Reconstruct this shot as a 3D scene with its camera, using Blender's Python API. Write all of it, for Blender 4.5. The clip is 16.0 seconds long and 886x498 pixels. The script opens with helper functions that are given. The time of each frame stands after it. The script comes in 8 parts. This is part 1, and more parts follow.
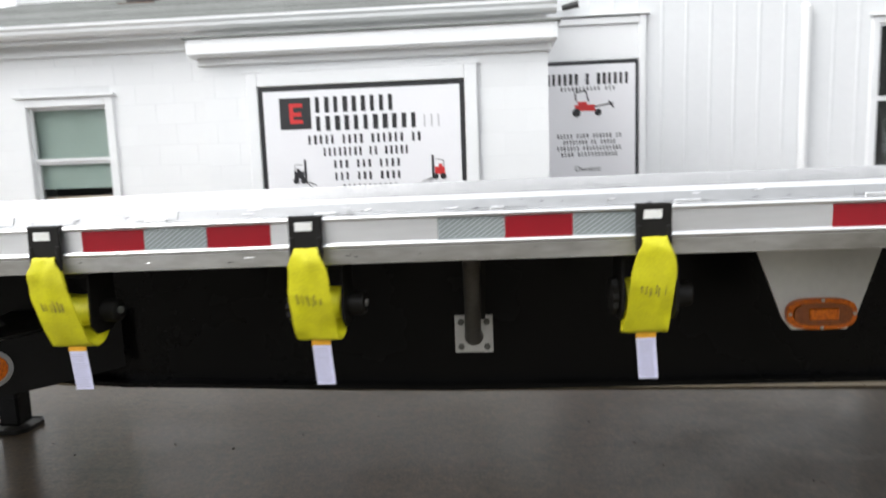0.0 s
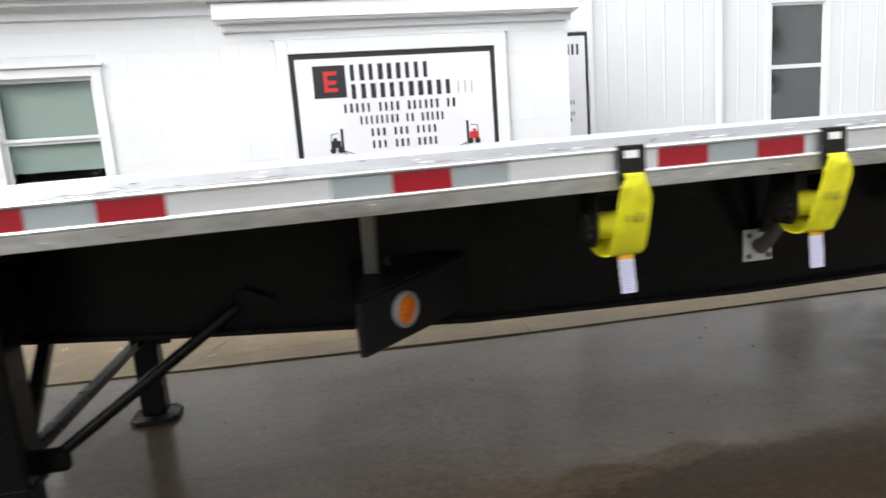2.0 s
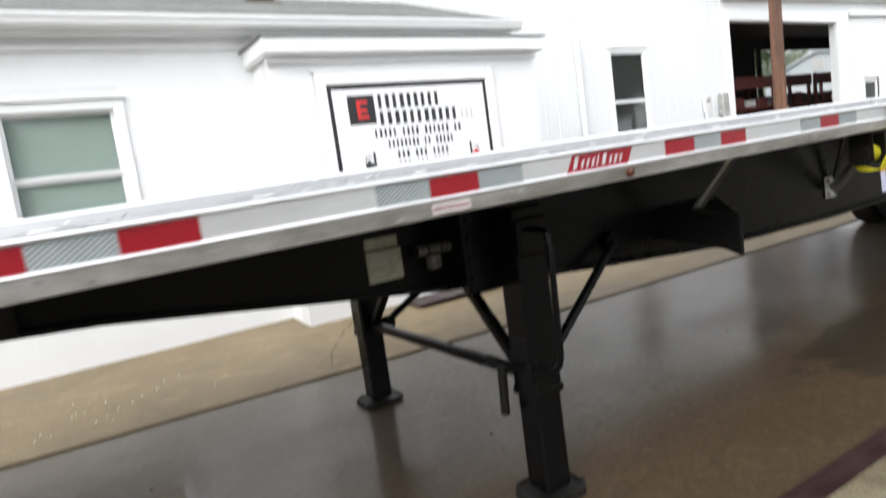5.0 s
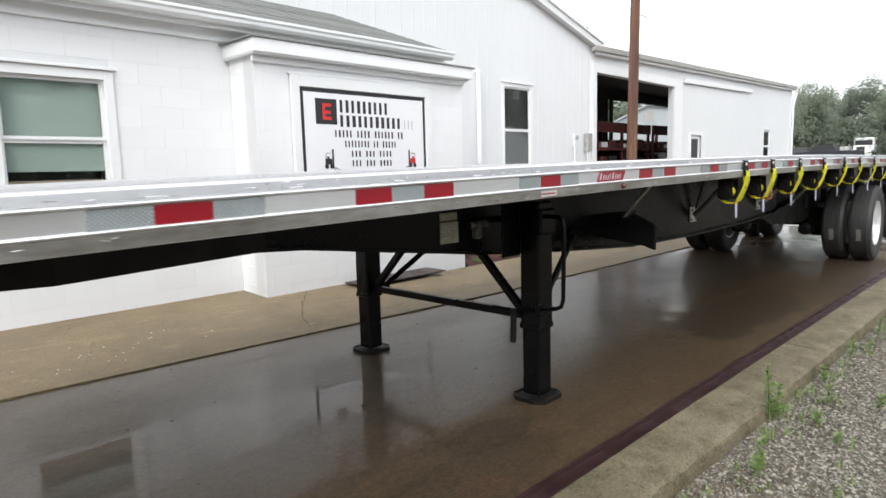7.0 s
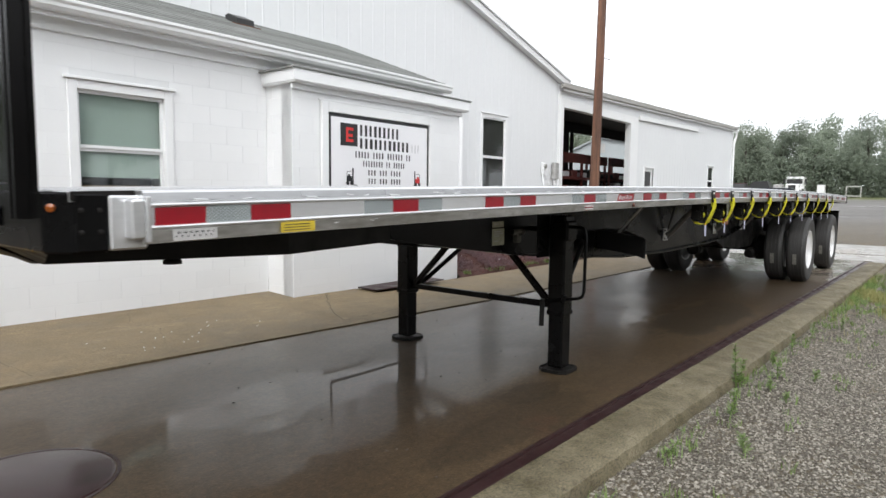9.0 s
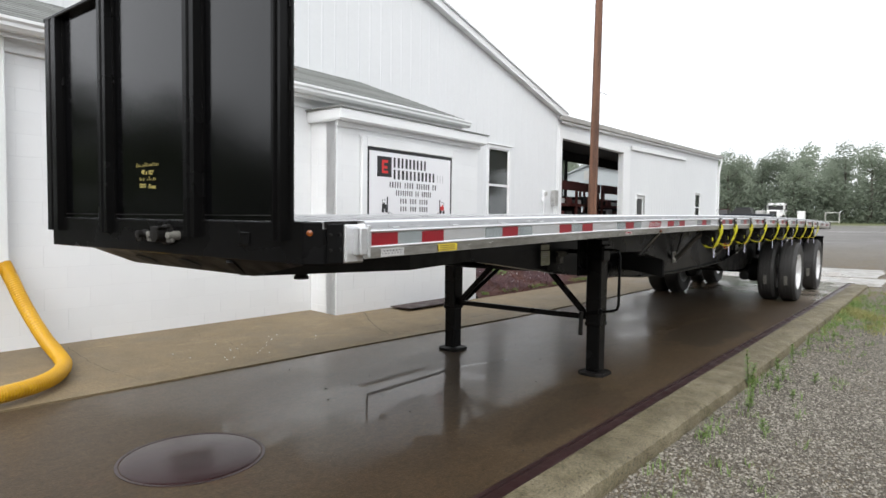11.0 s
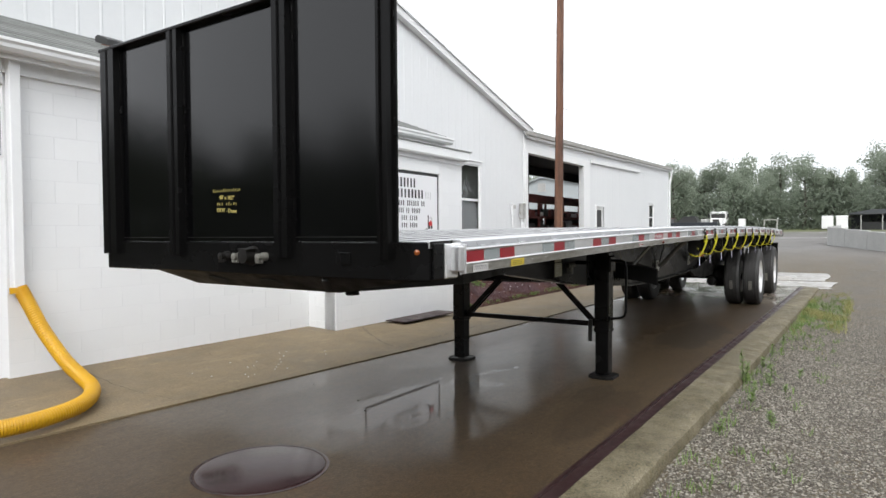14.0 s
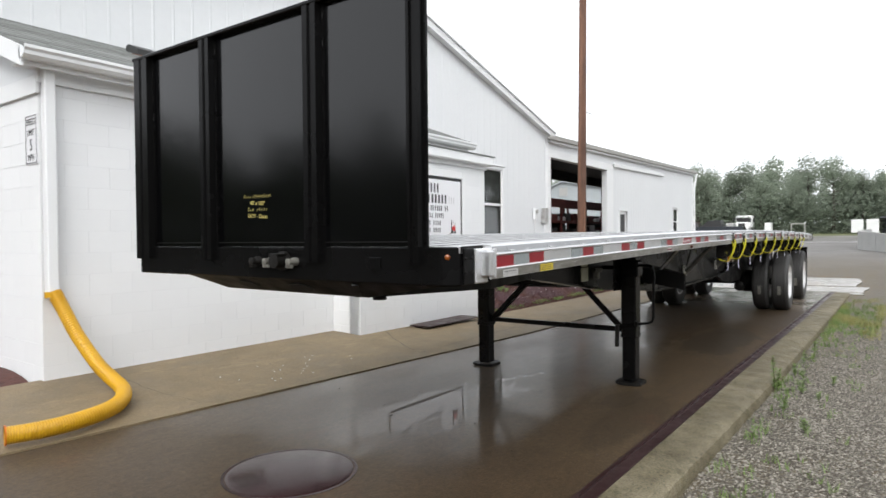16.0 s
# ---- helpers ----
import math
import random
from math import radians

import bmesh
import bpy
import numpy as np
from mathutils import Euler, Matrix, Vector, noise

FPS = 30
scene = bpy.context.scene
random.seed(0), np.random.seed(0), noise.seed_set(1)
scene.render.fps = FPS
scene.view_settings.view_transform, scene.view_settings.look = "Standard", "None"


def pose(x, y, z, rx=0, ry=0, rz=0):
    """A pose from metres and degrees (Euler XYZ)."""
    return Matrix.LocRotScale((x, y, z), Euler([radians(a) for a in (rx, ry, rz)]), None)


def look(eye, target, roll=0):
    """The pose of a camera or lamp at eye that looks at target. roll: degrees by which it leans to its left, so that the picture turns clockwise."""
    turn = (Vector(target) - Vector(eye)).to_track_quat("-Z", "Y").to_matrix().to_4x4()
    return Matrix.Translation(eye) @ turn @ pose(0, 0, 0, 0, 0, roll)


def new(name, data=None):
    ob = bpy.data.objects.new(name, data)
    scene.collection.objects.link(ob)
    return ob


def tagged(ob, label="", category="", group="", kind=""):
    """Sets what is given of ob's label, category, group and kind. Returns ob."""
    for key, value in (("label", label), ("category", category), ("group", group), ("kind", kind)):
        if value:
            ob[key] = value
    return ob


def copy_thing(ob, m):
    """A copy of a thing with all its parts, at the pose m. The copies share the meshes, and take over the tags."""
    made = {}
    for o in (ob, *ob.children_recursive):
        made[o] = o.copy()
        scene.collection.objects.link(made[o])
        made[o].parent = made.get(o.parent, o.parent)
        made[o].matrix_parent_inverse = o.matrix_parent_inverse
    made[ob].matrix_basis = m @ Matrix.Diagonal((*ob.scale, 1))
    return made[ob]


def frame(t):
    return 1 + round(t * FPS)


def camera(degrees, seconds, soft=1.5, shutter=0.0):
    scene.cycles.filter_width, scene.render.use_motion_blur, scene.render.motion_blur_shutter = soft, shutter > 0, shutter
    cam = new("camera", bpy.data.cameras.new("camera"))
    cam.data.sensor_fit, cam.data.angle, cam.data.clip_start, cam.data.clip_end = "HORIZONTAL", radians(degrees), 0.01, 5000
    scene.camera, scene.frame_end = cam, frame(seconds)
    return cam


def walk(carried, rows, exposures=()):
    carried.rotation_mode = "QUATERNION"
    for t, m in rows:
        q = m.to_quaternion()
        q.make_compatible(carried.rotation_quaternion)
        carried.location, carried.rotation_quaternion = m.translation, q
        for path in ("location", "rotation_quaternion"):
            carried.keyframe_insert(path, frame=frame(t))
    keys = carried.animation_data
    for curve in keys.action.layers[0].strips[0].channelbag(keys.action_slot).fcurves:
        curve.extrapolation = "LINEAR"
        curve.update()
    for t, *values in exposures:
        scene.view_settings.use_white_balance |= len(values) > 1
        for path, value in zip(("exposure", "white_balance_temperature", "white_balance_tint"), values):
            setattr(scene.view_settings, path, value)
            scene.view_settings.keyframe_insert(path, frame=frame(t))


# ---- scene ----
cam = camera(71.4, 16.0, shutter=0.5)
PATH = [
    (0, (0.13, 0.563, 1.465), (-0.005, 2.543, 1.221), -2.0),
    (0.5, (-0.286, 0.492, 1.471), (-0.185, 2.454, 1.096), -3.0),
    (1, (-0.765, 0.458, 1.454), (-0.598, 2.422, 1.117), -5.6),
    (1.5, (-1.247, 0.401, 1.42), (-0.906, 2.344, 1.09), -3.8),
    (2, (-1.722, 0.417, 1.407), (-1.357, 2.355, 1.079), -4.3),
    (2.5, (-2.207, 0.512, 1.42), (-1.908, 2.462, 1.088), -4.4),
    (3, (-2.659, 0.503, 1.391), (-2.195, 2.415, 1.032), -5.0),
    (3.5, (-3.106, 0.584, 1.363), (-2.611, 2.499, 1.067), -6.4),
    (4, (-3.51, 0.617, 1.365), (-2.913, 2.507, 1.097), -4.6),
    (4.5, (-3.897, 0.584, 1.363), (-3.06, 2.373, 1.052), -3.5),
    (4.8, (-4.111, 0.638, 1.335), (-3.155, 2.391, 1.218), -5.7),
    (5, (-4.269, 0.624, 1.331), (-3.227, 2.314, 1.089), -7.9),
    (5.2, (-4.384, 0.628, 1.358), (-3.297, 2.27, 1.013), -5.4),
    (7.3, (-5.907, 0.344, 1.353), (-4.458, 1.704, 1.123), -1.3),
    (7.5, (-6.034, 0.314, 1.346), (-4.598, 1.692, 1.158), -0.4),
    (8, (-6.356, 0.216, 1.327), (-4.977, 1.656, 1.167), 0.4),
    (8.5, (-6.614, 0.235, 1.32), (-5.164, 1.605, 1.185), 0.3),
    (9, (-6.861, 0.255, 1.315), (-5.322, 1.520, 1.137), 0.65),
    (9.5, (-7.087, 0.242, 1.302), (-5.579, 1.553, 1.218), 0.4),
    (9.7, (-7.186, 0.216, 1.306), (-5.688, 1.538, 1.225), -0.2),
    (11.8, (-8.074, 0.353, 1.325), (-6.442, 1.505, 1.251), 1.0),
    (12, (-8.142, 0.399, 1.323), (-6.496, 1.534, 1.266), 0.5),
    (12.5, (-8.288, 0.505, 1.331), (-6.62, 1.604, 1.238), -2.7),
    (13, (-8.303, 0.538, 1.343), (-6.633, 1.636, 1.268), -0.4),
    (13.5, (-8.316, 0.552, 1.349), (-6.646, 1.651, 1.307), -0.4),
    (14, (-8.336, 0.56, 1.347), (-6.671, 1.667, 1.295), -0.4),
    (14.5, (-8.338, 0.564, 1.343), (-6.658, 1.648, 1.288), -0.3),
    (15, (-8.348, 0.576, 1.344), (-6.681, 1.68, 1.293), -0.4),
    (15.5, (-8.352, 0.585, 1.347), (-6.69, 1.698, 1.314), -0.0),
    (16, (-8.359, 0.592, 1.348), (-6.732, 1.755, 1.312), -0.5),
]
EXPOSURES = [(0.0, 0.24), (1.0, 0.20), (2.0, 0.36), (3.5, 0.50), (5.0, 0.45), (7.5, 0.13), (8.5, 0.01), (9.0, 0.0), (9.6, -0.02), (12.0, 0.01), (16.0, 0.01)]
walk(cam, [(t, look(eye, target, roll)) for t, eye, target, roll in PATH], EXPOSURES)

# ---- light: an overcast, rainy sky ----
SUN_ELEVATION, SUN_AZIMUTH = 40.0, 238.0
world = bpy.data.worlds.new("overcast_sky")
scene.world = world
world.use_nodes = True
wn = world.node_tree
sky = wn.nodes.new("ShaderNodeTexSky")
sky.sky_type = "NISHITA"
sky.sun_disc = False
sky.sun_elevation = radians(SUN_ELEVATION)
sky.sun_rotation = radians(SUN_AZIMUTH)
sky.air_density, sky.dust_density, sky.ozone_density = 1.0, 6.0, 1.0
grey = wn.nodes.new("ShaderNodeHueSaturation")
grey.inputs["Saturation"].default_value = 0.05
grey.inputs["Value"].default_value = 0.55
wn.links.new(sky.outputs[0], grey.inputs["Color"])
cloud = wn.nodes.new("ShaderNodeMix")
cloud.data_type, cloud.blend_type = "RGBA", "ADD"
cloud.inputs[0].default_value = 1.0
cloud.inputs[7].default_value = (7.30, 7.55, 7.96, 1)
wn.links.new(grey.outputs[0], cloud.inputs[6])
wn.links.new(cloud.outputs[2], wn.nodes["Background"].inputs[0])
wn.nodes["Background"].inputs[1].default_value = 0.15
sun = new("sun", bpy.data.lights.new("sun", "SUN"))
sun.data.energy, sun.data.angle, sun.data.color = 1.0, radians(40), (1.0, 0.985, 0.97)
az = radians(SUN_AZIMUTH)
sun_from = Vector((math.sin(az) * math.cos(radians(SUN_ELEVATION)), math.cos(az) * math.cos(radians(SUN_ELEVATION)), math.sin(radians(SUN_ELEVATION))))
sun.matrix_world = look(sun_from * 60, (0, 0, 0))


# ---- materials ----
def material(name, colour, rough=0.6, metal=0.0, second=None, scale=6.0, fine=60.0, mix=0.5, bump=0.15, depth=0.01,
             rough_to=None, spec=0.5, coat=0.0, alpha=1.0, transmission=0.0, contrast=0.25, glow=0.0, vary=0.0, stretch=(1, 1, 1)):
    """A surface with variation at two scales: a broad stain and a fine grain, in colour, gloss and relief."""
    m = bpy.data.materials.new(name)
    m.use_nodes = True
    nt = m.node_tree
    p = nt.nodes["Principled BSDF"]
    co = nt.nodes.new("ShaderNodeTexCoord")
    mp = nt.nodes.new("ShaderNodeMapping")
    mp.inputs["Scale"].default_value = stretch
    nt.links.new(co.outputs["Object"], mp.inputs["Vector"])
    info = nt.nodes.new("ShaderNodeObjectInfo")
    if vary:
        add = nt.nodes.new("ShaderNodeVectorMath")
        add.operation = "SCALE"
        add.inputs[0].default_value = (37.0, 17.0, 53.0)
        nt.links.new(info.outputs["Random"], add.inputs["Scale"])
        nt.links.new(add.outputs[0], mp.inputs["Location"])
    broad = nt.nodes.new("ShaderNodeTexNoise")
    broad.inputs["Scale"].default_value, broad.inputs["Detail"].default_value = scale, 5.0
    grain = nt.nodes.new("ShaderNodeTexNoise")
    grain.inputs["Scale"].default_value, grain.inputs["Detail"].default_value = fine, 3.0
    for n in (broad, grain):
        nt.links.new(mp.outputs[0], n.inputs["Vector"])
    half = nt.nodes.new("ShaderNodeMix")
    half.inputs[0].default_value = 0.4
    nt.links.new(broad.outputs[0], half.inputs[2])
    nt.links.new(grain.outputs[0], half.inputs[3])
    ramp = nt.nodes.new("ShaderNodeMapRange")
    ramp.inputs["From Min"].default_value, ramp.inputs["From Max"].default_value = 0.5 - contrast, 0.5 + contrast
    nt.links.new(half.outputs[0], ramp.inputs["Value"])
    second = second or tuple(c * 0.8 for c in colour)
    cm = nt.nodes.new("ShaderNodeMix")
    cm.data_type = "RGBA"
    cm.inputs[6].default_value, cm.inputs[7].default_value = (*second, 1), (*colour, 1)
    nt.links.new(ramp.outputs[0], cm.inputs[0])
    out = cm.outputs[2]
    if vary:
        hs = nt.nodes.new("ShaderNodeHueSaturation")
        mr = nt.nodes.new("ShaderNodeMapRange")
        mr.inputs["To Min"].default_value, mr.inputs["To Max"].default_value = 1 - vary, 1 + vary
        nt.links.new(info.outputs["Random"], mr.inputs["Value"])
        nt.links.new(mr.outputs[0], hs.inputs["Value"])
        nt.links.new(out, hs.inputs["Color"])
        out = hs.outputs[0]
    nt.links.new(out, p.inputs["Base Color"])
    rr = nt.nodes.new("ShaderNodeMapRange")
    rr.inputs["From Min"].default_value, rr.inputs["From Max"].default_value = 0.35, 0.65
    rr.inputs["To Min"].default_value, rr.inputs["To Max"].default_value = rough, rough if rough_to is None else rough_to
    nt.links.new(broad.outputs[0], rr.inputs["Value"])
    nt.links.new(rr.outputs[0], p.inputs["Roughness"])
    p.inputs["Metallic"].default_value = metal
    p.inputs["Specular IOR Level"].default_value = spec
    p.inputs["Coat Weight"].default_value = coat
    p.inputs["Coat Roughness"].default_value = 0.08
    p.inputs["Transmission Weight"].default_value = transmission
    if glow:
        nt.links.new(out, p.inputs["Emission Color"])
        p.inputs["Emission Strength"].default_value = glow
    if bump:
        b = nt.nodes.new("ShaderNodeBump")
        b.inputs["Strength"].default_value, b.inputs["Distance"].default_value = bump, depth
        nt.links.new(half.outputs[0], b.inputs["Height"])
        nt.links.new(b.outputs[0], p.inputs["Normal"])
    return m


M = {}
M["block"] = material("white_painted_block", (0.79, 0.80, 0.805), 0.55, second=(0.75, 0.76, 0.765), scale=1.5, fine=90, bump=0.35, depth=0.004, vary=0.012)
M["mortar"] = material("white_painted_mortar", (0.76, 0.77, 0.775), 0.7, scale=3, fine=80, bump=0.3, depth=0.004)
M["trim"] = material("white_gloss_trim_paint", (0.79, 0.80, 0.805), 0.4, second=(0.75, 0.76, 0.765), scale=2, fine=50, bump=0.08, depth=0.002)
M["siding"] = material("white_metal_siding", (0.73, 0.745, 0.755), 0.42, second=(0.68, 0.695, 0.705), scale=0.6, fine=14, bump=0.06, depth=0.004)
M["shingle"] = material("grey_asphalt_shingle", (0.235, 0.243, 0.232), 0.9, second=(0.14, 0.146, 0.137), scale=5, fine=120, bump=0.5, depth=0.006, vary=0.2)
M["alu"] = material("bright_aluminium", (0.90, 0.905, 0.915), 0.30, 0.92, second=(0.74, 0.745, 0.75), scale=2.5, fine=70, rough_to=0.42, bump=0.05, depth=0.002, stretch=(0.15, 1, 1))
M["alu_dull"] = material("scuffed_aluminium", (0.70, 0.70, 0.69), 0.42, 0.85, second=(0.34, 0.33, 0.305), scale=5, fine=45, rough_to=0.6, contrast=0.17, bump=0.1, depth=0.003, stretch=(0.3, 1, 1))
M["alu_curb"] = material("dull_weathered_aluminium", (0.50, 0.505, 0.515), 0.5, 0.8, second=(0.34, 0.345, 0.35), scale=5, fine=60, rough_to=0.62, bump=0.1, depth=0.003, stretch=(0.3, 1, 1))
M["deck"] = material("ribbed_aluminium_deck", (0.74, 0.74, 0.745), 0.37, 0.87, second=(0.48, 0.48, 0.475), scale=3.0, fine=60, rough_to=0.5, bump=0.08, depth=0.002, stretch=(0.1, 1, 1))
M["galv"] = material("galvanised_steel", (0.60, 0.60, 0.58), 0.4, 0.8, second=(0.42, 0.41, 0.38), scale=9, fine=60, rough_to=0.6, bump=0.1, depth=0.002)
M["black"] = material("black_gloss_frame_paint", (0.003, 0.003, 0.0034), 0.18, second=(0.005, 0.0048, 0.0045), scale=2, fine=30, rough_to=0.34, spec=0.13, bump=0.05, depth=0.003)
M["panel"] = material("black_gloss_bulkhead_paint", (0.0012, 0.0012, 0.0014), 0.10, second=(0.002, 0.002, 0.0024), scale=1.2, fine=20, rough_to=0.15, spec=0.50, bump=0.02, depth=0.004)
M["black_dull"] = material("black_worn_steel", (0.006, 0.006, 0.0057), 0.42, second=(0.014, 0.0125, 0.011), scale=8, fine=60, rough_to=0.6, spec=0.2, bump=0.15, depth=0.003)
M["rubber"] = material("black_tyre_rubber", (0.022, 0.022, 0.022), 0.6, second=(0.035, 0.033, 0.031), scale=6, fine=80, bump=0.2, depth=0.003)
M["mudflap"] = material("matt_black_plastic", (0.006, 0.006, 0.0062), 0.45, second=(0.009, 0.0088, 0.0085), scale=5, fine=40, spec=0.18, bump=0.08, depth=0.003)
M["rim"] = material("polished_white_rim", (0.80, 0.80, 0.80), 0.25, 0.4, second=(0.7, 0.7, 0.7), scale=5, fine=30, bump=0.03, depth=0.002)
M["strap"] = material("yellow_strap_webbing", (0.76, 0.73, 0.008), 0.6, second=(0.50, 0.46, 0.012), scale=14, fine=240, contrast=0.2, bump=0.4, depth=0.002, vary=0.05)
M["strap_dirt"] = material("soiled_yellow_webbing", (0.55, 0.48, 0.03), 0.7, second=(0.10, 0.09, 0.05), scale=30, fine=120, contrast=0.15, bump=0.2, depth=0.002)
M["tag"] = material("pale_lilac_warning_tag", (0.62, 0.62, 0.78), 0.5, second=(0.54, 0.54, 0.70), scale=20, fine=90, bump=0.02, depth=0.001)
M["tag_ink"] = material("grey_violet_print", (0.30, 0.29, 0.38), 0.6, bump=0)
M["amber_strip"] = material("orange_tag_edge", (0.85, 0.42, 0.02), 0.5, bump=0)
M["red_tape"] = material("red_reflective_tape", (0.27, 0.004, 0.012), 0.32, second=(0.22, 0.003, 0.010), scale=15, fine=300, bump=0.15, depth=0.001)
M["strut"] = material("dull_dark_galvanised_tube", (0.24, 0.235, 0.22), 0.42, 0.6, second=(0.13, 0.125, 0.115), scale=9, fine=60, rough_to=0.6, bump=0.1, depth=0.002)
M["sill_wood"] = material("tan_sill_board", (0.34, 0.25, 0.17), 0.6, second=(0.26, 0.18, 0.12), scale=4, fine=40, bump=0.1, depth=0.002, stretch=(0.3, 1, 1))
M["bracket"] = material("pale_aluminium_bracket", (0.74, 0.735, 0.71), 0.5, 0.45, second=(0.62, 0.615, 0.59), scale=4, fine=40, bump=0.05, depth=0.002)
M["sticker"] = material("white_sticker", (0.78, 0.78, 0.76), 0.5, second=(0.66, 0.66, 0.63), scale=18, fine=90, bump=0.05, depth=0.001)
M["yellow_sticker"] = material("yellow_warning_sticker", (0.62, 0.47, 0.04), 0.5, second=(0.46, 0.34, 0.03), scale=14, fine=60, bump=0.03, depth=0.001)
M["old_label"] = material("weathered_cream_label", (0.50, 0.49, 0.38), 0.6, second=(0.30, 0.29, 0.20), scale=26, fine=110, contrast=0.18, bump=0.1, depth=0.001)
M["worn_cap"] = material("greasy_grey_valve_paint", (0.20, 0.195, 0.17), 0.6, second=(0.07, 0.068, 0.06), scale=40, fine=140, contrast=0.18, bump=0.1, depth=0.001)
M["clear_sticker"] = material("worn_translucent_sticker", (0.50, 0.49, 0.48), 0.5, second=(0.40, 0.39, 0.38), scale=18, fine=90, bump=0.05, depth=0.001)
M["ink"] = material("black_sign_ink", (0.02, 0.02, 0.022), 0.4, bump=0)
M["ink_grey"] = material("light_grey_sign_ink", (0.55, 0.55, 0.56), 0.4, bump=0)
M["red_ink"] = material("red_sign_ink", (0.62, 0.03, 0.03), 0.4, bump=0)
M["sign_white"] = material("white_sign_sheet", (0.80, 0.80, 0.82), 0.3, second=(0.77, 0.77, 0.79), scale=2, fine=30, bump=0.02, depth=0.002)
M["chalk"] = material("yellow_paint_pen", (0.62, 0.52, 0.16), 0.7, bump=0)
M["amber"] = material("amber_lens", (0.78, 0.19, 0.006), 0.30, second=(0.42, 0.075, 0.004), scale=110, fine=190, contrast=0.14, bump=0.5, depth=0.003, spec=0.3, coat=0.12)
M["amber_dim"] = material("dull_amber_lens", (0.30, 0.075, 0.006), 0.22, second=(0.16, 0.035, 0.004), scale=60, fine=200, bump=0.3, depth=0.002, coat=0.4)
M["marker"] = material("dull_red_brown_lens", (0.11, 0.022, 0.005), 0.25, second=(0.05, 0.010, 0.003), scale=90, fine=200, bump=0.3, depth=0.002, coat=0.3)
M["crack"] = material("dark_crack", (0.035, 0.028, 0.02), 0.7, bump=0)
M["hose"] = material("yellow_corrugated_hose_plastic", (0.60, 0.33, 0.006), 0.42, second=(0.50, 0.26, 0.006), scale=7, fine=50, bump=0.08, depth=0.002)
M["iron"] = material("wet_rusty_iron", (0.040, 0.020, 0.021), 0.14, second=(0.026, 0.013, 0.014), scale=3, fine=60, rough_to=0.26, spec=0.30, bump=0.04, depth=0.002)
M["rust_channel"] = material("dark_rusted_channel", (0.040, 0.014, 0.013), 0.34, second=(0.016, 0.007, 0.007), scale=6, fine=50, rough_to=0.6, bump=0.3, depth=0.005)
M["wood_pole"] = material("brown_treated_pole_wood", (0.20, 0.095, 0.055), 0.8, second=(0.060, 0.034, 0.026), scale=3, fine=26, contrast=0.16, bump=0.6, depth=0.012, stretch=(3, 3, 0.22))
M["mulch"] = material("red_brown_mulch", (0.13, 0.048, 0.036), 0.85, second=(0.045, 0.018, 0.015), scale=14, fine=70, bump=0.7, depth=0.03, vary=0.3)
M["blind"] = material("pale_green_window_blind", (0.40, 0.47, 0.43), 0.7, second=(0.34, 0.41, 0.38), scale=0.8, fine=20, bump=0.03, depth=0.002)
# near-black colour stands in for the shade of unlit rooms
M["dark_room"] = material("unlit_interior", (0.035, 0.034, 0.033), 0.8, second=(0.02, 0.02, 0.02), scale=1, fine=9, bump=0.1, depth=0.01)
M["rack_red"] = material("dark_red_rack_steel", (0.16, 0.035, 0.03), 0.5, second=(0.06, 0.02, 0.018), scale=4, fine=30, bump=0.1, depth=0.004)
M["barrier"] = material("pale_precast_concrete", (0.47, 0.47, 0.455), 0.8, second=(0.31, 0.31, 0.30), scale=0.9, fine=14, bump=0.2, depth=0.01)
# distance haze is put into the pale colour of the far leaves
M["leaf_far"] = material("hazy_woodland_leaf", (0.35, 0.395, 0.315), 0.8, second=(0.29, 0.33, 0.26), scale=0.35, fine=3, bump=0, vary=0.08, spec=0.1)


def let_light_through(m, share):
    """Leaves that pass some of the light that falls on their backs."""
    nt = m.node_tree
    p = nt.nodes["Principled BSDF"]
    tr = nt.nodes.new("ShaderNodeBsdfTranslucent")
    nt.links.new(p.inputs["Base Color"].links[0].from_socket, tr.inputs["Color"])
    mx = nt.nodes.new("ShaderNodeMixShader")
    mx.inputs[0].default_value = share
    nt.links.new(p.outputs[0], mx.inputs[1])
    nt.links.new(tr.outputs[0], mx.inputs[2])
    nt.links.new(mx.outputs[0], nt.nodes["Material Output"].inputs["Surface"])


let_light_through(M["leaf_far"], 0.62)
# low growth: same haze in the colour, a tone darker for its shade
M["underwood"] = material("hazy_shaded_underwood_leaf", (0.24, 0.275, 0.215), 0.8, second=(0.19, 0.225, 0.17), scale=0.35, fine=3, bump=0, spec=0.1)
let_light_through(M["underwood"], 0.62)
M["leaf_near"] = material("dark_green_tree_leaf", (0.045, 0.060, 0.025), 0.7, second=(0.030, 0.042, 0.016), scale=0.35, fine=3, bump=0, spec=0.1)
M["bark"] = material("grey_brown_bark", (0.11, 0.09, 0.075), 0.85, second=(0.07, 0.06, 0.05), scale=3, fine=20, bump=0.4, depth=0.02)
M["weed"] = material("fresh_green_weed_leaf", (0.17, 0.24, 0.065), 0.55, second=(0.10, 0.17, 0.035), scale=30, fine=120, bump=0)
M["dry_grass"] = material("straw_grass_blade", (0.30, 0.27, 0.10), 0.6, second=(0.18, 0.19, 0.06), scale=8, fine=60, bump=0)
M["truck_white"] = material("white_truck_paint", (0.78, 0.78, 0.78), 0.3, second=(0.72, 0.72, 0.72), scale=2, fine=10, bump=0.02, depth=0.002)
M["truck_dark"] = material("dark_blue_grey_car_paint", (0.03, 0.035, 0.042), 0.25, bump=0.02, depth=0.002, scale=2, fine=10)
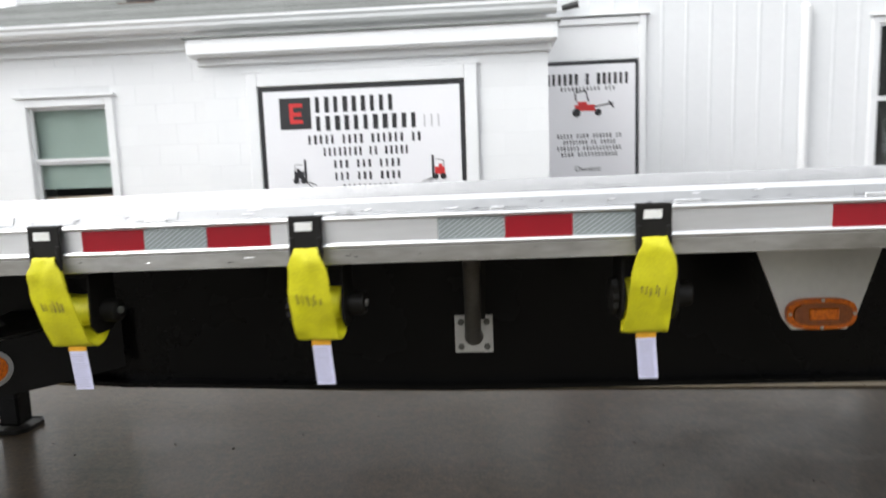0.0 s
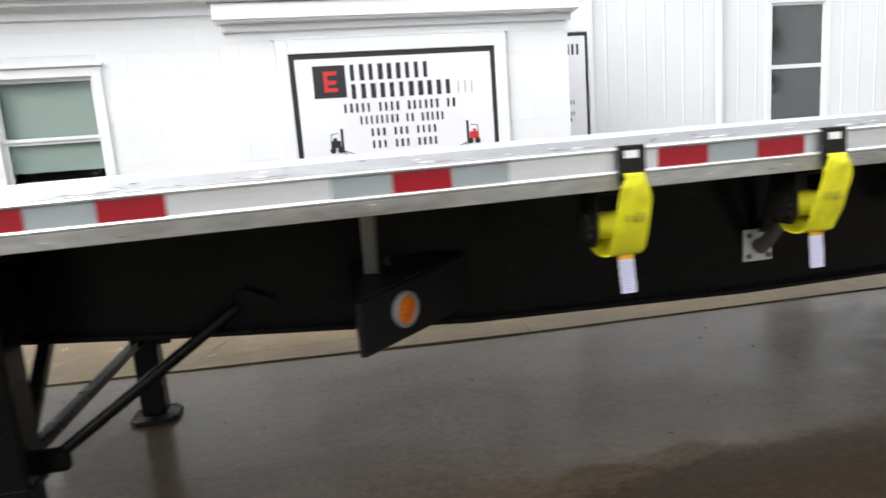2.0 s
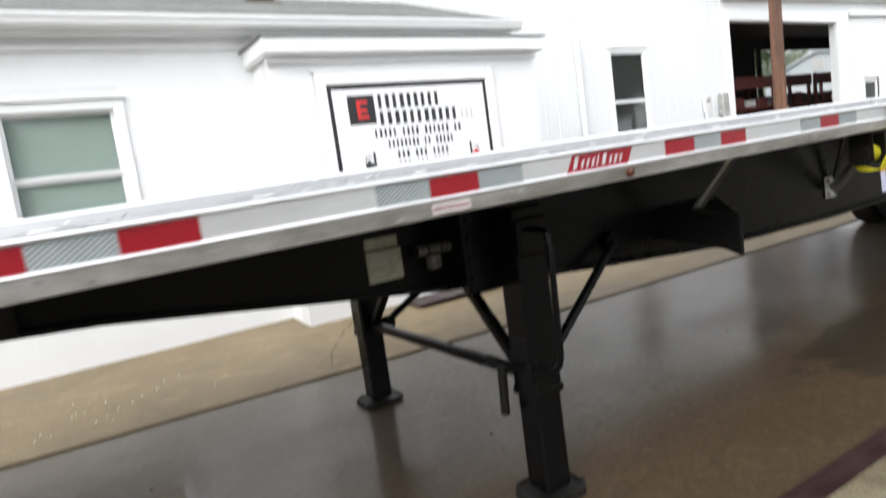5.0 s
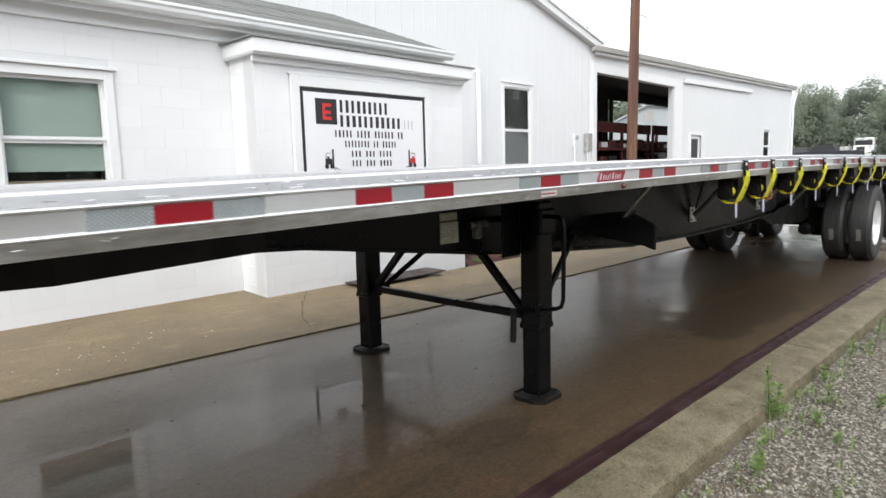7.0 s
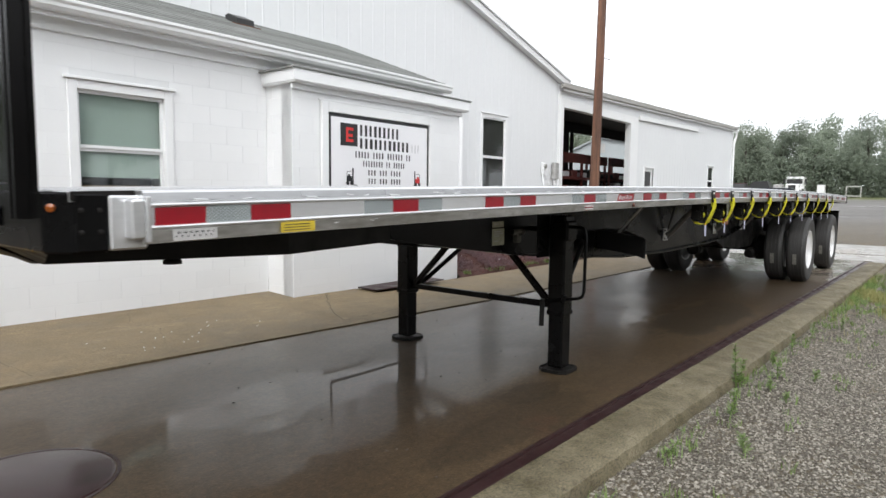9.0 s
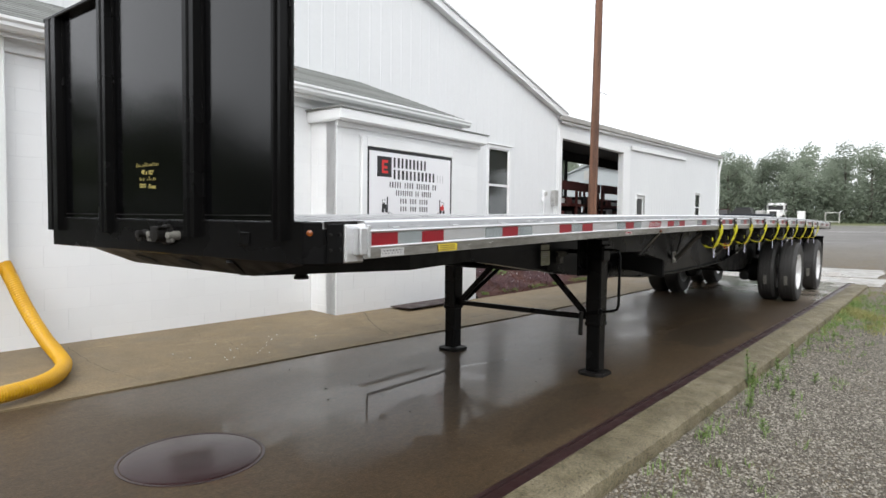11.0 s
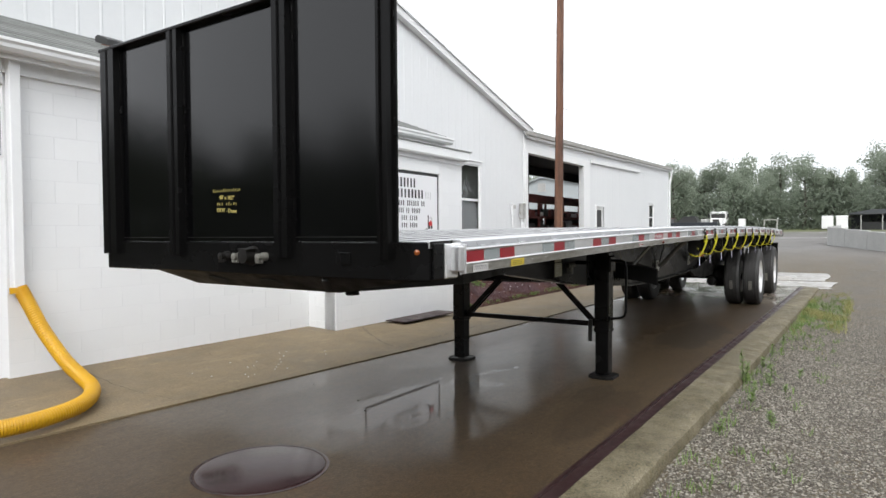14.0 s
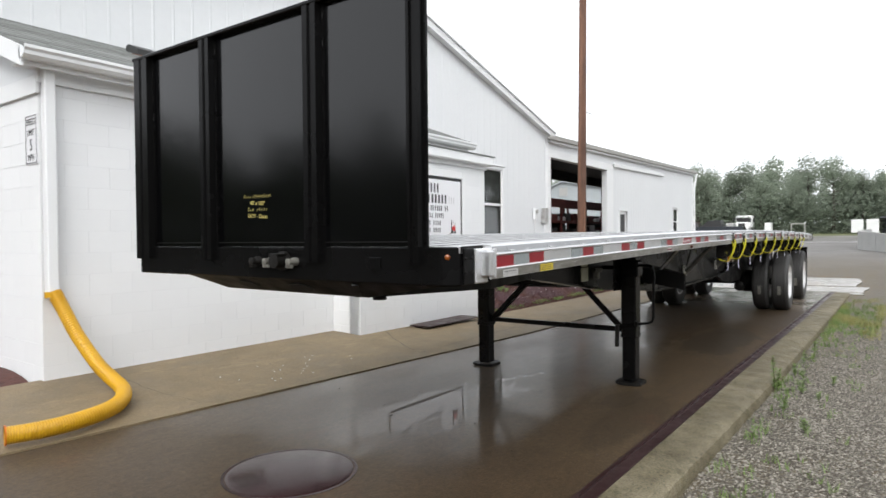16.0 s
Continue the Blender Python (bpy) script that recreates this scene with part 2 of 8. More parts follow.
M["shed_roof"] = material("dark_shed_roof_metal", (0.055, 0.06, 0.065), 0.5, scale=1, fine=12, bump=0.1, depth=0.004)
# barn grey takes in the distance haze as well
M["barn"] = material("hazy_grey_barn_metal", (0.40, 0.43, 0.44), 0.6, second=(0.36, 0.39, 0.40), scale=0.4, fine=6, bump=0.05, depth=0.004)
M["gutter"] = material("weathered_grey_gutter_paint", (0.50, 0.49, 0.47), 0.5, second=(0.36, 0.35, 0.33), scale=3, fine=30, bump=0.08, depth=0.003)
M["purple_leaf"] = material("dark_red_groundcover_leaf", (0.085, 0.026, 0.030), 0.5, second=(0.040, 0.014, 0.018), scale=6, fine=40, bump=0)
M["red_petal"] = material("red_flower_petal", (0.55, 0.035, 0.025), 0.5, second=(0.40, 0.02, 0.02), scale=30, fine=90, bump=0)
def mixed_stones():
    """Chippings of many greys, each with its own tone."""
    m = material("mixed_limestone_chippings", (0.28, 0.268, 0.245), 0.75, scale=22, fine=90, bump=0.2, depth=0.002)
    nt = m.node_tree
    geo = nt.nodes.new("ShaderNodeNewGeometry")
    mx = nt.nodes.new("ShaderNodeMix")
    mx.data_type = "RGBA"
    mx.inputs[6].default_value, mx.inputs[7].default_value = (0.060, 0.050, 0.037, 1), (0.33, 0.307, 0.258, 1)
    pw = nt.nodes.new("ShaderNodeMath")
    pw.operation = "POWER"
    pw.inputs[1].default_value = 1.6
    nt.links.new(geo.outputs["Random Per Island"], pw.inputs[0])
    nt.links.new(pw.outputs[0], mx.inputs[0])
    nt.links.new(mx.outputs[2], nt.nodes["Principled BSDF"].inputs["Base Color"])
    return m


M["chippings"] = mixed_stones()
M["lamp_body"] = material("dark_plastic_housing", (0.03, 0.03, 0.03), 0.4, bump=0.05, depth=0.001)


def glass_material(name, tint, rough=0.02):
    m = bpy.data.materials.new(name)
    m.use_nodes = True
    p = m.node_tree.nodes["Principled BSDF"]
    p.inputs["Base Color"].default_value = (*tint, 1)
    p.inputs["Roughness"].default_value = rough
    p.inputs["Transmission Weight"].default_value = 1.0
    p.inputs["IOR"].default_value = 1.45
    return m


M["glass"] = glass_material("window_glass", (0.92, 0.96, 0.94))


def silver_tape():
    """Grey reflective sheeting with a fine hatched grain."""
    m = material("silver_reflective_tape", (0.31, 0.34, 0.34), 0.45, second=(0.25, 0.28, 0.285), scale=14, fine=200, bump=0.1, depth=0.001)
    nt = m.node_tree
    p = nt.nodes["Principled BSDF"]
    co = nt.nodes.new("ShaderNodeTexCoord")
    hatch = None
    for angle in (0.62, -0.62):
        turn = nt.nodes.new("ShaderNodeMapping")
        turn.inputs["Rotation"].default_value = (0, angle, 0)
        nt.links.new(co.outputs["Object"], turn.inputs["Vector"])
        wave = nt.nodes.new("ShaderNodeTexWave")
        wave.bands_direction = "Z"
        wave.inputs["Scale"].default_value = 38.0
        wave.inputs["Distortion"].default_value = 0.3
        nt.links.new(turn.outputs[0], wave.inputs["Vector"])
        if hatch is None:
            hatch = wave
        else:
            both = nt.nodes.new("ShaderNodeMath")
            both.operation = "MAXIMUM"
            nt.links.new(hatch.outputs["Fac"], both.inputs[0])
            nt.links.new(wave.outputs["Fac"], both.inputs[1])
    sharp = nt.nodes.new("ShaderNodeMapRange")
    sharp.inputs["From Min"].default_value, sharp.inputs["From Max"].default_value = 0.80, 0.97
    sharp.inputs["To Min"].default_value, sharp.inputs["To Max"].default_value = 0.62, 1.25
    nt.links.new(both.outputs[0], sharp.inputs["Value"])
    mx = nt.nodes.new("ShaderNodeMix")
    mx.data_type, mx.blend_type = "RGBA", "MULTIPLY"
    mx.inputs[0].default_value = 1.0
    old = p.inputs["Base Color"].links[0].from_socket
    nt.links.new(old, mx.inputs[6])
    nt.links.new(sharp.outputs[0], mx.inputs[7])
    nt.links.new(mx.outputs[2], p.inputs["Base Color"])
    return m


M["silver_tape"] = silver_tape()


def node_chain(name):
    m = bpy.data.materials.new(name)
    m.use_nodes = True
    nt = m.node_tree
    co = nt.nodes.new("ShaderNodeTexCoord")

    def noise_at(scale, detail=4.0, rough=0.55, stretch=(1, 1, 1), distortion=0.0):
        mp = nt.nodes.new("ShaderNodeMapping")
        mp.inputs["Scale"].default_value = stretch
        nt.links.new(co.outputs["Object"], mp.inputs["Vector"])
        n = nt.nodes.new("ShaderNodeTexNoise")
        n.inputs["Scale"].default_value, n.inputs["Detail"].default_value = scale, detail
        n.inputs["Roughness"].default_value, n.inputs["Distortion"].default_value = rough, distortion
        nt.links.new(mp.outputs[0], n.inputs["Vector"])
        return n.outputs[0]

    def ranged(socket, a, b, lo=0.0, hi=1.0):
        r = nt.nodes.new("ShaderNodeMapRange")
        for key, v in (("From Min", a), ("From Max", b), ("To Min", lo), ("To Max", hi)):
            r.inputs[key].default_value = v
        nt.links.new(socket, r.inputs["Value"])
        return r.outputs[0]

    def mixed(f, a, b):
        x = nt.nodes.new("ShaderNodeMix")
        x.data_type = "RGBA"
        nt.links.new(f, x.inputs[0])
        for slot, v in ((6, a), (7, b)):
            if isinstance(v, tuple):
                x.inputs[slot].default_value = (*v, 1)
            else:
                nt.links.new(v, x.inputs[slot])
        return x.outputs[2]

    def maths(op, a, b):
        x = nt.nodes.new("ShaderNodeMath")
        x.operation = op
        x.use_clamp = False
        for slot, v in ((0, a), (1, b)):
            if isinstance(v, (int, float)):
                x.inputs[slot].default_value = v
            else:
                nt.links.new(v, x.inputs[slot])
        return x.outputs[0]

    return m, nt, co, noise_at, ranged, mixed, maths


def wet_slab(name, dry, wet, gloss_from, gloss_to, wet_lo, wet_hi, bump=0.12, patch=0.45, film_weight=0.0, base_gloss=0.45):
    """Concrete under rain: puddled where the broad stain is high, merely damp elsewhere."""
    m, nt, co, noise_at, ranged, mixed, maths = node_chain(name)
    p = nt.nodes["Principled BSDF"]
    level = noise_at(patch, 6.0, 0.65, (0.7, 1, 1), 0.15)
    pool = ranged(level, wet_lo, wet_hi)
    stain = ranged(noise_at(2.3, 6.0, 0.65), 0.35, 0.7)
    grain = noise_at(70, 3.0)
    blot = ranged(noise_at(0.8, 8.0, 0.7), 0.46, 0.60, 1.0, 0.86)
    worn = ranged(noise_at(5.5, 8.0, 0.75, (0.5, 1, 1)), 0.54, 0.66)
    tint = mixed(stain, tuple(c * 0.82 for c in dry), dry)
    tint = mixed(maths("MULTIPLY", worn, 0.55), tint, tuple(min(1.0, c * 1.45) for c in dry))
    soaked = mixed(stain, tuple(c * 0.8 for c in wet), wet)
    col = mixed(pool, tint, soaked)
    speck = maths("MULTIPLY", blot, maths("MULTIPLY", ranged(grain, 0.3, 0.7, 0.78, 1.22), ranged(noise_at(190, 2.0), 0.62, 0.74, 1.0, 1.6)))
    hs = nt.nodes.new("ShaderNodeHueSaturation")
    nt.links.new(speck, hs.inputs["Value"])
    nt.links.new(col, hs.inputs["Color"])
    nt.links.new(hs.outputs[0], p.inputs["Base Color"])
    damp = ranged(noise_at(9, 4.0), 0.3, 0.7, 0.0, 0.05)
    nt.links.new(maths("ADD", ranged(pool, 0, 1, gloss_from, gloss_to), damp), p.inputs["Roughness"])
    p.inputs["Specular IOR Level"].default_value = base_gloss
    film = maths("MULTIPLY", pool, ranged(noise_at(2.1, 7.0, 0.7, (0.8, 1, 1), 0.15), 0.40, 0.62, 0.6, 1.0))
    nt.links.new(maths("MULTIPLY", film, film_weight), p.inputs["Coat Weight"])
    p.inputs["Coat Roughness"].default_value = 0.28
    p.inputs["Coat IOR"].default_value = 1.33
    b = nt.nodes.new("ShaderNodeBump")
    b.inputs["Distance"].default_value = 0.004
    nt.links.new(ranged(pool, 0, 1, bump, bump * 0.3), b.inputs["Strength"])
    nt.links.new(grain, b.inputs["Height"])
    nt.links.new(b.outputs[0], p.inputs["Normal"])
    return m


def wet_drive():
    """Brown concrete under a thin film of rain: still and mirror-like in a shallow dip beside the legs and at the rear, duller where it drains."""
    m, nt, co, noise_at, ranged, mixed, maths = node_chain("wet_driveway_concrete")
    p = nt.nodes["Principled BSDF"]
    sep = nt.nodes.new("ShaderNodeSeparateXYZ")
    nt.links.new(co.outputs["Object"], sep.inputs[0])
    X, Y = sep.outputs["X"], sep.outputs["Y"]

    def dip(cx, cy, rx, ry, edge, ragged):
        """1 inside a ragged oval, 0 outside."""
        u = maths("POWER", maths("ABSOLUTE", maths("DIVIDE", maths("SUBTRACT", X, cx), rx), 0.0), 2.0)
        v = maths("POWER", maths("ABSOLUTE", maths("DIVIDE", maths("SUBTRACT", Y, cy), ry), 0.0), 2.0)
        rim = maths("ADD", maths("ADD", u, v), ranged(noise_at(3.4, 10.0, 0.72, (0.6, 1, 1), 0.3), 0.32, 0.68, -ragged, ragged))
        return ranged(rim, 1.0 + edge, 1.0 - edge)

    broad = ranged(noise_at(0.7, 7.0, 0.66), 0.36, 0.64)
    fine = ranged(noise_at(5.0, 7.0, 0.7), 0.36, 0.64)
    grain = noise_at(70, 3.0)
    grit = noise_at(190, 2.0)
    # colour
    col = mixed(broad, (0.054, 0.034, 0.0165), (0.078, 0.053, 0.029))
    col = mixed(maths("MULTIPLY", fine, 0.5), col, (0.046, 0.032, 0.018))
    # darker brown inside ragged ovals, along the channel and ahead of the wheels
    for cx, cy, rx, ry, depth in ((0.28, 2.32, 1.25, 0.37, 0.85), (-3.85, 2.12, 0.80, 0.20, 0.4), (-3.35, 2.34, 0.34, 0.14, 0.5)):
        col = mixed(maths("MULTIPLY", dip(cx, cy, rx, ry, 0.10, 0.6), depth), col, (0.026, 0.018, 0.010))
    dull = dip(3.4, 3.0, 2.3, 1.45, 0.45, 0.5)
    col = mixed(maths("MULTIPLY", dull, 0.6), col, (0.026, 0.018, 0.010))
    streak = ranged(noise_at(7.0, 9.0, 0.75, (0.35, 1, 1), 0.4), 0.50, 0.66)
    col = mixed(maths("MULTIPLY", streak, 0.5), col, (0.034, 0.022, 0.012))
    rust = maths("MULTIPLY", ranged(noise_at(2.2, 8.0, 0.7), 0.58, 0.68), 0.35)
    col = mixed(rust, col, (0.085, 0.040, 0.022))
    rear = ranged(maths("ADD", maths("SUBTRACT", X, maths("MULTIPLY", maths("SUBTRACT", Y, 1.7), 1.0)), ranged(noise_at(1.4, 6.0, 0.65), 0.3, 0.7, -0.5, 0.5)), 4.4, 5.2)
    # tan concrete at the rear, paler to carry part of the wet shine
    col = mixed(rear, col, (0.185, 0.156, 0.122))
    mottle = ranged(noise_at(24, 8.0, 0.8), 0.36, 0.64, 0.66, 1.34)
    speck = maths("MULTIPLY", mottle, maths("MULTIPLY", ranged(grain, 0.3, 0.7, 0.72, 1.28), ranged(grit, 0.60, 0.72, 1.0, 2.0)))
    hs = nt.nodes.new("ShaderNodeHueSaturation")
    nt.links.new(speck, hs.inputs["Value"])
    nt.links.new(col, hs.inputs["Color"])
    nt.links.new(hs.outputs[0], p.inputs["Base Color"])
    p.inputs["Roughness"].default_value = 0.55
    p.inputs["Specular IOR Level"].default_value = 0.25
    # the film of water: drained off towards the office's end and along the channel
    drained = maths("ADD", maths("ADD", X, maths("MULTIPLY", Y, 0.18)), ranged(noise_at(1.3, 7.0, 0.68), 0.3, 0.7, -0.35, 0.35))
    film = ranged(drained, -5.25, -4.75, 0.22, 0.8)
    # its ragged shore runs along the drive, crisp at both ends and fading out beside the near leg
    wander = maths("ADD", ranged(noise_at(1.1, 3.0, 0.5), 0.3, 0.7, -0.10, 0.10), ranged(noise_at(7.0, 9.0, 0.72, (0.5, 1, 1), 0.3), 0.3, 0.7, -0.13, 0.13))
    shore = maths("ADD", maths("SUBTRACT", Y, ranged(X, -2.6, -0.6, 2.56, 2.72)), wander)
    slack = maths("ADD", 0.02, maths("MULTIPLY", maths("MULTIPLY", ranged(X, -3.3, -2.5), ranged(X, -0.9, -1.4)), 0.45))
    film = maths("MULTIPLY", film, ranged(maths("DIVIDE", shore, slack), -1.0, 1.0, 0.30, 1.0))
    film = maths("MULTIPLY", film, ranged(noise_at(1.7, 7.0, 0.68, (0.6, 1, 1)), 0.36, 0.60, 0.62, 1.0))
    still = dip(-4.40, 3.46, 1.35, 0.42, 0.45, 1.2)
    film = maths("MULTIPLY", film, maths("SUBTRACT", 1.0, maths("MULTIPLY", dull, 0.55)))
    still = maths("MAXIMUM", still, maths("MULTIPLY", maths("MULTIPLY", dip(-0.40, 2.78, 0.62, 0.36, 0.75, 0.3), 0.35), ranged(shore, -0.02, 0.02)))
    film = maths("MAXIMUM", film, still)
    nt.links.new(maths("MAXIMUM", film, rear), p.inputs["Coat Weight"])
    rough = ranged(noise_at(0.9, 6.0, 0.6, (0.5, 1, 1)), 0.35, 0.65, 0.13, 0.25)
    calm = maths("MAXIMUM", still, rear)
    calm = maths("MAXIMUM", calm, maths("MULTIPLY", ranged(X, -2.2, -3.0), ranged(drained, -5.1, -4.6, 0.0, 0.38)))
    calm = maths("MAXIMUM", calm, ranged(X, 1.5, 4.0, 0.0, 0.5))
    nt.links.new(maths("ADD", maths("MULTIPLY", rough, maths("SUBTRACT", 1.0, calm)), maths("ADD", 0.018, maths("MULTIPLY", rear, ranged(noise_at(1.6, 5.0, 0.6), 0.42, 0.56, 0.02, 0.20)))), p.inputs["Coat Roughness"])
    p.inputs["Coat IOR"].default_value = 1.33
    b = nt.nodes.new("ShaderNodeBump")
    b.inputs["Distance"].default_value, b.inputs["Strength"].default_value = 0.004, 0.45
    nt.links.new(grain, b.inputs["Height"])
    nt.links.new(b.outputs[0], p.inputs["Normal"])
    return m


M["drive"] = wet_drive()
M["apron"] = wet_slab("wet_tan_apron_concrete", (0.30, 0.255, 0.20), (0.27, 0.235, 0.19), 0.45, 0.20, 0.30, 0.46, 0.2, 0.6, 0.95)
M["walkway"] = wet_slab("damp_walkway_concrete", (0.225, 0.170, 0.098), (0.140, 0.103, 0.056), 0.62, 0.36, 0.45, 0.75, 0.35, 0.8)


def gravel_ground():
    """Limestone chippings close by, giving way to wet tarmac and a grass verge far off."""
    m, nt, co, noise_at, ranged, mixed, maths = node_chain("gravel_and_tarmac_ground")
    p = nt.nodes["Principled BSDF"]
    sep = nt.nodes.new("ShaderNodeSeparateXYZ")
    nt.links.new(co.outputs["Object"], sep.inputs[0])
    vor = nt.nodes.new("ShaderNodeTexVoronoi")
    vor.inputs["Scale"].default_value = 78.0
    nt.links.new(co.outputs["Object"], vor.inputs["Vector"])
    bw = nt.nodes.new("ShaderNodeSeparateColor")
    nt.links.new(vor.outputs["Color"], bw.inputs[0])
    stone = mixed(bw.outputs[0], (0.080, 0.069, 0.052), (0.32, 0.30, 0.255))
    gap = ranged(vor.outputs["Distance"], 0.30, 0.62)
    stone = mixed(gap, stone, (0.040, 0.032, 0.022))
    soil = ranged(noise_at(1.1, 6.0, 0.65), 0.40, 0.60)
    bits = ranged(noise_at(28, 4.0), 0.42, 0.6)
    soil = maths("MULTIPLY", soil, bits)
    beside = maths("ADD", sep.outputs["Y"], maths("MULTIPLY", sep.outputs["X"], 0.0175))
    band = maths("MULTIPLY", ranged(beside, 0.44, 1.24), ranged(noise_at(2.2, 6.0, 0.7), 0.36, 0.60))
    soil = maths("MAXIMUM", soil, maths("MULTIPLY", band, 0.8))
    chips = mixed(soil, stone, (0.125, 0.094, 0.052))
    tar_noise = ranged(noise_at(0.25, 6.0, 0.6), 0.3, 0.7)
    tar = mixed(tar_noise, (0.115, 0.108, 0.100), (0.185, 0.176, 0.165))
    tar = mixed(maths("MULTIPLY", ranged(noise_at(2.5, 9.0, 0.8), 0.46, 0.62), 0.6), tar, (0.085, 0.078, 0.070))
    along = maths("ADD", sep.outputs["X"], maths("MULTIPLY", noise_at(0.35, 4.0), 10.0))
    far = ranged(along, 20.0, 34.0)
    lot = mixed(far, chips, tar)
    # unseen ground behind the camera, kept dark for the bulkhead's reflection
    behind = ranged(maths("ADD", sep.outputs["X"], maths("MULTIPLY", noise_at(0.5, 4.0), 2.0)), -9.0, -11.0)
    lot = mixed(behind, lot, (0.045, 0.042, 0.038))
    verge = ranged(maths("ADD", sep.outputs["X"], maths("MULTIPLY", noise_at(0.1, 4.0), 12.0)), 72.0, 78.0)
    col = mixed(verge, lot, (0.11, 0.125, 0.045))
    nt.links.new(col, p.inputs["Base Color"])
    puddle = maths("MULTIPLY", far, ranged(noise_at(0.18, 5.0, 0.6, (1, 0.5, 1)), 0.55, 0.68))
    nt.links.new(ranged(puddle, 0, 1, 0.72, 0.22), p.inputs["Roughness"])
    b = nt.nodes.new("ShaderNodeBump")
    b.inputs["Distance"].default_value = 0.012
    nt.links.new(ranged(far, 0, 1, 0.6, 0.1), b.inputs["Strength"])
    nt.links.new(vor.outputs["Distance"], b.inputs["Height"])
    nt.links.new(b.outputs[0], p.inputs["Normal"])
    return m


M["ground"] = gravel_ground()


def kerb_concrete():
    """Coarse sandy concrete with worn pale patches, exposed grit and dark pits."""
    m, nt, co, noise_at, ranged, mixed, maths = node_chain("damp_sandy_kerb_concrete")
    p = nt.nodes["Principled BSDF"]
    col = mixed(ranged(noise_at(3.2, 7.0, 0.7), 0.38, 0.62), (0.115, 0.096, 0.054), (0.215, 0.186, 0.120))
    grit = ranged(noise_at(85, 4.0, 0.7), 0.36, 0.64, 0.62, 1.32)
    pits = ranged(noise_at(60, 2.0), 0.62, 0.70, 1.0, 0.45)
    moss = maths("MULTIPLY", ranged(noise_at(5.5, 8.0, 0.75), 0.52, 0.66), 0.75)
    col = mixed(moss, col, (0.072, 0.064, 0.026))
    wetness = maths("MULTIPLY", ranged(noise_at(1.6, 6.0, 0.65, (0.6, 1, 1)), 0.44, 0.60), 0.45)
    col = mixed(wetness, col, (0.085, 0.068, 0.040))
    hs = nt.nodes.new("ShaderNodeHueSaturation")
    nt.links.new(maths("MULTIPLY", grit, pits), hs.inputs["Value"])
    nt.links.new(col, hs.inputs["Color"])
    nt.links.new(hs.outputs[0], p.inputs["Base Color"])
    nt.links.new(ranged(noise_at(6, 4.0), 0.3, 0.7, 0.55, 0.8), p.inputs["Roughness"])
    p.inputs["Specular IOR Level"].default_value = 0.35
    b = nt.nodes.new("ShaderNodeBump")
    b.inputs["Distance"].default_value, b.inputs["Strength"].default_value = 0.006, 0.5
    nt.links.new(maths("MULTIPLY", grit, pits), b.inputs["Height"])
    nt.links.new(b.outputs[0], p.inputs["Normal"])
    return m


M["concrete_kerb"] = kerb_concrete()


# ---- mesh tools ----
def quadbox(bm, lo, hi, bevel=0.0):
    verts = [bm.verts.new((x, y, z)) for x in (lo[0], hi[0]) for y in (lo[1], hi[1]) for z in (lo[2], hi[2])]
    faces = [(0, 1, 3, 2), (4, 6, 7, 5), (0, 4, 5, 1), (2, 3, 7, 6), (0, 2, 6, 4), (1, 5, 7, 3)]
    made = [bm.faces.new([verts[i] for i in f]) for f in faces]
    if bevel:
        edges = list({e for f in made for e in f.edges})
        bmesh.ops.bevel(bm, geom=edges, offset=bevel, segments=1, affect="EDGES", clamp_overlap=True)
    return bm


def beam(bm, a, b, w, h, up=(0, 0, 1), bevel=0.0):
    """A box of section w by h along the line from a to b."""
    a, b = Vector(a), Vector(b)
    d = (b - a).normalized()
    s = d.cross(Vector(up))
    s = s.normalized() if s.length > 1e-4 else Vector((1, 0, 0))
    u = s.cross(d)
    ring = [(-w / 2, -h / 2), (w / 2, -h / 2), (w / 2, h / 2), (-w / 2, h / 2)]
    va = [bm.verts.new(a + s * x + u * y) for x, y in ring]
    vb = [bm.verts.new(b + s * x + u * y) for x, y in ring]
    made = [bm.faces.new(va[::-1]), bm.faces.new(vb)]
    made += [bm.faces.new((va[i], va[(i + 1) % 4], vb[(i + 1) % 4], vb[i])) for i in range(4)]
    if bevel:
        bmesh.ops.bevel(bm, geom=list({e for f in made for e in f.edges}), offset=bevel, segments=1, affect="EDGES", clamp_overlap=True)
    return bm


def tube(bm, points, radius, sides=10, caps=True):
    """A round tube through points; radius may be a list."""
    pts = [Vector(p) for p in points]
    radii = radius if isinstance(radius, (list, tuple)) else [radius] * len(pts)
    rings = []
    side = None
    for i, p in enumerate(pts):
        d = (pts[min(i + 1, len(pts) - 1)] - pts[max(i - 1, 0)]).normalized()
        if side is None:
            side = d.orthogonal().normalized()
        side = (side - d * side.dot(d)).normalized()
        other = d.cross(side)
        rings.append([bm.verts.new(p + (side * math.cos(a) + other * math.sin(a)) * radii[i]) for a in [2 * math.pi * k / sides for k in range(sides)]])
    for r, q in zip(rings, rings[1:]):
        for k in range(sides):
            bm.faces.new((r[k], r[(k + 1) % sides], q[(k + 1) % sides], q[k]))
    if caps:
        bm.faces.new(rings[0][::-1])
        bm.faces.new(rings[-1])
    return bm


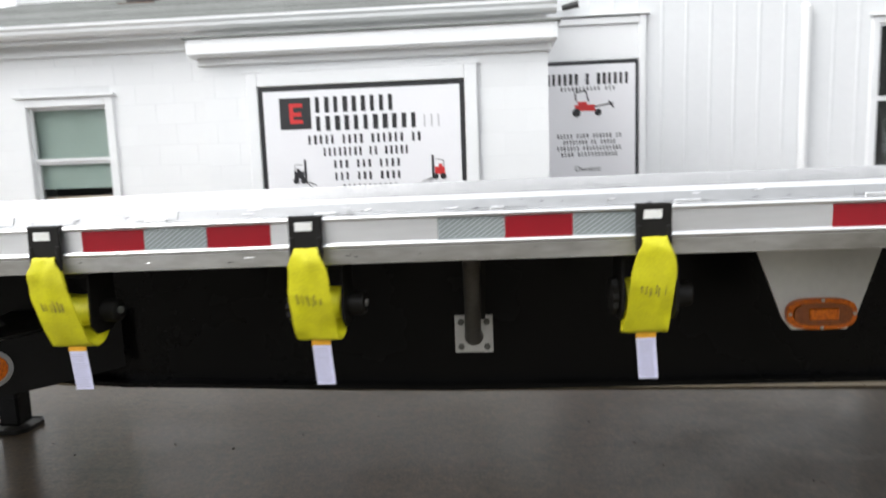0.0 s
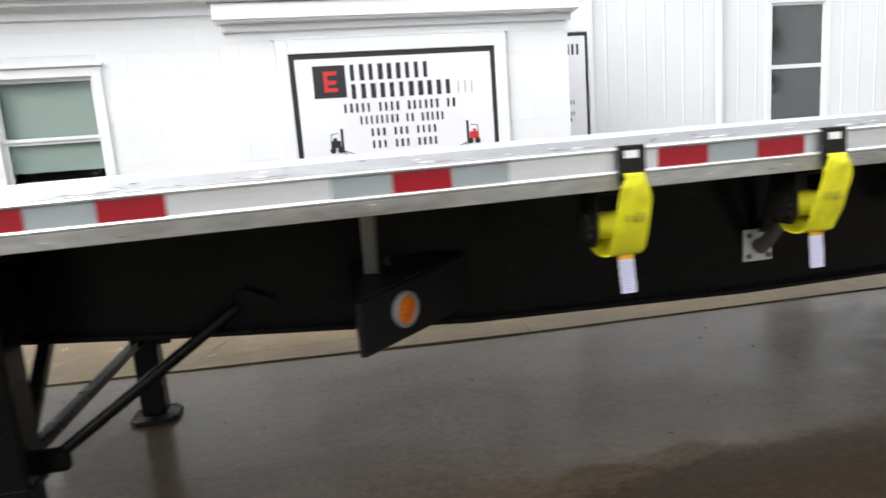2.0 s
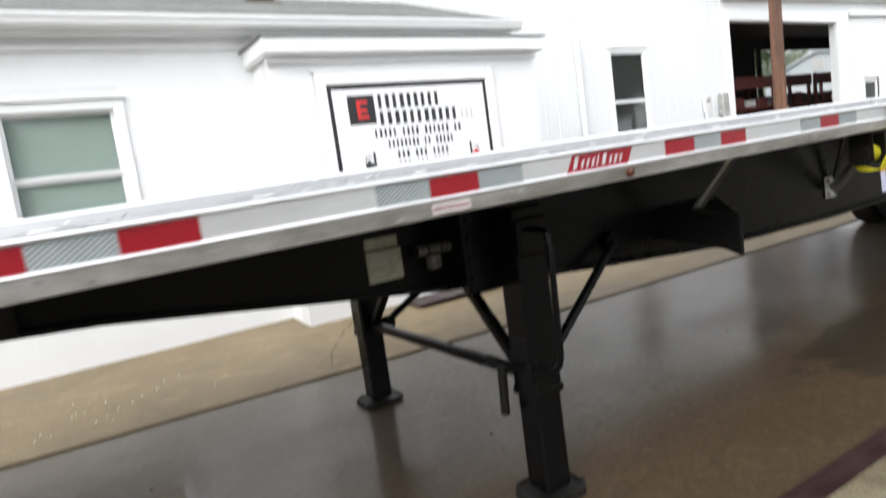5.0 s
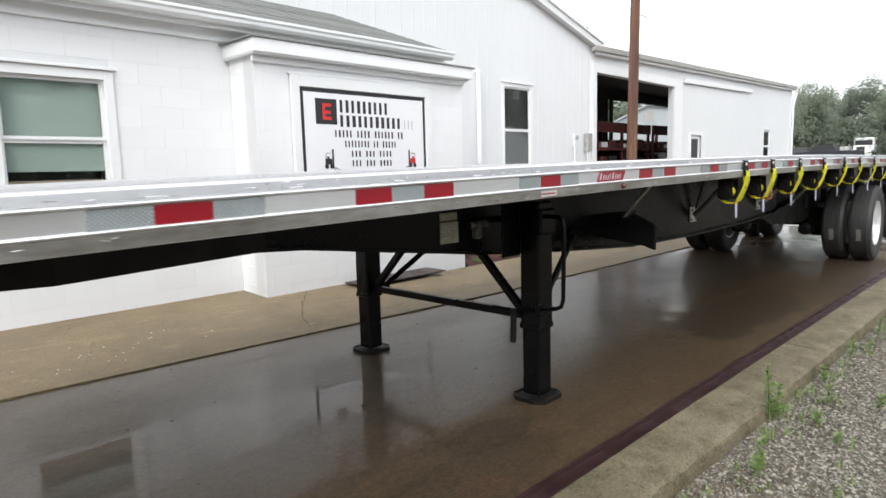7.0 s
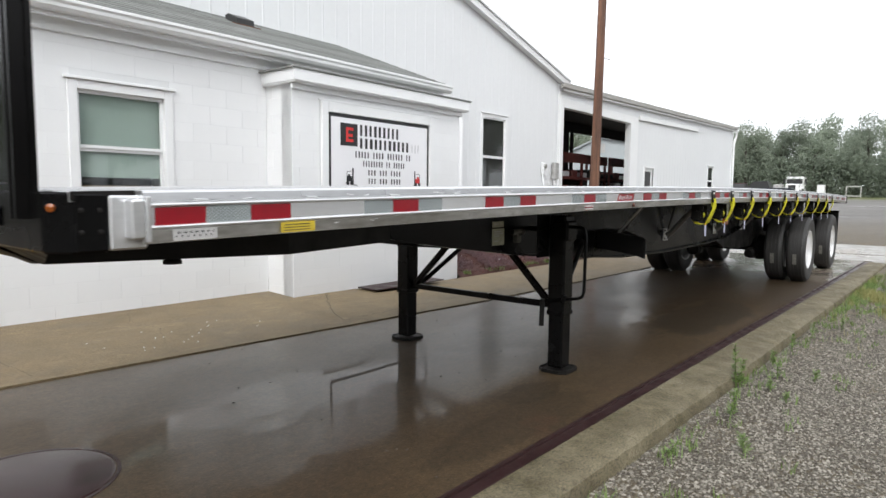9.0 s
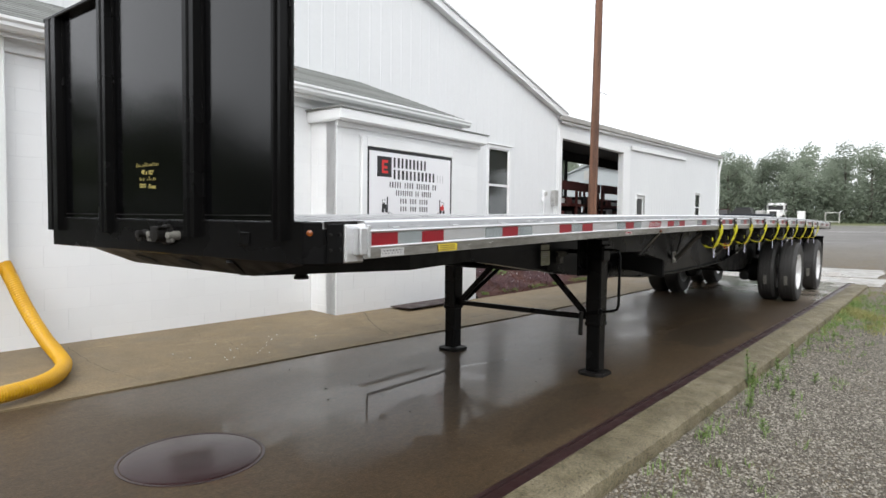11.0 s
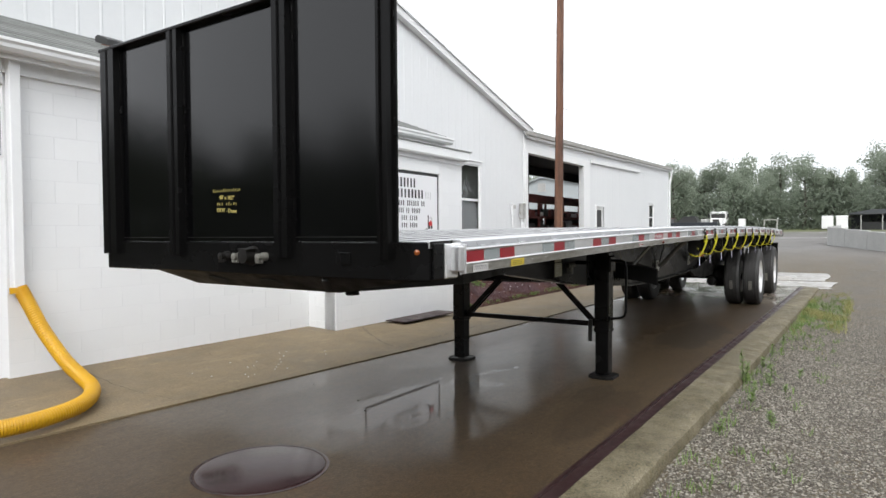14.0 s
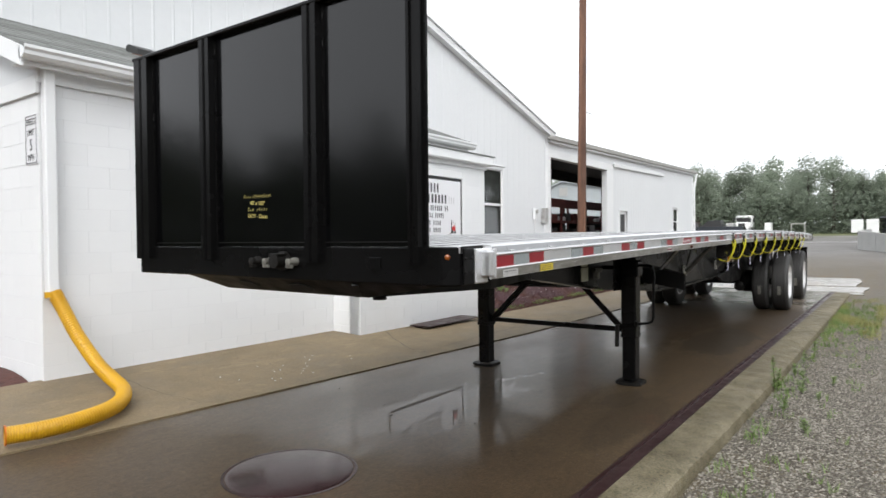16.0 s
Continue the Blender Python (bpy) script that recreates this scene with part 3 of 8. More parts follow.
def lathe(bm, profile, centre, axis="y", sides=32, caps=True):
    """Turns (radius, offset) pairs round an axis through centre."""
    c = Vector(centre)
    rings = []
    for r, o in profile:
        ring = []
        for k in range(sides):
            a = 2 * math.pi * k / sides
            u, v = r * math.cos(a), r * math.sin(a)
            ring.append(bm.verts.new(c + Vector({"y": (u, o, v), "x": (o, u, v), "z": (u, v, o)}[axis])))
        rings.append(ring)
    for r, q in zip(rings, rings[1:]):
        for k in range(sides):
            bm.faces.new((r[k], r[(k + 1) % sides], q[(k + 1) % sides], q[k]))
    if caps:
        bm.faces.new(rings[0][::-1])
        bm.faces.new(rings[-1])
    return bm


def prism(bm, outline, place, depth):
    """Extrudes a flat outline: place(u, v, w) gives the point, w goes from 0 to depth."""
    a = [bm.verts.new(place(u, v, 0)) for u, v in outline]
    b = [bm.verts.new(place(u, v, depth)) for u, v in outline]
    n = len(outline)
    bm.faces.new(a[::-1])
    bm.faces.new(b)
    for i in range(n):
        bm.faces.new((a[i], a[(i + 1) % n], b[(i + 1) % n], b[i]))
    return bm


def sweep_x(bm, profile, xs, lift):
    """Sweeps a closed (y, z) profile along x; lift(x) is added to z."""
    rings = [[bm.verts.new((x, y, z + lift(x))) for y, z in profile] for x in xs]
    n = len(profile)
    for r, q in zip(rings, rings[1:]):
        for k in range(n):
            bm.faces.new((r[k], q[k], q[(k + 1) % n], r[(k + 1) % n]))
    bm.faces.new(rings[0])
    bm.faces.new(rings[-1][::-1])
    return bm


def mesh_of(name, bm, mat, smooth=False):
    bmesh.ops.recalc_face_normals(bm, faces=bm.faces[:])
    me = bpy.data.meshes.new(name)
    bm.to_mesh(me)
    bm.free()
    if mat:
        me.materials.append(M[mat])
    if smooth:
        me.polygons.foreach_set("use_smooth", [True] * len(me.polygons))
        me.set_sharp_from_angle(angle=radians(35))
    return me


def thing(name, base, label, category, group="", kind=""):
    """An empty at the base of a thing, which carries its parts."""
    ob = new(name)
    ob.empty_display_size = 0.1
    ob.matrix_basis = Matrix.Translation(base)
    return tagged(ob, label, category, group, kind)


def hang(ob, parent):
    ob.parent = parent
    if parent.type == "EMPTY":
        ob.matrix_parent_inverse = Matrix.Translation(parent.location).inverted()
    return ob


def part(name, bm, mat, parent, label="", smooth=False):
    ob = hang(new(name, mesh_of(name, bm, mat, smooth)), parent)
    return tagged(ob, label) if label else ob


def single(name, bm, mat, label, category, group="", kind="", smooth=False):
    return tagged(new(name, mesh_of(name, bm, mat, smooth)), label, category, group, kind)


def bx(lo, hi, bevel=0.0):
    return quadbox(bmesh.new(), lo, hi, bevel)


SHARED = {}


def piece(name, mat, parent, lo, hi, bevel=0.004):
    """A small box that shares its mesh with its equals."""
    size = tuple(round(h - l, 3) for l, h in zip(lo, hi))
    key = (name, mat, size, bevel)
    if key not in SHARED:
        SHARED[key] = mesh_of(name, bx([-s / 2 for s in size], [s / 2 for s in size], bevel), mat)
    ob = new(name, SHARED[key])
    ob.parent = parent
    ob.matrix_parent_inverse = Matrix.Translation(parent.location).inverted() if parent.type == "EMPTY" else Matrix()
    ob.location = [(l + h) / 2 for l, h in zip(lo, hi)]
    return ob


# ---- lie of the land ----
def land(x):
    """Height of the drive along its length: level by the legs, a shallow dip under the wheels, then rising to the far lot."""
    if x < -3:
        return 0.0
    if x < 4.5:
        return -0.035 * (x + 3) / 7.5
    if x < 9.5:
        return -0.035
    if x < 30:
        return -0.035 + 0.5 * (x - 9.5) / 20.5
    return 0.105 + 0.020 * (min(x, 110) - 12)


def yard_z(x):
    """Height of the gravel, which lies below the kerb and meets the drive level at its far end."""
    return land(x) - 0.030 - 0.050 * max(0.0, min(1.0, (7.5 - x) / 4.0))


def kerb_y(x):
    return 1.89 - 0.0175 * (x + 5)


def groove_y(x):
    return max(4.96 - 0.075 * (x + 5), 4.645 - 0.008 * max(x, 0))


OFFICE_Y, BAY_Y, HALL_Y = 6.70, 6.20, 8.97

# ---- ground, drive, kerb ----
def ground_sheet():
    bm = bmesh.new()
    xs = [-400, -120, -40, -20, -14, -10, -8, -6, -4, -3, -2, 0, 2, 4, 6, 8, 10, 12, 16, 22, 30, 40, 60, 85, 110, 200, 420, 900]
    ys = [-900, -300, -100, -40, -20, -10, -5, -2, 0, 1, 2, 4, 6, 8, 12, 20, 40, 80, 200, 500, 900]
    grid = [[bm.verts.new((x, y, yard_z(x))) for y in ys] for x in xs]
    for i in range(len(xs) - 1):
        for j in range(len(ys) - 1):
            bm.faces.new((grid[i][j], grid[i + 1][j], grid[i + 1][j + 1], grid[i][j + 1]))
    return single("ground", bm, "ground", "gravel yard running out to wet grey tarmac", "ground", kind="structure")


ground_sheet()


def strip(bm, x0, x1, near, far, top_near, top_far, steps=4, thick=0.12):
    """A slab between two lines near(x) and far(x), with its own heights."""
    rows = []
    for i in range(steps + 1):
        x = x0 + (x1 - x0) * i / steps
        z = land(x)
        rows.append([bm.verts.new(v) for v in ((x, near(x), z + top_near), (x, far(x), z + top_far), (x, far(x), z - thick), (x, near(x), z - thick))])
    for a, b in zip(rows, rows[1:]):
        for k in range(4):
            bm.faces.new((a[k], b[k], b[(k + 1) % 4], a[(k + 1) % 4]))
    bm.faces.new(rows[0][::-1])
    bm.faces.new(rows[-1])
    return bm


drive = thing("driveway", (0, 3.5, 0), "wet brown-grey concrete driveway with puddled sheen", "driveway", kind="structure")
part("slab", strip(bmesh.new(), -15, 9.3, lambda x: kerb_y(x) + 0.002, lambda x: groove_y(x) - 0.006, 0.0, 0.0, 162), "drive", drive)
part("slab", strip(bmesh.new(), 9.304, 10.70, lambda x: 0.93 - 0.05 * math.sin(x * 3.1), lambda x: 5.9, -0.004, -0.004, 14), "apron", drive, "tan concrete apron with bright standing water")
part("slab", strip(bmesh.new(), 10.708, 13.2, lambda x: 1.12 - 0.05 * math.sin(x * 2.7), lambda x: 5.9, 0.004, 0.004, 20), "apron", drive)
part("slab", strip(bmesh.new(), 8.73, 9.30, lambda x: 0.95 + 0.05 * math.sin(x * 4.3), lambda x: kerb_y(x) - 0.138, -0.008, -0.006, 4), "apron", drive)
walkway = thing("walkway", (-3, 6, 0), "damp sandy-brown concrete walkway along the block wall", "walkway", kind="structure")
WALK_XS = [-13, -9.6, -0.3, 2.6, 5.6, 8.8, 9.6]
for a, b in zip(WALK_XS, WALK_XS[1:]):
    rise = 0.10 if b < 0 else 0.05
    part("slab", strip(bmesh.new(), a + 0.003, b - 0.003, lambda x: groove_y(x) + 0.006, lambda x: 6.76 if b < 1 else 6.02, 0.012, rise), "walkway", walkway)
part("groove", strip(bmesh.new(), -16, 9.6, lambda x: groove_y(x) - 0.006, lambda x: groove_y(x) + 0.006, -0.010, -0.010, 12, 0.06), "rust_channel", walkway)

def crack(parent, pts, z, seed, width=0.007):
    """A ragged hairline crack as a thin dark ribbon."""
    rnd = random.Random(seed)
    bm = bmesh.new()
    path = []
    for (xa, ya), (xb, yb) in zip(pts, pts[1:]):
        n = max(2, int(math.hypot(xb - xa, yb - ya) / 0.06))
        path += [(xa + (xb - xa) * k / n + rnd.uniform(-0.012, 0.012), ya + (yb - ya) * k / n + rnd.uniform(-0.012, 0.012)) for k in range(n)]
    path.append(pts[-1])
    last = None
    for i, (x, y) in enumerate(path):
        w = width * rnd.uniform(0.2, 1.0)
        (xp, yp), (xn, yn) = path[max(i - 1, 0)], path[min(i + 1, len(path) - 1)]
        run = max(1e-6, math.hypot(xn - xp, yn - yp))
        ox, oy = -(yn - yp) / run * w, (xn - xp) / run * w
        row = (bm.verts.new((x - ox, y - oy, z(x, y))), bm.verts.new((x + ox, y + oy, z(x, y))))
        if last:
            bm.faces.new((last[0], last[1], row[1], row[0]))
        last = row
    return part("crack", bm, "crack", parent)


def walk_z(x, y):
    return land(x) + 0.012 + (0.088 if x < -0.3 else 0.038) * (y - groove_y(x)) / (6.76 - groove_y(x)) + 0.003


crack(walkway, [(-1.95, 6.15), (-2.30, 5.70), (-2.62, 5.20), (-2.70, 4.96)], walk_z, 1, 0.006)
crack(walkway, [(-2.70, 4.96), (-1.2, 4.99), (1.0, 5.02), (4.0, 5.06), (9.0, 5.12)], lambda x, y: walk_z(x, y) + 0.003, 4, 0.004)
crack(walkway, [(-5.45, 6.5), (-5.50, 5.9), (-5.49, 5.5), (-5.43, 5.12)], walk_z, 2, 0.0025)
crack(walkway, [(-4.1, 6.65), (-4.3, 6.2), (-4.2, 5.8), (-4.4, 5.3)], walk_z, 3, 0.0015)
for n, pts in enumerate(([(0.20, 4.1), (0.17, 3.78), (0.10, 3.44), (0.11, 3.1), (0.2, 2.9)], [(-0.9, 3.3), (-1.0, 2.9), (-0.85, 2.4)], [(1.4, 4.4), (1.2, 3.6), (1.35, 2.9), (1.2, 2.2)], [(-4.6, 4.6), (-4.3, 4.0), (-4.45, 3.4)])):
    crack(drive, pts, lambda x, y: land(x) + 0.0025, 10 + n, 0.0018)
bm = bmesh.new()
vs = [[bm.verts.new((-8.2 + 2.21 * i / 12, 6.93 + 1.9 * j / 10, 0.05 + 0.07 * min(1, j / 2) + 0.03 * noise.noise((i * 0.9, j * 0.9, 5.0)))) for j in range(11)] for i in range(13)]
for i in range(12):
    for j in range(10):
        bm.faces.new((vs[i][j], vs[i + 1][j], vs[i + 1][j + 1], vs[i][j + 1]))
single("mulch_bed", bm, "mulch", "patch of red-brown mulch at the office end", "mulch bed", kind="structure", smooth=True)

kerb = thing("kerb", (0, 1.6, 0), "damp tan concrete kerb between the drive and gravel", "kerb", kind="structure")
KERB_XS = [-16, -12.4, -9.4, -6.6, -3.72, -0.75, 2.3, 5.4, 8.72]
for a, b in zip(KERB_XS, KERB_XS[1:]):
    bm = bmesh.new()
    n = int((b - a) / 0.05)
    rows = []
    for i in range(n + 1):
        x = a + 0.003 + (b - a - 0.006) * i / n
        z, y = land(x), kerb_y(x)
        wide = 0.045 * max(0.0, min(1.0, (x + 5) / 3))
        chip = 0.008 * noise.noise((x * 6, 1.0, 0.0)) + 0.009 * noise.noise((x * 21, 2.0, 0.0))
        rows.append([bm.verts.new(p) for p in ((x, y - 0.385 - wide + chip, z - 0.16), (x, y - 0.392 - wide + chip, z - 0.040), (x, y - 0.380 - wide + chip * 1.2, z + 0.002 + chip * 0.5), (x, y - 0.350 - wide + chip * 0.8, z + 0.022 + chip * 0.2), (x, y - 0.27, z + 0.027 + 0.004 * noise.noise((x * 4, 9.0, 0.0))), (x, y - 0.135, z + 0.030), (x, y - 0.135, z - 0.10))])
    for r, q in zip(rows, rows[1:]):
        for k in range(7):
            bm.faces.new((r[k], q[k], q[(k + 1) % 7], r[(k + 1) % 7]))
    bm.faces.new(rows[0][::-1])
    bm.faces.new(rows[-1])
    part("kerb_length", bm, "concrete_kerb", kerb, smooth=True)
rail = thing("drain_channel", (0, 1.85, 0), "dark rust-red steel channel along the drive's edge", "drain channel", kind="structure")
part("web", strip(bmesh.new(), -16, 9.1, lambda x: kerb_y(x) - 0.13, lambda x: kerb_y(x), 0.0, 0.0, 14, 0.05), "rust_channel", rail)
part("flange", strip(bmesh.new(), -16, 9.1, lambda x: kerb_y(x) - 0.134, lambda x: kerb_y(x) - 0.112, 0.022, 0.022, 14, 0.04), "rust_channel", rail)
part("flange", strip(bmesh.new(), -16, 9.1, lambda x: kerb_y(x) - 0.030, lambda x: kerb_y(x) - 0.004, 0.012, 0.012, 14, 0.04), "rust_channel", rail)

bm = bmesh.new()
lathe(bm, [(0.362, -0.03), (0.362, 0.002), (0.345, 0.006), (0.001, 0.006)], (-5.99, 3.385, 0), "z", 48)
cover = single("manhole_cover", bm, "iron", "round wet rust-brown iron manhole cover in the driveway", "manhole cover", smooth=True)
bm = bmesh.new()
lathe(bm, [(0.385, -0.03), (0.385, 0.003), (0.368, 0.003), (0.368, -0.03)], (-5.99, 3.385, 0), "z", 48, caps=False)
hang(single("manhole_ring", bm, "iron", "", ""), cover)


# ---- block-built office ----
def courses(u0, u1, z0, z1, holes=(), length=0.405, height=0.203, shift=0.0):
    """Rectangles of a running bond between u0 and u1, cut round the holes."""
    row, z = 0, z0
    while z < z1 - 0.03:
        top = min(z + height, z1)
        u = u0 - (length / 2 if row % 2 else 0) - shift
        while u < u1 - 0.02:
            a, b = max(u, u0), min(u + length, u1)
            spans = [(a, b)]
            for h0, h1, k0, k1 in holes:
                if top > k0 + 0.02 and z < k1 - 0.02:
                    cut = []
                    for s, e in spans:
                        if e <= h0 or s >= h1:
                            cut.append((s, e))
                        else:
                            if s < h0:
                                cut.append((s, h0))
                            if e > h1:
                                cut.append((h1, e))
                    spans = cut
            for s, e in spans:
                if e - s > 0.03:
                    yield s, e, z, top
            u += length
        z += height
        row += 1


def wall_core(name, lo, hi, hole, label, axis="x"):
    """A wall with its thickness and one opening through it."""
    w = thing(name, ((lo[0] + hi[0]) / 2, (lo[1] + hi[1]) / 2, lo[2]), label, "wall", kind="structure")
    if hole:
        h0, h1, k0, k1 = hole
        part("wall_core", bx(lo, (h0, hi[1], hi[2])), "mortar", w)
        part("wall_core", bx((h1, lo[1], lo[2]), hi), "mortar", w)
        part("wall_core", bx((h0, lo[1], lo[2]), (h1, hi[1], k0)), "mortar", w)
        part("wall_core", bx((h0, lo[1], k1), (h1, hi[1], hi[2])), "mortar", w)
    else:
        part("wall_core", bx(lo, hi), "mortar", w)
    return w


WIN = (-4.55, -3.60, 1.05, 2.33)
front = wall_core("wall_front", (-5.97, OFFICE_Y + 0.0026, -0.05), (-2.4, OFFICE_Y + 0.2, 2.86), WIN, "white painted concrete block office wall")
for s, e, z, t in courses(-5.97, -2.4, 0.02, 2.78, [WIN]):
    piece("block", "block", front, (s + 0.0004, OFFICE_Y, z + 0.0011), (e - 0.0004, OFFICE_Y + 0.02, t - 0.0011), 0.0007)
end = wall_core("wall_end", (-5.965, OFFICE_Y + 0.2, -0.05), (-5.77, 8.9, 2.80), None, "white painted block end wall of the office")
for s, e, z, t in courses(OFFICE_Y, 8.9, 0.02, 2.78, shift=0.2):
    piece("block", "block", end, (-5.972, s + 0.001, z + 0.001), (-5.955, e - 0.001, t - 0.001), 0.0011)
bay = wall_core("wall_bay", (-2.4, BAY_Y + 0.0026, -0.05), (0.73, BAY_Y + 0.2, 2.60), None, "white painted block bay wall that carries the sign")
for s, e, z, t in courses(-2.4, 0.73, -0.02, 2.58, [(-2.0, 0.12, 1.0, 2.42)], shift=0.1):
    piece("block", "block", bay, (s + 0.0005, BAY_Y, z + 0.0010), (e - 0.0005, BAY_Y + 0.02, t - 0.0010), 0.0009)
for side, name in ((-2.4, "wall_bay_west"), (0.53, "wall_bay_east")):
    w = wall_core(name, (side + (0.006 if side < 0 else 0), BAY_Y + 0.2, -0.05), (side + (0.2 if side < 0 else 0.194), 8.9 if side > 0 else OFFICE_Y + 0.006, 2.60), None, "white painted block return wall of the bay")
    x0, x1 = (-2.4, -2.385) if side < 0 else (0.715, 0.73)
    for s, e, z, t in courses(BAY_Y + 0.02, 8.9 if side > 0 else OFFICE_Y, -0.02, 2.58, shift=0.05):
        piece("block", "block", w, (x0, s + 0.001, z + 0.001), (x1, e - 0.001, t - 0.001), 0.0011)

# cornice over the bay
cornice = thing("bay_cornice", (-0.8, 6.1, 2.55), "white painted box cornice over the sign bay", "cornice", kind="structure")
part("soffit_board", bx((-2.46, 6.07, 2.565), (0.775, OFFICE_Y + 0.1, 2.585), 0.004), "trim", cornice)
part("fascia", bx((-2.47, 6.05, 2.58), (0.775, 6.075, 2.715), 0.004), "trim", cornice)
part("fascia", bx((-2.47, 6.075, 2.58), (-2.445, OFFICE_Y, 2.715), 0.004), "trim", cornice)
part("fascia", bx((0.7755, 6.05, 2.58), (0.80, 7.2, 2.715), 0.004), "trim", cornice)
part("drip_edge", bx((-2.50, 6.03, 2.715), (0.825, 6.9, 2.735), 0.004), "shingle", cornice, "dark edge of the cornice roofing")
part("bed_moulding", bx((-2.43, 6.16, 2.50), (0.76, 6.199, 2.565), 0.008), "trim", cornice)

# office roof, gutter and frieze
roof = thing("office_roof", (-2.6, 7.6, 2.9), "grey asphalt shingle lean-to roof over the office", "roof", kind="structure")
RX0, RX1, RY0, RZ0, PITCH = -6.16, 0.74, 6.50, 3.022, 0.375
bm = bmesh.new()


def roof_z(y):
    return RZ0 + PITCH * (y - RY0)


prism(bm, [(RY0, roof_z(RY0) - 0.03), (8.96, roof_z(8.96) - 0.03), (8.96, roof_z(8.96)), (RY0, roof_z(RY0))], lambda u, v, w: (RX0 + w, u, v), RX1 - RX0)
part("roof_deck", bm, "shingle", roof)
rows_of_shingle = 13
for r in range(rows_of_shingle):
    y0 = RY0 - 0.01 + r * 0.205
    bm = bmesh.new()
    u = RX0
    rnd = random.Random(r)
    while u < RX1 - 0.05:
        v = min(u + 0.30, RX1)
        lift = 0.008 + rnd.random() * 0.004
        a = [(u + 0.003, y0, roof_z(y0) + lift), (v - 0.003, y0, roof_z(y0) + lift), (v - 0.003, y0 + 0.22, roof_z(y0 + 0.22) + 0.002), (u + 0.003, y0 + 0.22, roof_z(y0 + 0.22) + 0.002)]
        top = [bm.verts.new(p) for p in a]
        low = [bm.verts.new((p[0], p[1], p[2] - 0.008)) for p in a]
        bm.faces.new(top)
        for i in range(4):
            bm.faces.new((top[i], top[(i + 1) % 4], low[(i + 1) % 4], low[i]))
        u = v
    part("shingle_course", bm, "shingle", roof)
part("soffit", bx((RX0 + 0.02, RY0 + 0.06, 2.882), (RX1 - 0.02, OFFICE_Y + 0.1, 2.90), 0.003), "trim", roof)
part("frieze_board", bx((-5.99, OFFICE_Y - 0.035, 2.755), (RX1 - 0.05, OFFICE_Y - 0.002, 2.882), 0.004), "trim", roof)
part("fascia_board", bx((RX0, RY0 + 0.03, 2.85), (RX1, RY0 + 0.055, 2.992), 0.003), "trim", roof)
gut = bmesh.new()
sweep_x(gut, [(RY0 + 0.028, 2.95), (RY0 + 0.028, 2.845), (RY0 - 0.045, 2.845), (RY0 - 0.075, 2.875), (RY0 - 0.078, 2.905), (RY0 - 0.098, 2.925), (RY0 - 0.098, 2.952), (RY0 - 0.085, 2.952), (RY0 - 0.085, 2.935), (RY0 - 0.06, 2.88), (RY0 + 0.01, 2.86), (RY0 + 0.01, 2.95)], [RX0 - 0.02, -3.0, RX1 + 0.10], lambda x: 0.047)
part("gutter", gut, "trim", roof, "white metal rain gutter")
# gable end boards
bm = bmesh.new()
prism(bm, [(RY0, roof_z(RY0) - 0.19), (8.96, roof_z(8.96) - 0.19), (8.96, roof_z(8.96) - 0.02), (RY0, roof_z(RY0) - 0.02)], lambda u, v, w: (RX0 - 0.02 + w, u, v), 0.025)
part("rake_board", bm, "trim", roof)
bm = bmesh.new()
prism(bm, [(OFFICE_Y, 2.80), (8.9, 2.80), (8.9, roof_z(8.9) - 0.04), (OFFICE_Y, roof_z(OFFICE_Y) - 0.04)], lambda u, v, w: (-5.965 + w, u, v), 0.15)
part("gable_infill", bm, "siding", roof)
part("gable_band", bx((-6.0, OFFICE_Y - 0.02, 2.66), (-5.968, 8.9, 2.82), 0.004), "trim", roof)
bm = bmesh.new()
prism(bm, [(RY0 + 0.05, 2.60), (8.9, 2.60), (8.9, roof_z(8.9) - 0.04), (RY0 + 0.05, roof_z(RY0) - 0.02)], lambda u, v, w: (0.74 + w, u, v), 0.02)
part("gable_infill", bm, "trim", roof)
for VX, VY in ((-1.62, 8.45), (-4.08, 8.40)):
    zv = roof_z(VY)
    vent = thing("roof_vent", (VX, VY, zv), "small brown metal slant-back vent on the shingle roof", "roof vent", "vents on the office roof")
    bm = bmesh.new()
    prism(bm, [(VY - 0.15, zv - 0.065), (VY + 0.15, zv + 0.05), (VY + 0.15, zv + 0.12), (VY + 0.08, zv + 0.135), (VY - 0.15, zv + 0.04)], lambda u, v, w: (VX - 0.14 + w, u, v), 0.28)
    part("hood", bm, "lamp_body", vent)
    part("flashing", bx((VX - 0.23, VY - 0.19, zv - 0.080), (VX + 0.23, VY - 0.15, zv - 0.050)), "wood_pole", vent)

# downspout at the office corner
spout = thing("downspout", (-5.85, 6.62, 0.8), "white square metal downspout at the office corner", "downspout")
part("pipe", bx((-5.962, 6.590, 0.84), (-5.872, 6.675, 2.880), 0.008), "trim", spout)


# ---- yellow hose ----
def smooth_path(pts, n):
    """Points along a Catmull-Rom curve."""
    p = [Vector(q) for q in pts]
    p = [p[0] * 2 - p[1]] + p + [p[-1] * 2 - p[-2]]
    out = []
    for i in range(1, len(p) - 2):
        for k in range(n):
            t = k / n
            a, b, c, d = p[i - 1 : i + 3]
            out.append(0.5 * (2 * b + (c - a) * t + (2 * a - 5 * b + 4 * c - d) * t * t + (3 * b - a - 3 * c + d) * t ** 3))
    return out + [p[-2]]


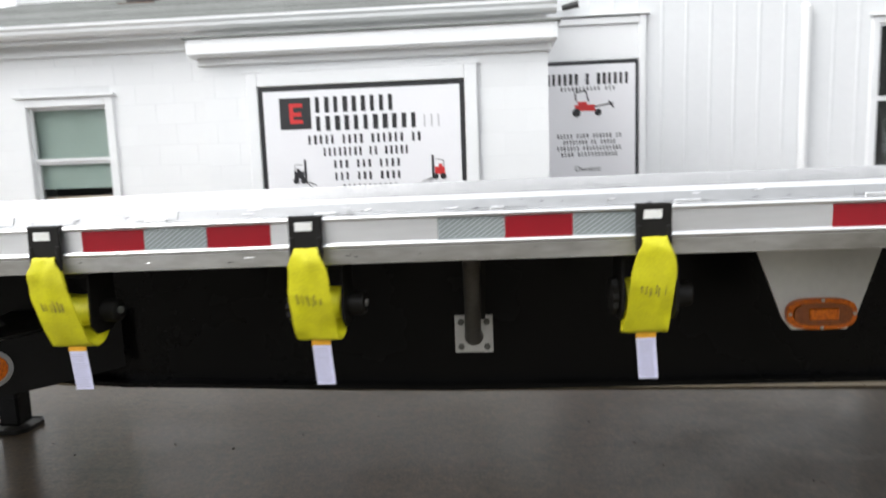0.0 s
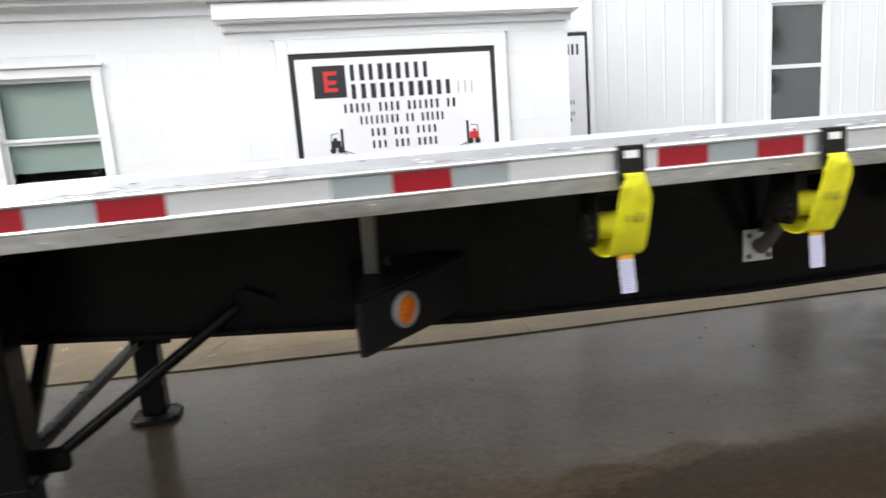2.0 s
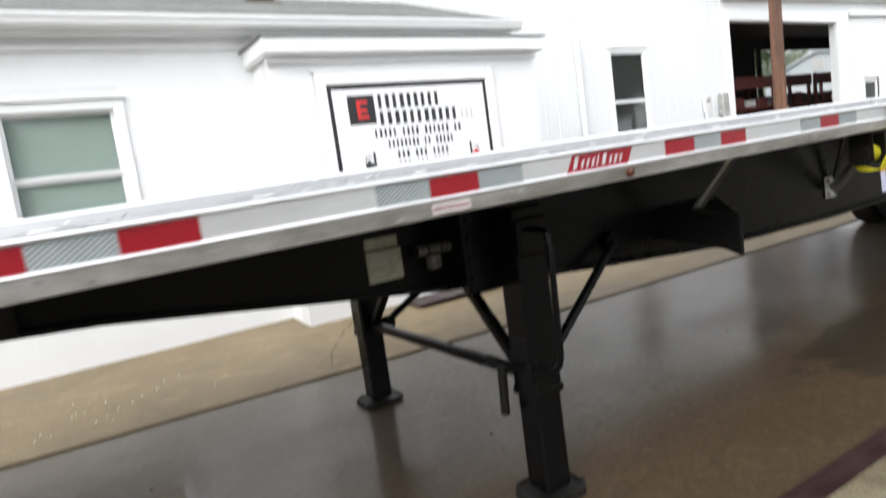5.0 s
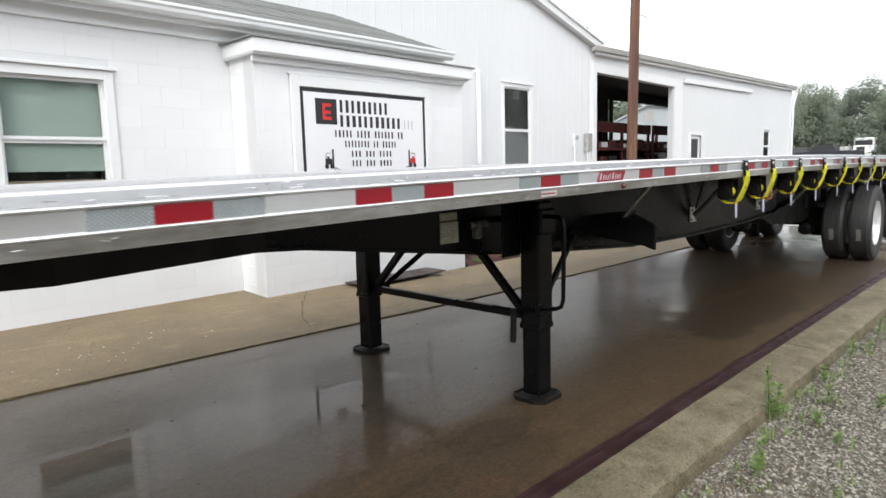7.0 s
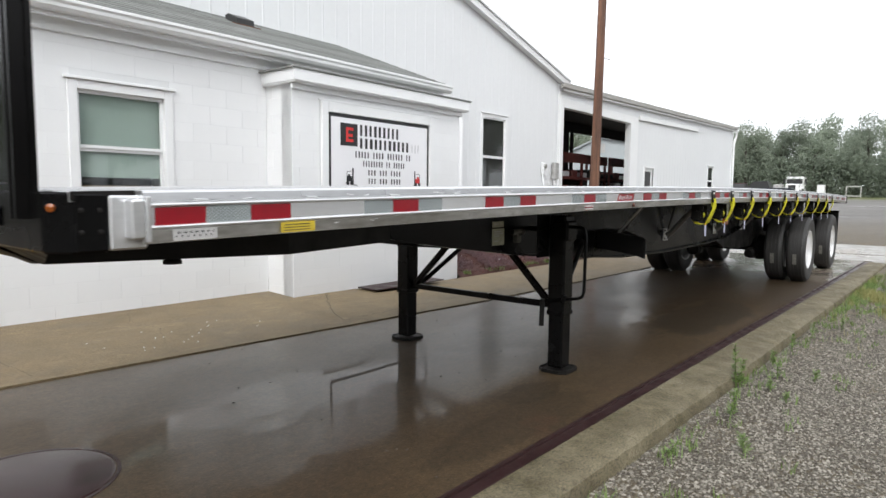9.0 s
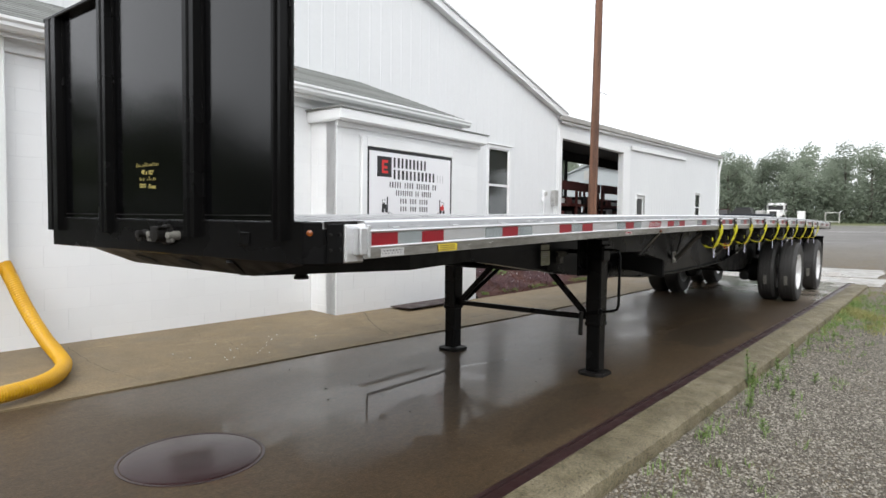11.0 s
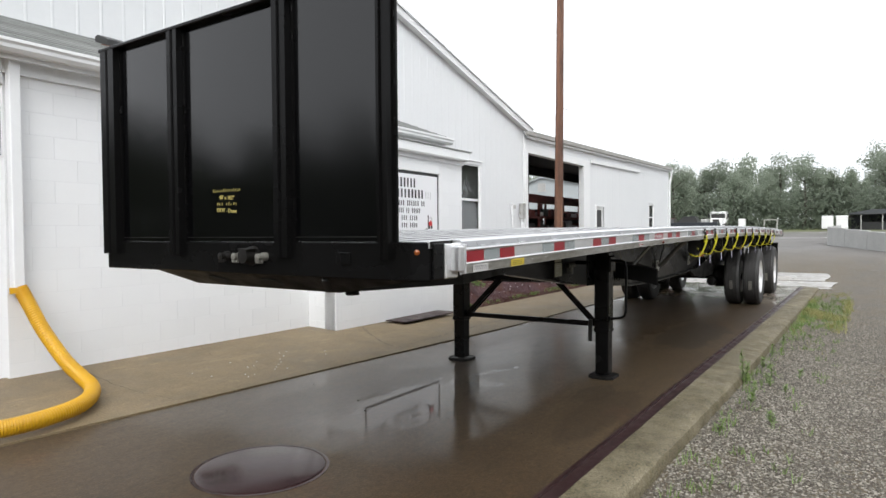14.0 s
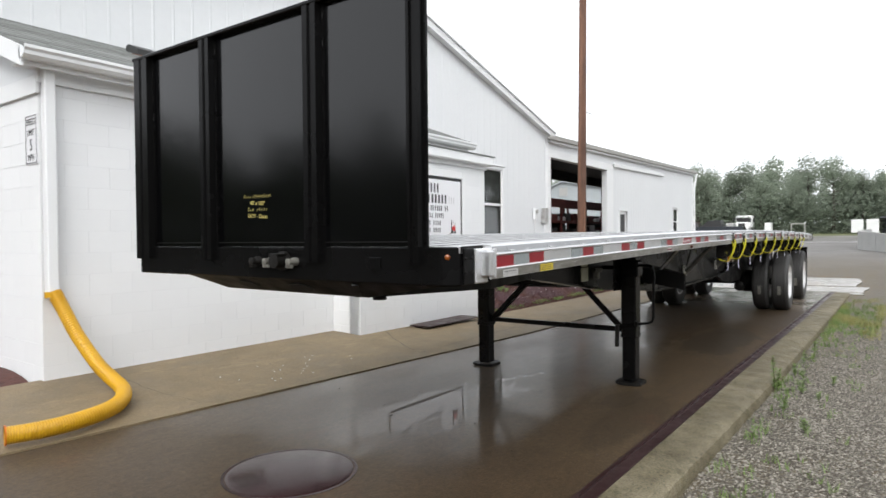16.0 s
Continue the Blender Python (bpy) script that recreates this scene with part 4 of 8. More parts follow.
hose_path = smooth_path([(-5.905, 6.62, 0.89), (-5.87, 6.55, 0.76), (-5.81, 6.42, 0.52), (-5.755, 6.16, 0.27), (-5.737, 5.94, 0.165), (-5.775, 5.70, 0.118), (-5.93, 5.42, 0.108), (-6.12, 5.24, 0.104), (-6.37, 5.145, 0.101), (-6.60, 5.13, 0.100), (-6.80, 5.18, 0.101)], 40)
hose = thing("drain_hose", (-5.9, 6.0, 0.0), "yellow corrugated plastic drain hose curving off the downspout", "hose")
part("hose_body", tube(bmesh.new(), hose_path, [0.058 + 0.0022 * math.cos(i * math.pi * 2 / 3) for i in range(len(hose_path))], 18, caps=False), "hose", hose, smooth=True)
part("cuff", tube(bmesh.new(), [(-5.912, 6.632, 0.85), (-5.916, 6.635, 0.90)], 0.064, 18), "hose", hose, smooth=True)
ring = bmesh.new()
tip, before = hose_path[-1], hose_path[-4]
tube(ring, [tip + (before - tip) * 0.4, tip + (tip - before) * 0.05], 0.067, 18, caps=False)
part("end_ring", ring, "amber", hose, smooth=True)


# ---- windows ----
def sash_window(name, x0, x1, z0, z1, y, mid, label, casing=0.07, recess=1.0):
    """A two-light sash window in a wall that faces -y."""
    w = thing(name, ((x0 + x1) / 2, y, z0), label, "window", kind="structure")
    part("casing", bx((x0 - casing, y - 0.022, z0 - casing), (x0, y + 0.05, z1 + casing), 0.004), "trim", w)
    part("casing", bx((x1, y - 0.022, z0 - casing), (x1 + casing, y + 0.05, z1 + casing), 0.004), "trim", w)
    part("casing", bx((x0, y - 0.022, z1), (x1, y + 0.05, z1 + casing), 0.004), "trim", w)
    part("drip_cap", bx((x0 - casing - 0.03, y - 0.05, z1 + casing + 0.002), (x1 + casing + 0.03, y + 0.03, z1 + casing + 0.03), 0.004), "trim", w)
    part("sill", bx((x0 - casing - 0.02, y - 0.06, z0 - casing), (x1 + casing + 0.02, y + 0.05, z0), 0.006), "trim", w)
    s = 0.03
    for a, b, dy in ((z0, mid, 0.05 * recess), (mid, z1, 0.03 * recess)):
        sash = part("sash", bx((x0, y + dy, a), (x0 + s, y + dy + 0.03, b)), "trim", w)
        part("sash_stile", bx((x1 - s, y + dy, a), (x1, y + dy + 0.03, b)), "trim", sash)
        part("sash_rail", bx((x0 + s, y + dy, a), (x1 - s, y + dy + 0.03, a + s)), "trim", sash)
        part("sash_rail", bx((x0 + s, y + dy, b - s), (x1 - s, y + dy + 0.03, b)), "trim", sash)
        pane = part("pane", bx((x0 + s, y + dy + 0.012, a + s), (x1 - s, y + dy + 0.016, b - s)), "glass", w, "clear glass pane")
        pane.visible_shadow = False
    return w


win1 = sash_window("window_1", -4.493, -3.655, 1.14, 2.268, OFFICE_Y, 1.72, "white sash window with a pale green blind drawn down", casing=0.085)
part("blind", bx((-4.493, OFFICE_Y + 0.085, 1.455), (-3.655, OFFICE_Y + 0.089, 2.268)), "blind", win1, "pale green roller blind")
part("blind_bar", bx((-4.493, OFFICE_Y + 0.082, 1.44), (-3.655, OFFICE_Y + 0.094, 1.455)), "blind", win1)
part("inner_sill", bx((-4.47, OFFICE_Y + 0.10, 1.14), (-3.68, OFFICE_Y + 0.12, 1.36), 0.004), "sill_wood", win1, "tan board on the inner sill")
# dark sheet in place of the unlit room behind the blind
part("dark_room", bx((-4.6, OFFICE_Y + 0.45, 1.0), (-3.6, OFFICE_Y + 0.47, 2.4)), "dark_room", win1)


# ---- signs ----
def sheet(bm, x0, x1, z0, z1, y, t=0.003):
    return quadbox(bm, (x0, y - t, z0), (x1, y, z1))


def letter_bars(parent, mat, x0, x1, z0, z1, y, count, rnd, gap=0.25, words=()):
    """A line of writing as plain bars: one for each character, with gaps at the word breaks."""
    step = (x1 - x0) / count
    for i in range(count):
        if i not in words:
            w = round(step * (1 - gap) * rnd.choice((0.8, 0.9, 1.0)), 3)
            piece("letter_bar", mat, parent, (x0 + i * step, y - 0.002, z0), (x0 + i * step + w, y, z1), 0.0)


def forklift_picture(x, z, s, y, sign, red):
    """A small flat printed picture of a lift truck."""
    bm = bmesh.new()
    sheet(bm, x - 0.055 * s, x + 0.035 * s, z - 0.03, z + 0.035, y)
    sheet(bm, x - 0.03 * s if s > 0 else x + 0.0, x + 0.0 if s > 0 else x + 0.03, z + 0.035, z + 0.06, y)
    part("picture_body", bm, red, sign)
    bm = bmesh.new()
    sheet(bm, *sorted((x + 0.04 * s, x + 0.062 * s)), z - 0.05, z + 0.14, y)
    for dx in (-0.04, 0.03):
        prism(bm, [(x + dx * s + 0.028 * math.cos(a), z - 0.05 + 0.028 * math.sin(a)) for a in [k * math.pi / 5 for k in range(10)]], lambda u, v, w: (u, y - 0.004 - w, v), 0.001)
    beam(bm, (x + 0.05 * s, y - 0.0015, z - 0.055), (x + 0.15 * s, y - 0.0015, z - 0.095), 0.002, 0.008)
    beam(bm, (x + 0.05 * s, y - 0.0015, z - 0.065), (x + 0.11 * s, y - 0.0015, z - 0.115), 0.002, 0.008)
    beam(bm, (x - 0.05 * s, y - 0.0015, z + 0.03), (x - 0.045 * s, y - 0.0015, z + 0.095), 0.002, 0.006)
    beam(bm, (x - 0.045 * s, y - 0.0015, z + 0.095), (x + 0.02 * s, y - 0.0015, z + 0.10), 0.002, 0.006)
    part("picture_mast", bm, "ink", sign)


SX0, SX1, SZ0, SZ1, SY = -1.885, -0.015, 1.055, 2.29, BAY_Y - 0.03
sign = thing("company_sign", ((SX0 + SX1) / 2, SY, SZ0), "white company sign with black border and black lettering lines", "sign")
part("backing_board", bx((SX0, SY + 0.004, SZ0), (SX1, BAY_Y + 0.01, SZ1), 0.003), "ink", sign)
part("sign_face", bx((SX0 + 0.042, SY + 0.0005, SZ0 + 0.042), (SX1 - 0.042, SY + 0.0035, SZ1 - 0.042)), "sign_white", sign)
fy = SY + 0.0003
rnd = random.Random(4)
part("logo_square", sheet(bmesh.new(), SX0 + 0.19, SX0 + 0.475, SZ1 - 0.385, SZ1 - 0.105, fy), "ink", sign, "black logo square")
bm = bmesh.new()
sheet(bm, SX0 + 0.28, SX0 + 0.315, SZ1 - 0.335, SZ1 - 0.155, fy - 0.003)
for k in (0.155, 0.235, 0.30):
    sheet(bm, SX0 + 0.315, SX0 + 0.40 - (0.012 if k == 0.235 else 0), SZ1 - k - 0.035, SZ1 - k, fy - 0.003)
part("logo_mark", bm, "red_ink", sign, "red bars of the logo")
for nm, mat, x0, x1, za, zb, n, words, gap in (
    ("lettering_line", "ink", 0.52, 1.27, 0.245, 0.105, 9, (), 0.46),
    ("lettering_line", "ink", 0.52, 1.475, 0.405, 0.275, 11, (), 0.46),
    ("lettering_line", "ink_grey", 1.50, 1.69, 0.405, 0.295, 3, (), 0.72),
    ("lettering_line", "ink", 0.44, 1.495, 0.525, 0.445, 20, (5, 10, 17), 0.55),
    ("lettering_line", "ink", 0.575, 1.375, 0.635, 0.560, 17, (8, 11), 0.55),
    ("lettering_line", "ink", 0.665, 1.30, 0.745, 0.675, 12, (3, 7), 0.55),
    ("lettering_line", "ink", 0.67, 1.30, 0.855, 0.785, 12, (3, 7), 0.55),
    ("lettering_line", "ink", 0.74, 1.265, 0.965, 0.895, 11, (), 0.55)):
    letter_bars(sign, mat, SX0 + x0, SX0 + x1, SZ1 - za, SZ1 - zb, fy, n, rnd, gap, words)
forklift_picture(SX0 + 0.345, SZ1 - 0.80, 1, fy, sign, "ink")
forklift_picture(SX0 + 1.62, SZ1 - 0.80, -1, fy, sign, "red_ink")
moulding = thing("sign_surround", (-0.95, 6.18, 1.0), "white painted moulding round the sign", "trim", kind="structure")
mx0, mx1, mz0, mz1 = -1.99, 0.10, 0.95, 2.415
for lo, hi in (((mx0, 6.155, mz0), (SX0 - 0.004, 6.198, mz1)), ((SX1 + 0.004, 6.155, mz0), (mx1, 6.198, mz1)), ((SX0 - 0.004, 6.155, SZ1 + 0.004), (SX1 + 0.004, 6.198, mz1)), ((SX0 - 0.004, 6.155, mz0), (SX1 + 0.004, 6.198, SZ0 - 0.004))):
    part("moulding", bx(lo, hi, 0.006), "trim", moulding)
part("moulding_bead", bx((mx0 - 0.035, 6.17, mz1 + 0.002), (mx1 + 0.035, 6.199, mz1 + 0.03), 0.006), "trim", moulding)

# second sign on the tall hall wall
TX0, TX1, TZ0, TZ1, TY = 0.88, 2.175, 1.25, 2.845, HALL_Y - 0.045
sign2 = thing("enterprise_sign", ((TX0 + TX1) / 2, TY, TZ0), "white sign with black border and a red loader picture", "sign")
part("backing_board", bx((TX0, TY + 0.004, TZ0), (TX1, HALL_Y - 0.002, TZ1), 0.003), "ink", sign2)
part("sign_face", bx((TX0 + 0.035, TY + 0.0005, TZ0 + 0.035), (TX1 - 0.035, TY + 0.0035, TZ1 - 0.045)), "sign_white", sign2)
ty = TY + 0.0003
for mat, x0, x1, za, zb, n, words, gap in (("ink", 0.12, 1.20, 0.30, 0.155, 15, (6, 8), 0.42), ("ink", 0.30, 1.02, 0.375, 0.325, 15, (11,), 0.55),
                                      ("ink", 0.25, 1.10, 0.985, 0.93, 20, (5, 10, 17), 0.55), ("ink", 0.33, 1.02, 1.065, 1.01, 17, (8, 11), 0.55), ("ink", 0.25, 1.10, 1.145, 1.09, 20, (7,), 0.55), ("ink", 0.30, 1.05, 1.225, 1.17, 17, (4,), 0.55)):
    letter_bars(sign2, mat, TX0 + x0, TX0 + x1, TZ1 - za, TZ1 - zb, ty, n, rnd, gap, words)


def lettering(text, size, m, mat, parent, name="lettering", squeeze=1.0):
    """Flat letters in the built-in font, turned into a mesh."""
    cu = bpy.data.curves.new(name, "FONT")
    cu.body, cu.size, cu.extrude, cu.align_x = text, size, 0.0008, "CENTER"
    tmp = bpy.data.objects.new(name, cu)
    me = bpy.data.meshes.new_from_object(tmp)
    me.transform(m @ Matrix.Diagonal((squeeze, 1, 1, 1)))
    me.materials.clear()
    me.materials.append(M[mat])
    bpy.data.objects.remove(tmp)
    bpy.data.curves.remove(cu)
    ob = new(name, me)
    return hang(ob, parent)


lettering("Owners:", 0.10, pose((TX0 + TX1) / 2, ty - 0.001, TZ1 - 1.42, 90), "ink", sign2)
bm = bmesh.new()
sheet(bm, 1.36, 1.62, 2.21, 2.29, ty)
sheet(bm, 1.40, 1.52, 2.29, 2.33, ty)
part("picture_body", bm, "red_ink", sign2, "red loader body")
for cx, r in ((1.38, 0.055), (1.66, 0.045)):
    bm = bmesh.new()
    prism(bm, [(cx + r * math.cos(a), 2.19 + r * math.sin(a)) for a in [k * math.pi / 6 for k in range(12)]], lambda u, v, w: (u, ty - 0.004 - w, v), 0.001)
    part("picture_wheel", bm, "ink", sign2)
for a, b in (((1.38, 2.33), (1.36, 2.45)), ((1.36, 2.45), (1.50, 2.47)), ((1.50, 2.47), (1.54, 2.33)), ((1.60, 2.26), (1.86, 2.30)), ((1.80, 2.33), (1.86, 2.24))):
    part("picture_line", beam(bmesh.new(), (a[0], ty - 0.002, a[1]), (b[0], ty - 0.002, b[1]), 0.002, 0.018), "ink", sign2)
sur2 = thing("sign_surround", (1.5, HALL_Y, 1.0), "white painted frame round the second sign", "trim", kind="structure")
part("moulding", bx((2.19, HALL_Y - 0.05, 1.0), (2.27, HALL_Y - 0.002, 3.40), 0.005), "trim", sur2)
part("moulding", bx((0.74, HALL_Y - 0.05, 3.30), (2.19, HALL_Y - 0.002, 3.38), 0.005), "trim", sur2)
part("drip_cap", bx((0.74, HALL_Y - 0.08, 3.402), (2.32, HALL_Y - 0.002, 3.43), 0.005), "trim", sur2)
part("blank_panel", bx((0.74, HALL_Y - 0.02, 2.86), (2.19, HALL_Y - 0.002, 3.298)), "trim", sur2)

# speed sign on the end wall
speed = thing("speed_sign", (-5.99, 6.84, 2.04), "white speed limit sign with black letters on the end wall", "sign")
part("plate", bx((-5.982, 6.715, 2.04), (-5.974, 6.96, 2.49), 0.002), "sign_white", speed)
for lo, hi in (((6.725, 2.05), (6.733, 2.48)), ((6.942, 2.05), (6.95, 2.48)), ((6.733, 2.05), (6.942, 2.058)), ((6.733, 2.472), (6.942, 2.48))):
    part("border", bx((-5.9835, lo[0], lo[1]), (-5.982, hi[0], hi[1])), "ink", speed)
for word, z, size in (("SPEED", 2.395, 0.082), ("LIMIT", 2.30, 0.082), ("5", 2.165, 0.15), ("MPH", 2.075, 0.085)):
    lettering(word, size, pose(-5.984, 6.838, z, 90, 0, -90), "ink", speed, squeeze=0.8)

# small lamp on the hall wall
lamp = thing("security_lamp", (1.2, 8.9, 3.45), "small black security lamp on a white arm on the hall wall", "lamp")
part("arm", tube(bmesh.new(), [(1.10, 8.96, 3.47), (1.16, 8.88, 3.48), (1.24, 8.86, 3.50)], 0.014, 8), "trim", lamp, smooth=True)
part("housing", tube(bmesh.new(), [(1.20, 8.87, 3.51), (1.40, 8.82, 3.54)], [0.035, 0.045], 14), "lamp_body", lamp, smooth=True)


# ---- tall metal hall ----
HX0, HX1, EAVE, SLOPE, RIDGE = -6.20, 8.86, 4.544, 0.265, 1.375


def gable_z(x):
    return EAVE + SLOPE * ((HX1 - x) if x > RIDGE else (HX1 - RIDGE) - (RIDGE - x))


hall = thing("wall_hall", (-2, HALL_Y, 0), "white ribbed metal gable wall of the tall hall", "wall", kind="structure")
HOLE2 = (5.10, 6.19, 1.22, 3.22)
xs = sorted([HX0, RIDGE, HX1, HOLE2[0], HOLE2[1]])
for a, b in zip(xs, xs[1:]):
    lows = [(-0.1, None)] if (a, b) != (HOLE2[0], HOLE2[1]) else [(-0.1, HOLE2[2]), (HOLE2[3], None)]
    for z0, z1 in lows:
        out = [(a, z0), (b, z0), (b, z1 if z1 else gable_z(b)), (a, z1 if z1 else gable_z(a))]
        part("wall_core", prism(bmesh.new(), out, lambda u, v, w: (u, HALL_Y + w, v), 0.16), "siding", hall)


def ribs(x0, x1, z0, topz, y, parent, pitch=0.305, skip=()):
    """Each raised seam of the ribbed metal sheets."""
    x = x0
    while x < x1:
        top = topz(x)
        spans = [(z0, top)]
        for s0, s1, k0, k1 in skip:
            if s0 - 0.09 < x < s1 + 0.09:
                spans = [(z0, k0 - 0.09), (k1 + 0.12, top)]
        for a, b in spans:
            if b - a < 0.05:
                continue
            bm = bmesh.new()
            prism(bm, [(x - 0.022, 0.0), (x - 0.010, -0.006), (x + 0.010, -0.006), (x + 0.022, 0.0)], lambda u, v, w: (u, y + v - 0.0005, a + w), b - a)
            part("rib", bm, "siding", parent)
        x += pitch


ribs(-6.05, 8.9, 0.3, lambda x: gable_z(x) - 0.12, HALL_Y, hall, 0.305, [HOLE2])
for a, b in ((HX0 - 0.3, RIDGE), (RIDGE, HX1 + 0.28)):
    bm = bmesh.new()
    prism(bm, [(a, gable_z(a) - 0.13), (b, gable_z(b) - 0.13), (b, gable_z(b) + 0.03), (a, gable_z(a) + 0.03)], lambda u, v, w: (u, HALL_Y - 0.16 + w, v), 0.155)
    part("rake_trim", bm, "trim", hall)
hroof = thing("roof_hall", (-2, 15, 4.5), "pale metal roof of the tall hall", "roof", kind="structure")
for a, b in ((HX0 - 0.3, RIDGE), (RIDGE, HX1 + 0.28)):
    bm = bmesh.new()
    prism(bm, [(a, gable_z(a) + 0.032), (b, gable_z(b) + 0.032), (b, gable_z(b) + 0.07), (a, gable_z(a) + 0.07)], lambda u, v, w: (u, HALL_Y - 0.2 + w, v), 18.0)
    part("roof_sheet", bm, "siding", hroof)
hallw = thing("wall_hall_west", (HX0, 18, 0), "white metal side wall of the tall hall", "wall", kind="structure")
part("wall_core", bx((HX0, HALL_Y + 0.16, -0.1), (HX0 + 0.15, HALL_Y + 17, EAVE)), "siding", hallw)
part("corner_trim", bx((HX1 - 0.10, HALL_Y - 0.03, 0.0), (HX1 + 0.05, HALL_Y - 0.001, EAVE + 0.02), 0.006), "trim", hall)

win2 = sash_window("window_2", 5.17, 6.12, 1.30, 3.15, HALL_Y, 2.22, "tall narrow white sash window with dark glass", casing=0.085, recess=0.1)
# dark sheet close behind the panes replaces the unlit room
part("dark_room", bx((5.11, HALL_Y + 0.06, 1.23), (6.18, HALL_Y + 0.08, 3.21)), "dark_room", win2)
pipe2 = thing("downspout", (4.25, 8.9, 0.1), "white painted vent pipe on the hall wall", "pipe")
part("pipe", tube(bmesh.new(), [(4.25, HALL_Y - 0.07, 0.1), (4.25, HALL_Y - 0.07, 3.30)], 0.055, 12), "trim", pipe2, smooth=True)
part("cap", tube(bmesh.new(), [(4.25, HALL_Y - 0.07, 3.30), (4.25, HALL_Y - 0.07, 3.35), (4.25, HALL_Y - 0.02, 3.40)], [0.055, 0.07, 0.05], 12), "trim", pipe2, smooth=True)

# electric boxes by the corner
meter = thing("meter_box", (8.04, 8.9, 1.7), "grey electric meter box on the hall wall", "meter box")
part("case", bx((7.87, HALL_Y - 0.10, 1.86), (8.00, HALL_Y - 0.02, 2.20), 0.01), "trim", meter)
part("dial", tube(bmesh.new(), [(7.935, HALL_Y - 0.10, 2.10), (7.935, HALL_Y - 0.15, 2.10)], 0.055, 14), "galv", meter, smooth=True)
part("conduit", tube(bmesh.new(), [(7.935, HALL_Y - 0.06, 0.3), (7.935, HALL_Y - 0.06, 1.86)], 0.025, 8), "trim", meter, smooth=True)
switch = thing("switch_box", (8.75, 8.9, 1.7), "grey steel switch box with conduits", "switch box")
part("case", bx((8.42, HALL_Y - 0.15, 1.76), (8.64, HALL_Y - 0.03, 2.22), 0.012), "alu_dull", switch)
for x in (8.48, 8.58):
    part("conduit", tube(bmesh.new(), [(x, HALL_Y - 0.10, 0.3), (x, HALL_Y - 0.10, 1.76)], 0.018, 8), "trim", switch, smooth=True)

# ---- low wing with the drive-through bay ----
WX0, WX1, WEAVE = 8.86, 26.5, 4.48
GAR = (9.03, 13.78, 0.0, 3.80)
DOOR = (15.20, 16.07, 0.1, 2.34)
W4 = (22.66, 23.58, 1.30, 2.72)


def sloped(bm):
    """The eave of the wing climbs a little with the ground towards the far lot."""
    for v in bm.verts:
        if v.co.z > 3.9:
            v.co.z += 0.0205 * (v.co.x - WX0) - 0.12
    return bm


wing = thing("wall_wing", (17, HALL_Y, 0), "white metal wall of the low wing", "wall", kind="structure")
bm = bmesh.new()
for a, b, z0, z1 in ((GAR[0] - 0.17 + 0.0, GAR[0], -0.1, WEAVE), (GAR[0], GAR[1], GAR[3], WEAVE), (GAR[1], DOOR[0], -0.1, WEAVE), (DOOR[0], DOOR[1], DOOR[3], WEAVE), (DOOR[1], W4[0], -0.1, WEAVE), (W4[0], W4[1], -0.1, W4[2]), (W4[0], W4[1], W4[3], WEAVE), (W4[1], WX1, -0.1, WEAVE)):
    quadbox(bm, (a, HALL_Y, z0), (b, HALL_Y + 0.16, z1))
part("wall_core", sloped(bm), "siding", wing)
ribs(14.75, 26.4, 0.3, lambda x: WEAVE - 0.24 + 0.0205 * (x - WX0), HALL_Y, wing, 0.305, [(DOOR[0], DOOR[1], 0.1, DOOR[3]), W4])
part("eave_fascia", sloped(bx((WX0, HALL_Y - 0.13, WEAVE - 0.13), (WX1 + 0.1, HALL_Y - 0.10, WEAVE + 0.06), 0.004)), "trim", wing)
part("soffit", sloped(bx((WX0, HALL_Y - 0.10, WEAVE - 0.13), (WX1, HALL_Y - 0.002, WEAVE - 0.11))), "trim", wing)
gut = bmesh.new()
sweep_x(gut, [(HALL_Y - 0.13, WEAVE + 0.05), (HALL_Y - 0.13, WEAVE - 0.07), (HALL_Y - 0.21, WEAVE - 0.05), (HALL_Y - 0.23, WEAVE + 0.06), (HALL_Y - 0.22, WEAVE + 0.06), (HALL_Y - 0.20, WEAVE - 0.03), (HALL_Y - 0.15, WEAVE - 0.04), (HALL_Y - 0.15, WEAVE + 0.05)], [WX0 - 0.2, 17, WX1 + 0.15], lambda x: 0.0)
part("gutter", sloped(gut), "gutter", wing, "grey metal gutter")
part("corner_trim", sloped(bx((WX1 - 0.12, HALL_Y - 0.03, 0), (WX1 + 0.02, HALL_Y - 0.001, WEAVE - 0.13), 0.005)), "trim", wing)
part("downspout", sloped(tube(bmesh.new(), [(WX1 + 0.08, HALL_Y - 0.18, WEAVE - 0.05), (WX1 + 0.08, HALL_Y - 0.16, WEAVE - 0.35), (WX1 + 0.05, HALL_Y - 0.08, WEAVE - 0.58), (WX1 + 0.05, HALL_Y - 0.08, 0.2)], 0.045, 8)), "trim", wing, smooth=True)
wingr = thing("roof_wing", (17, 15, 4.5), "pale metal roof of the low wing", "roof", kind="structure")
bm = bmesh.new()
prism(bm, [(HALL_Y - 0.15, WEAVE + 0.062), (12.5, WEAVE + 0.22), (12.5, WEAVE + 0.26), (HALL_Y - 0.15, WEAVE + 0.10)], lambda u, v, w: (WX0 + w, u, v), WX1 - WX0 + 0.15)
part("roof_sheet", sloped(bm), "galv", wingr)
part("wall_core", sloped(bx((WX1 - 0.16, HALL_Y + 0.16, -0.1), (WX1, 12.3, WEAVE))), "siding", thing("wall_wing_east", (WX1, 15, 0), "white metal end wall of the low wing", "wall", kind="structure"))
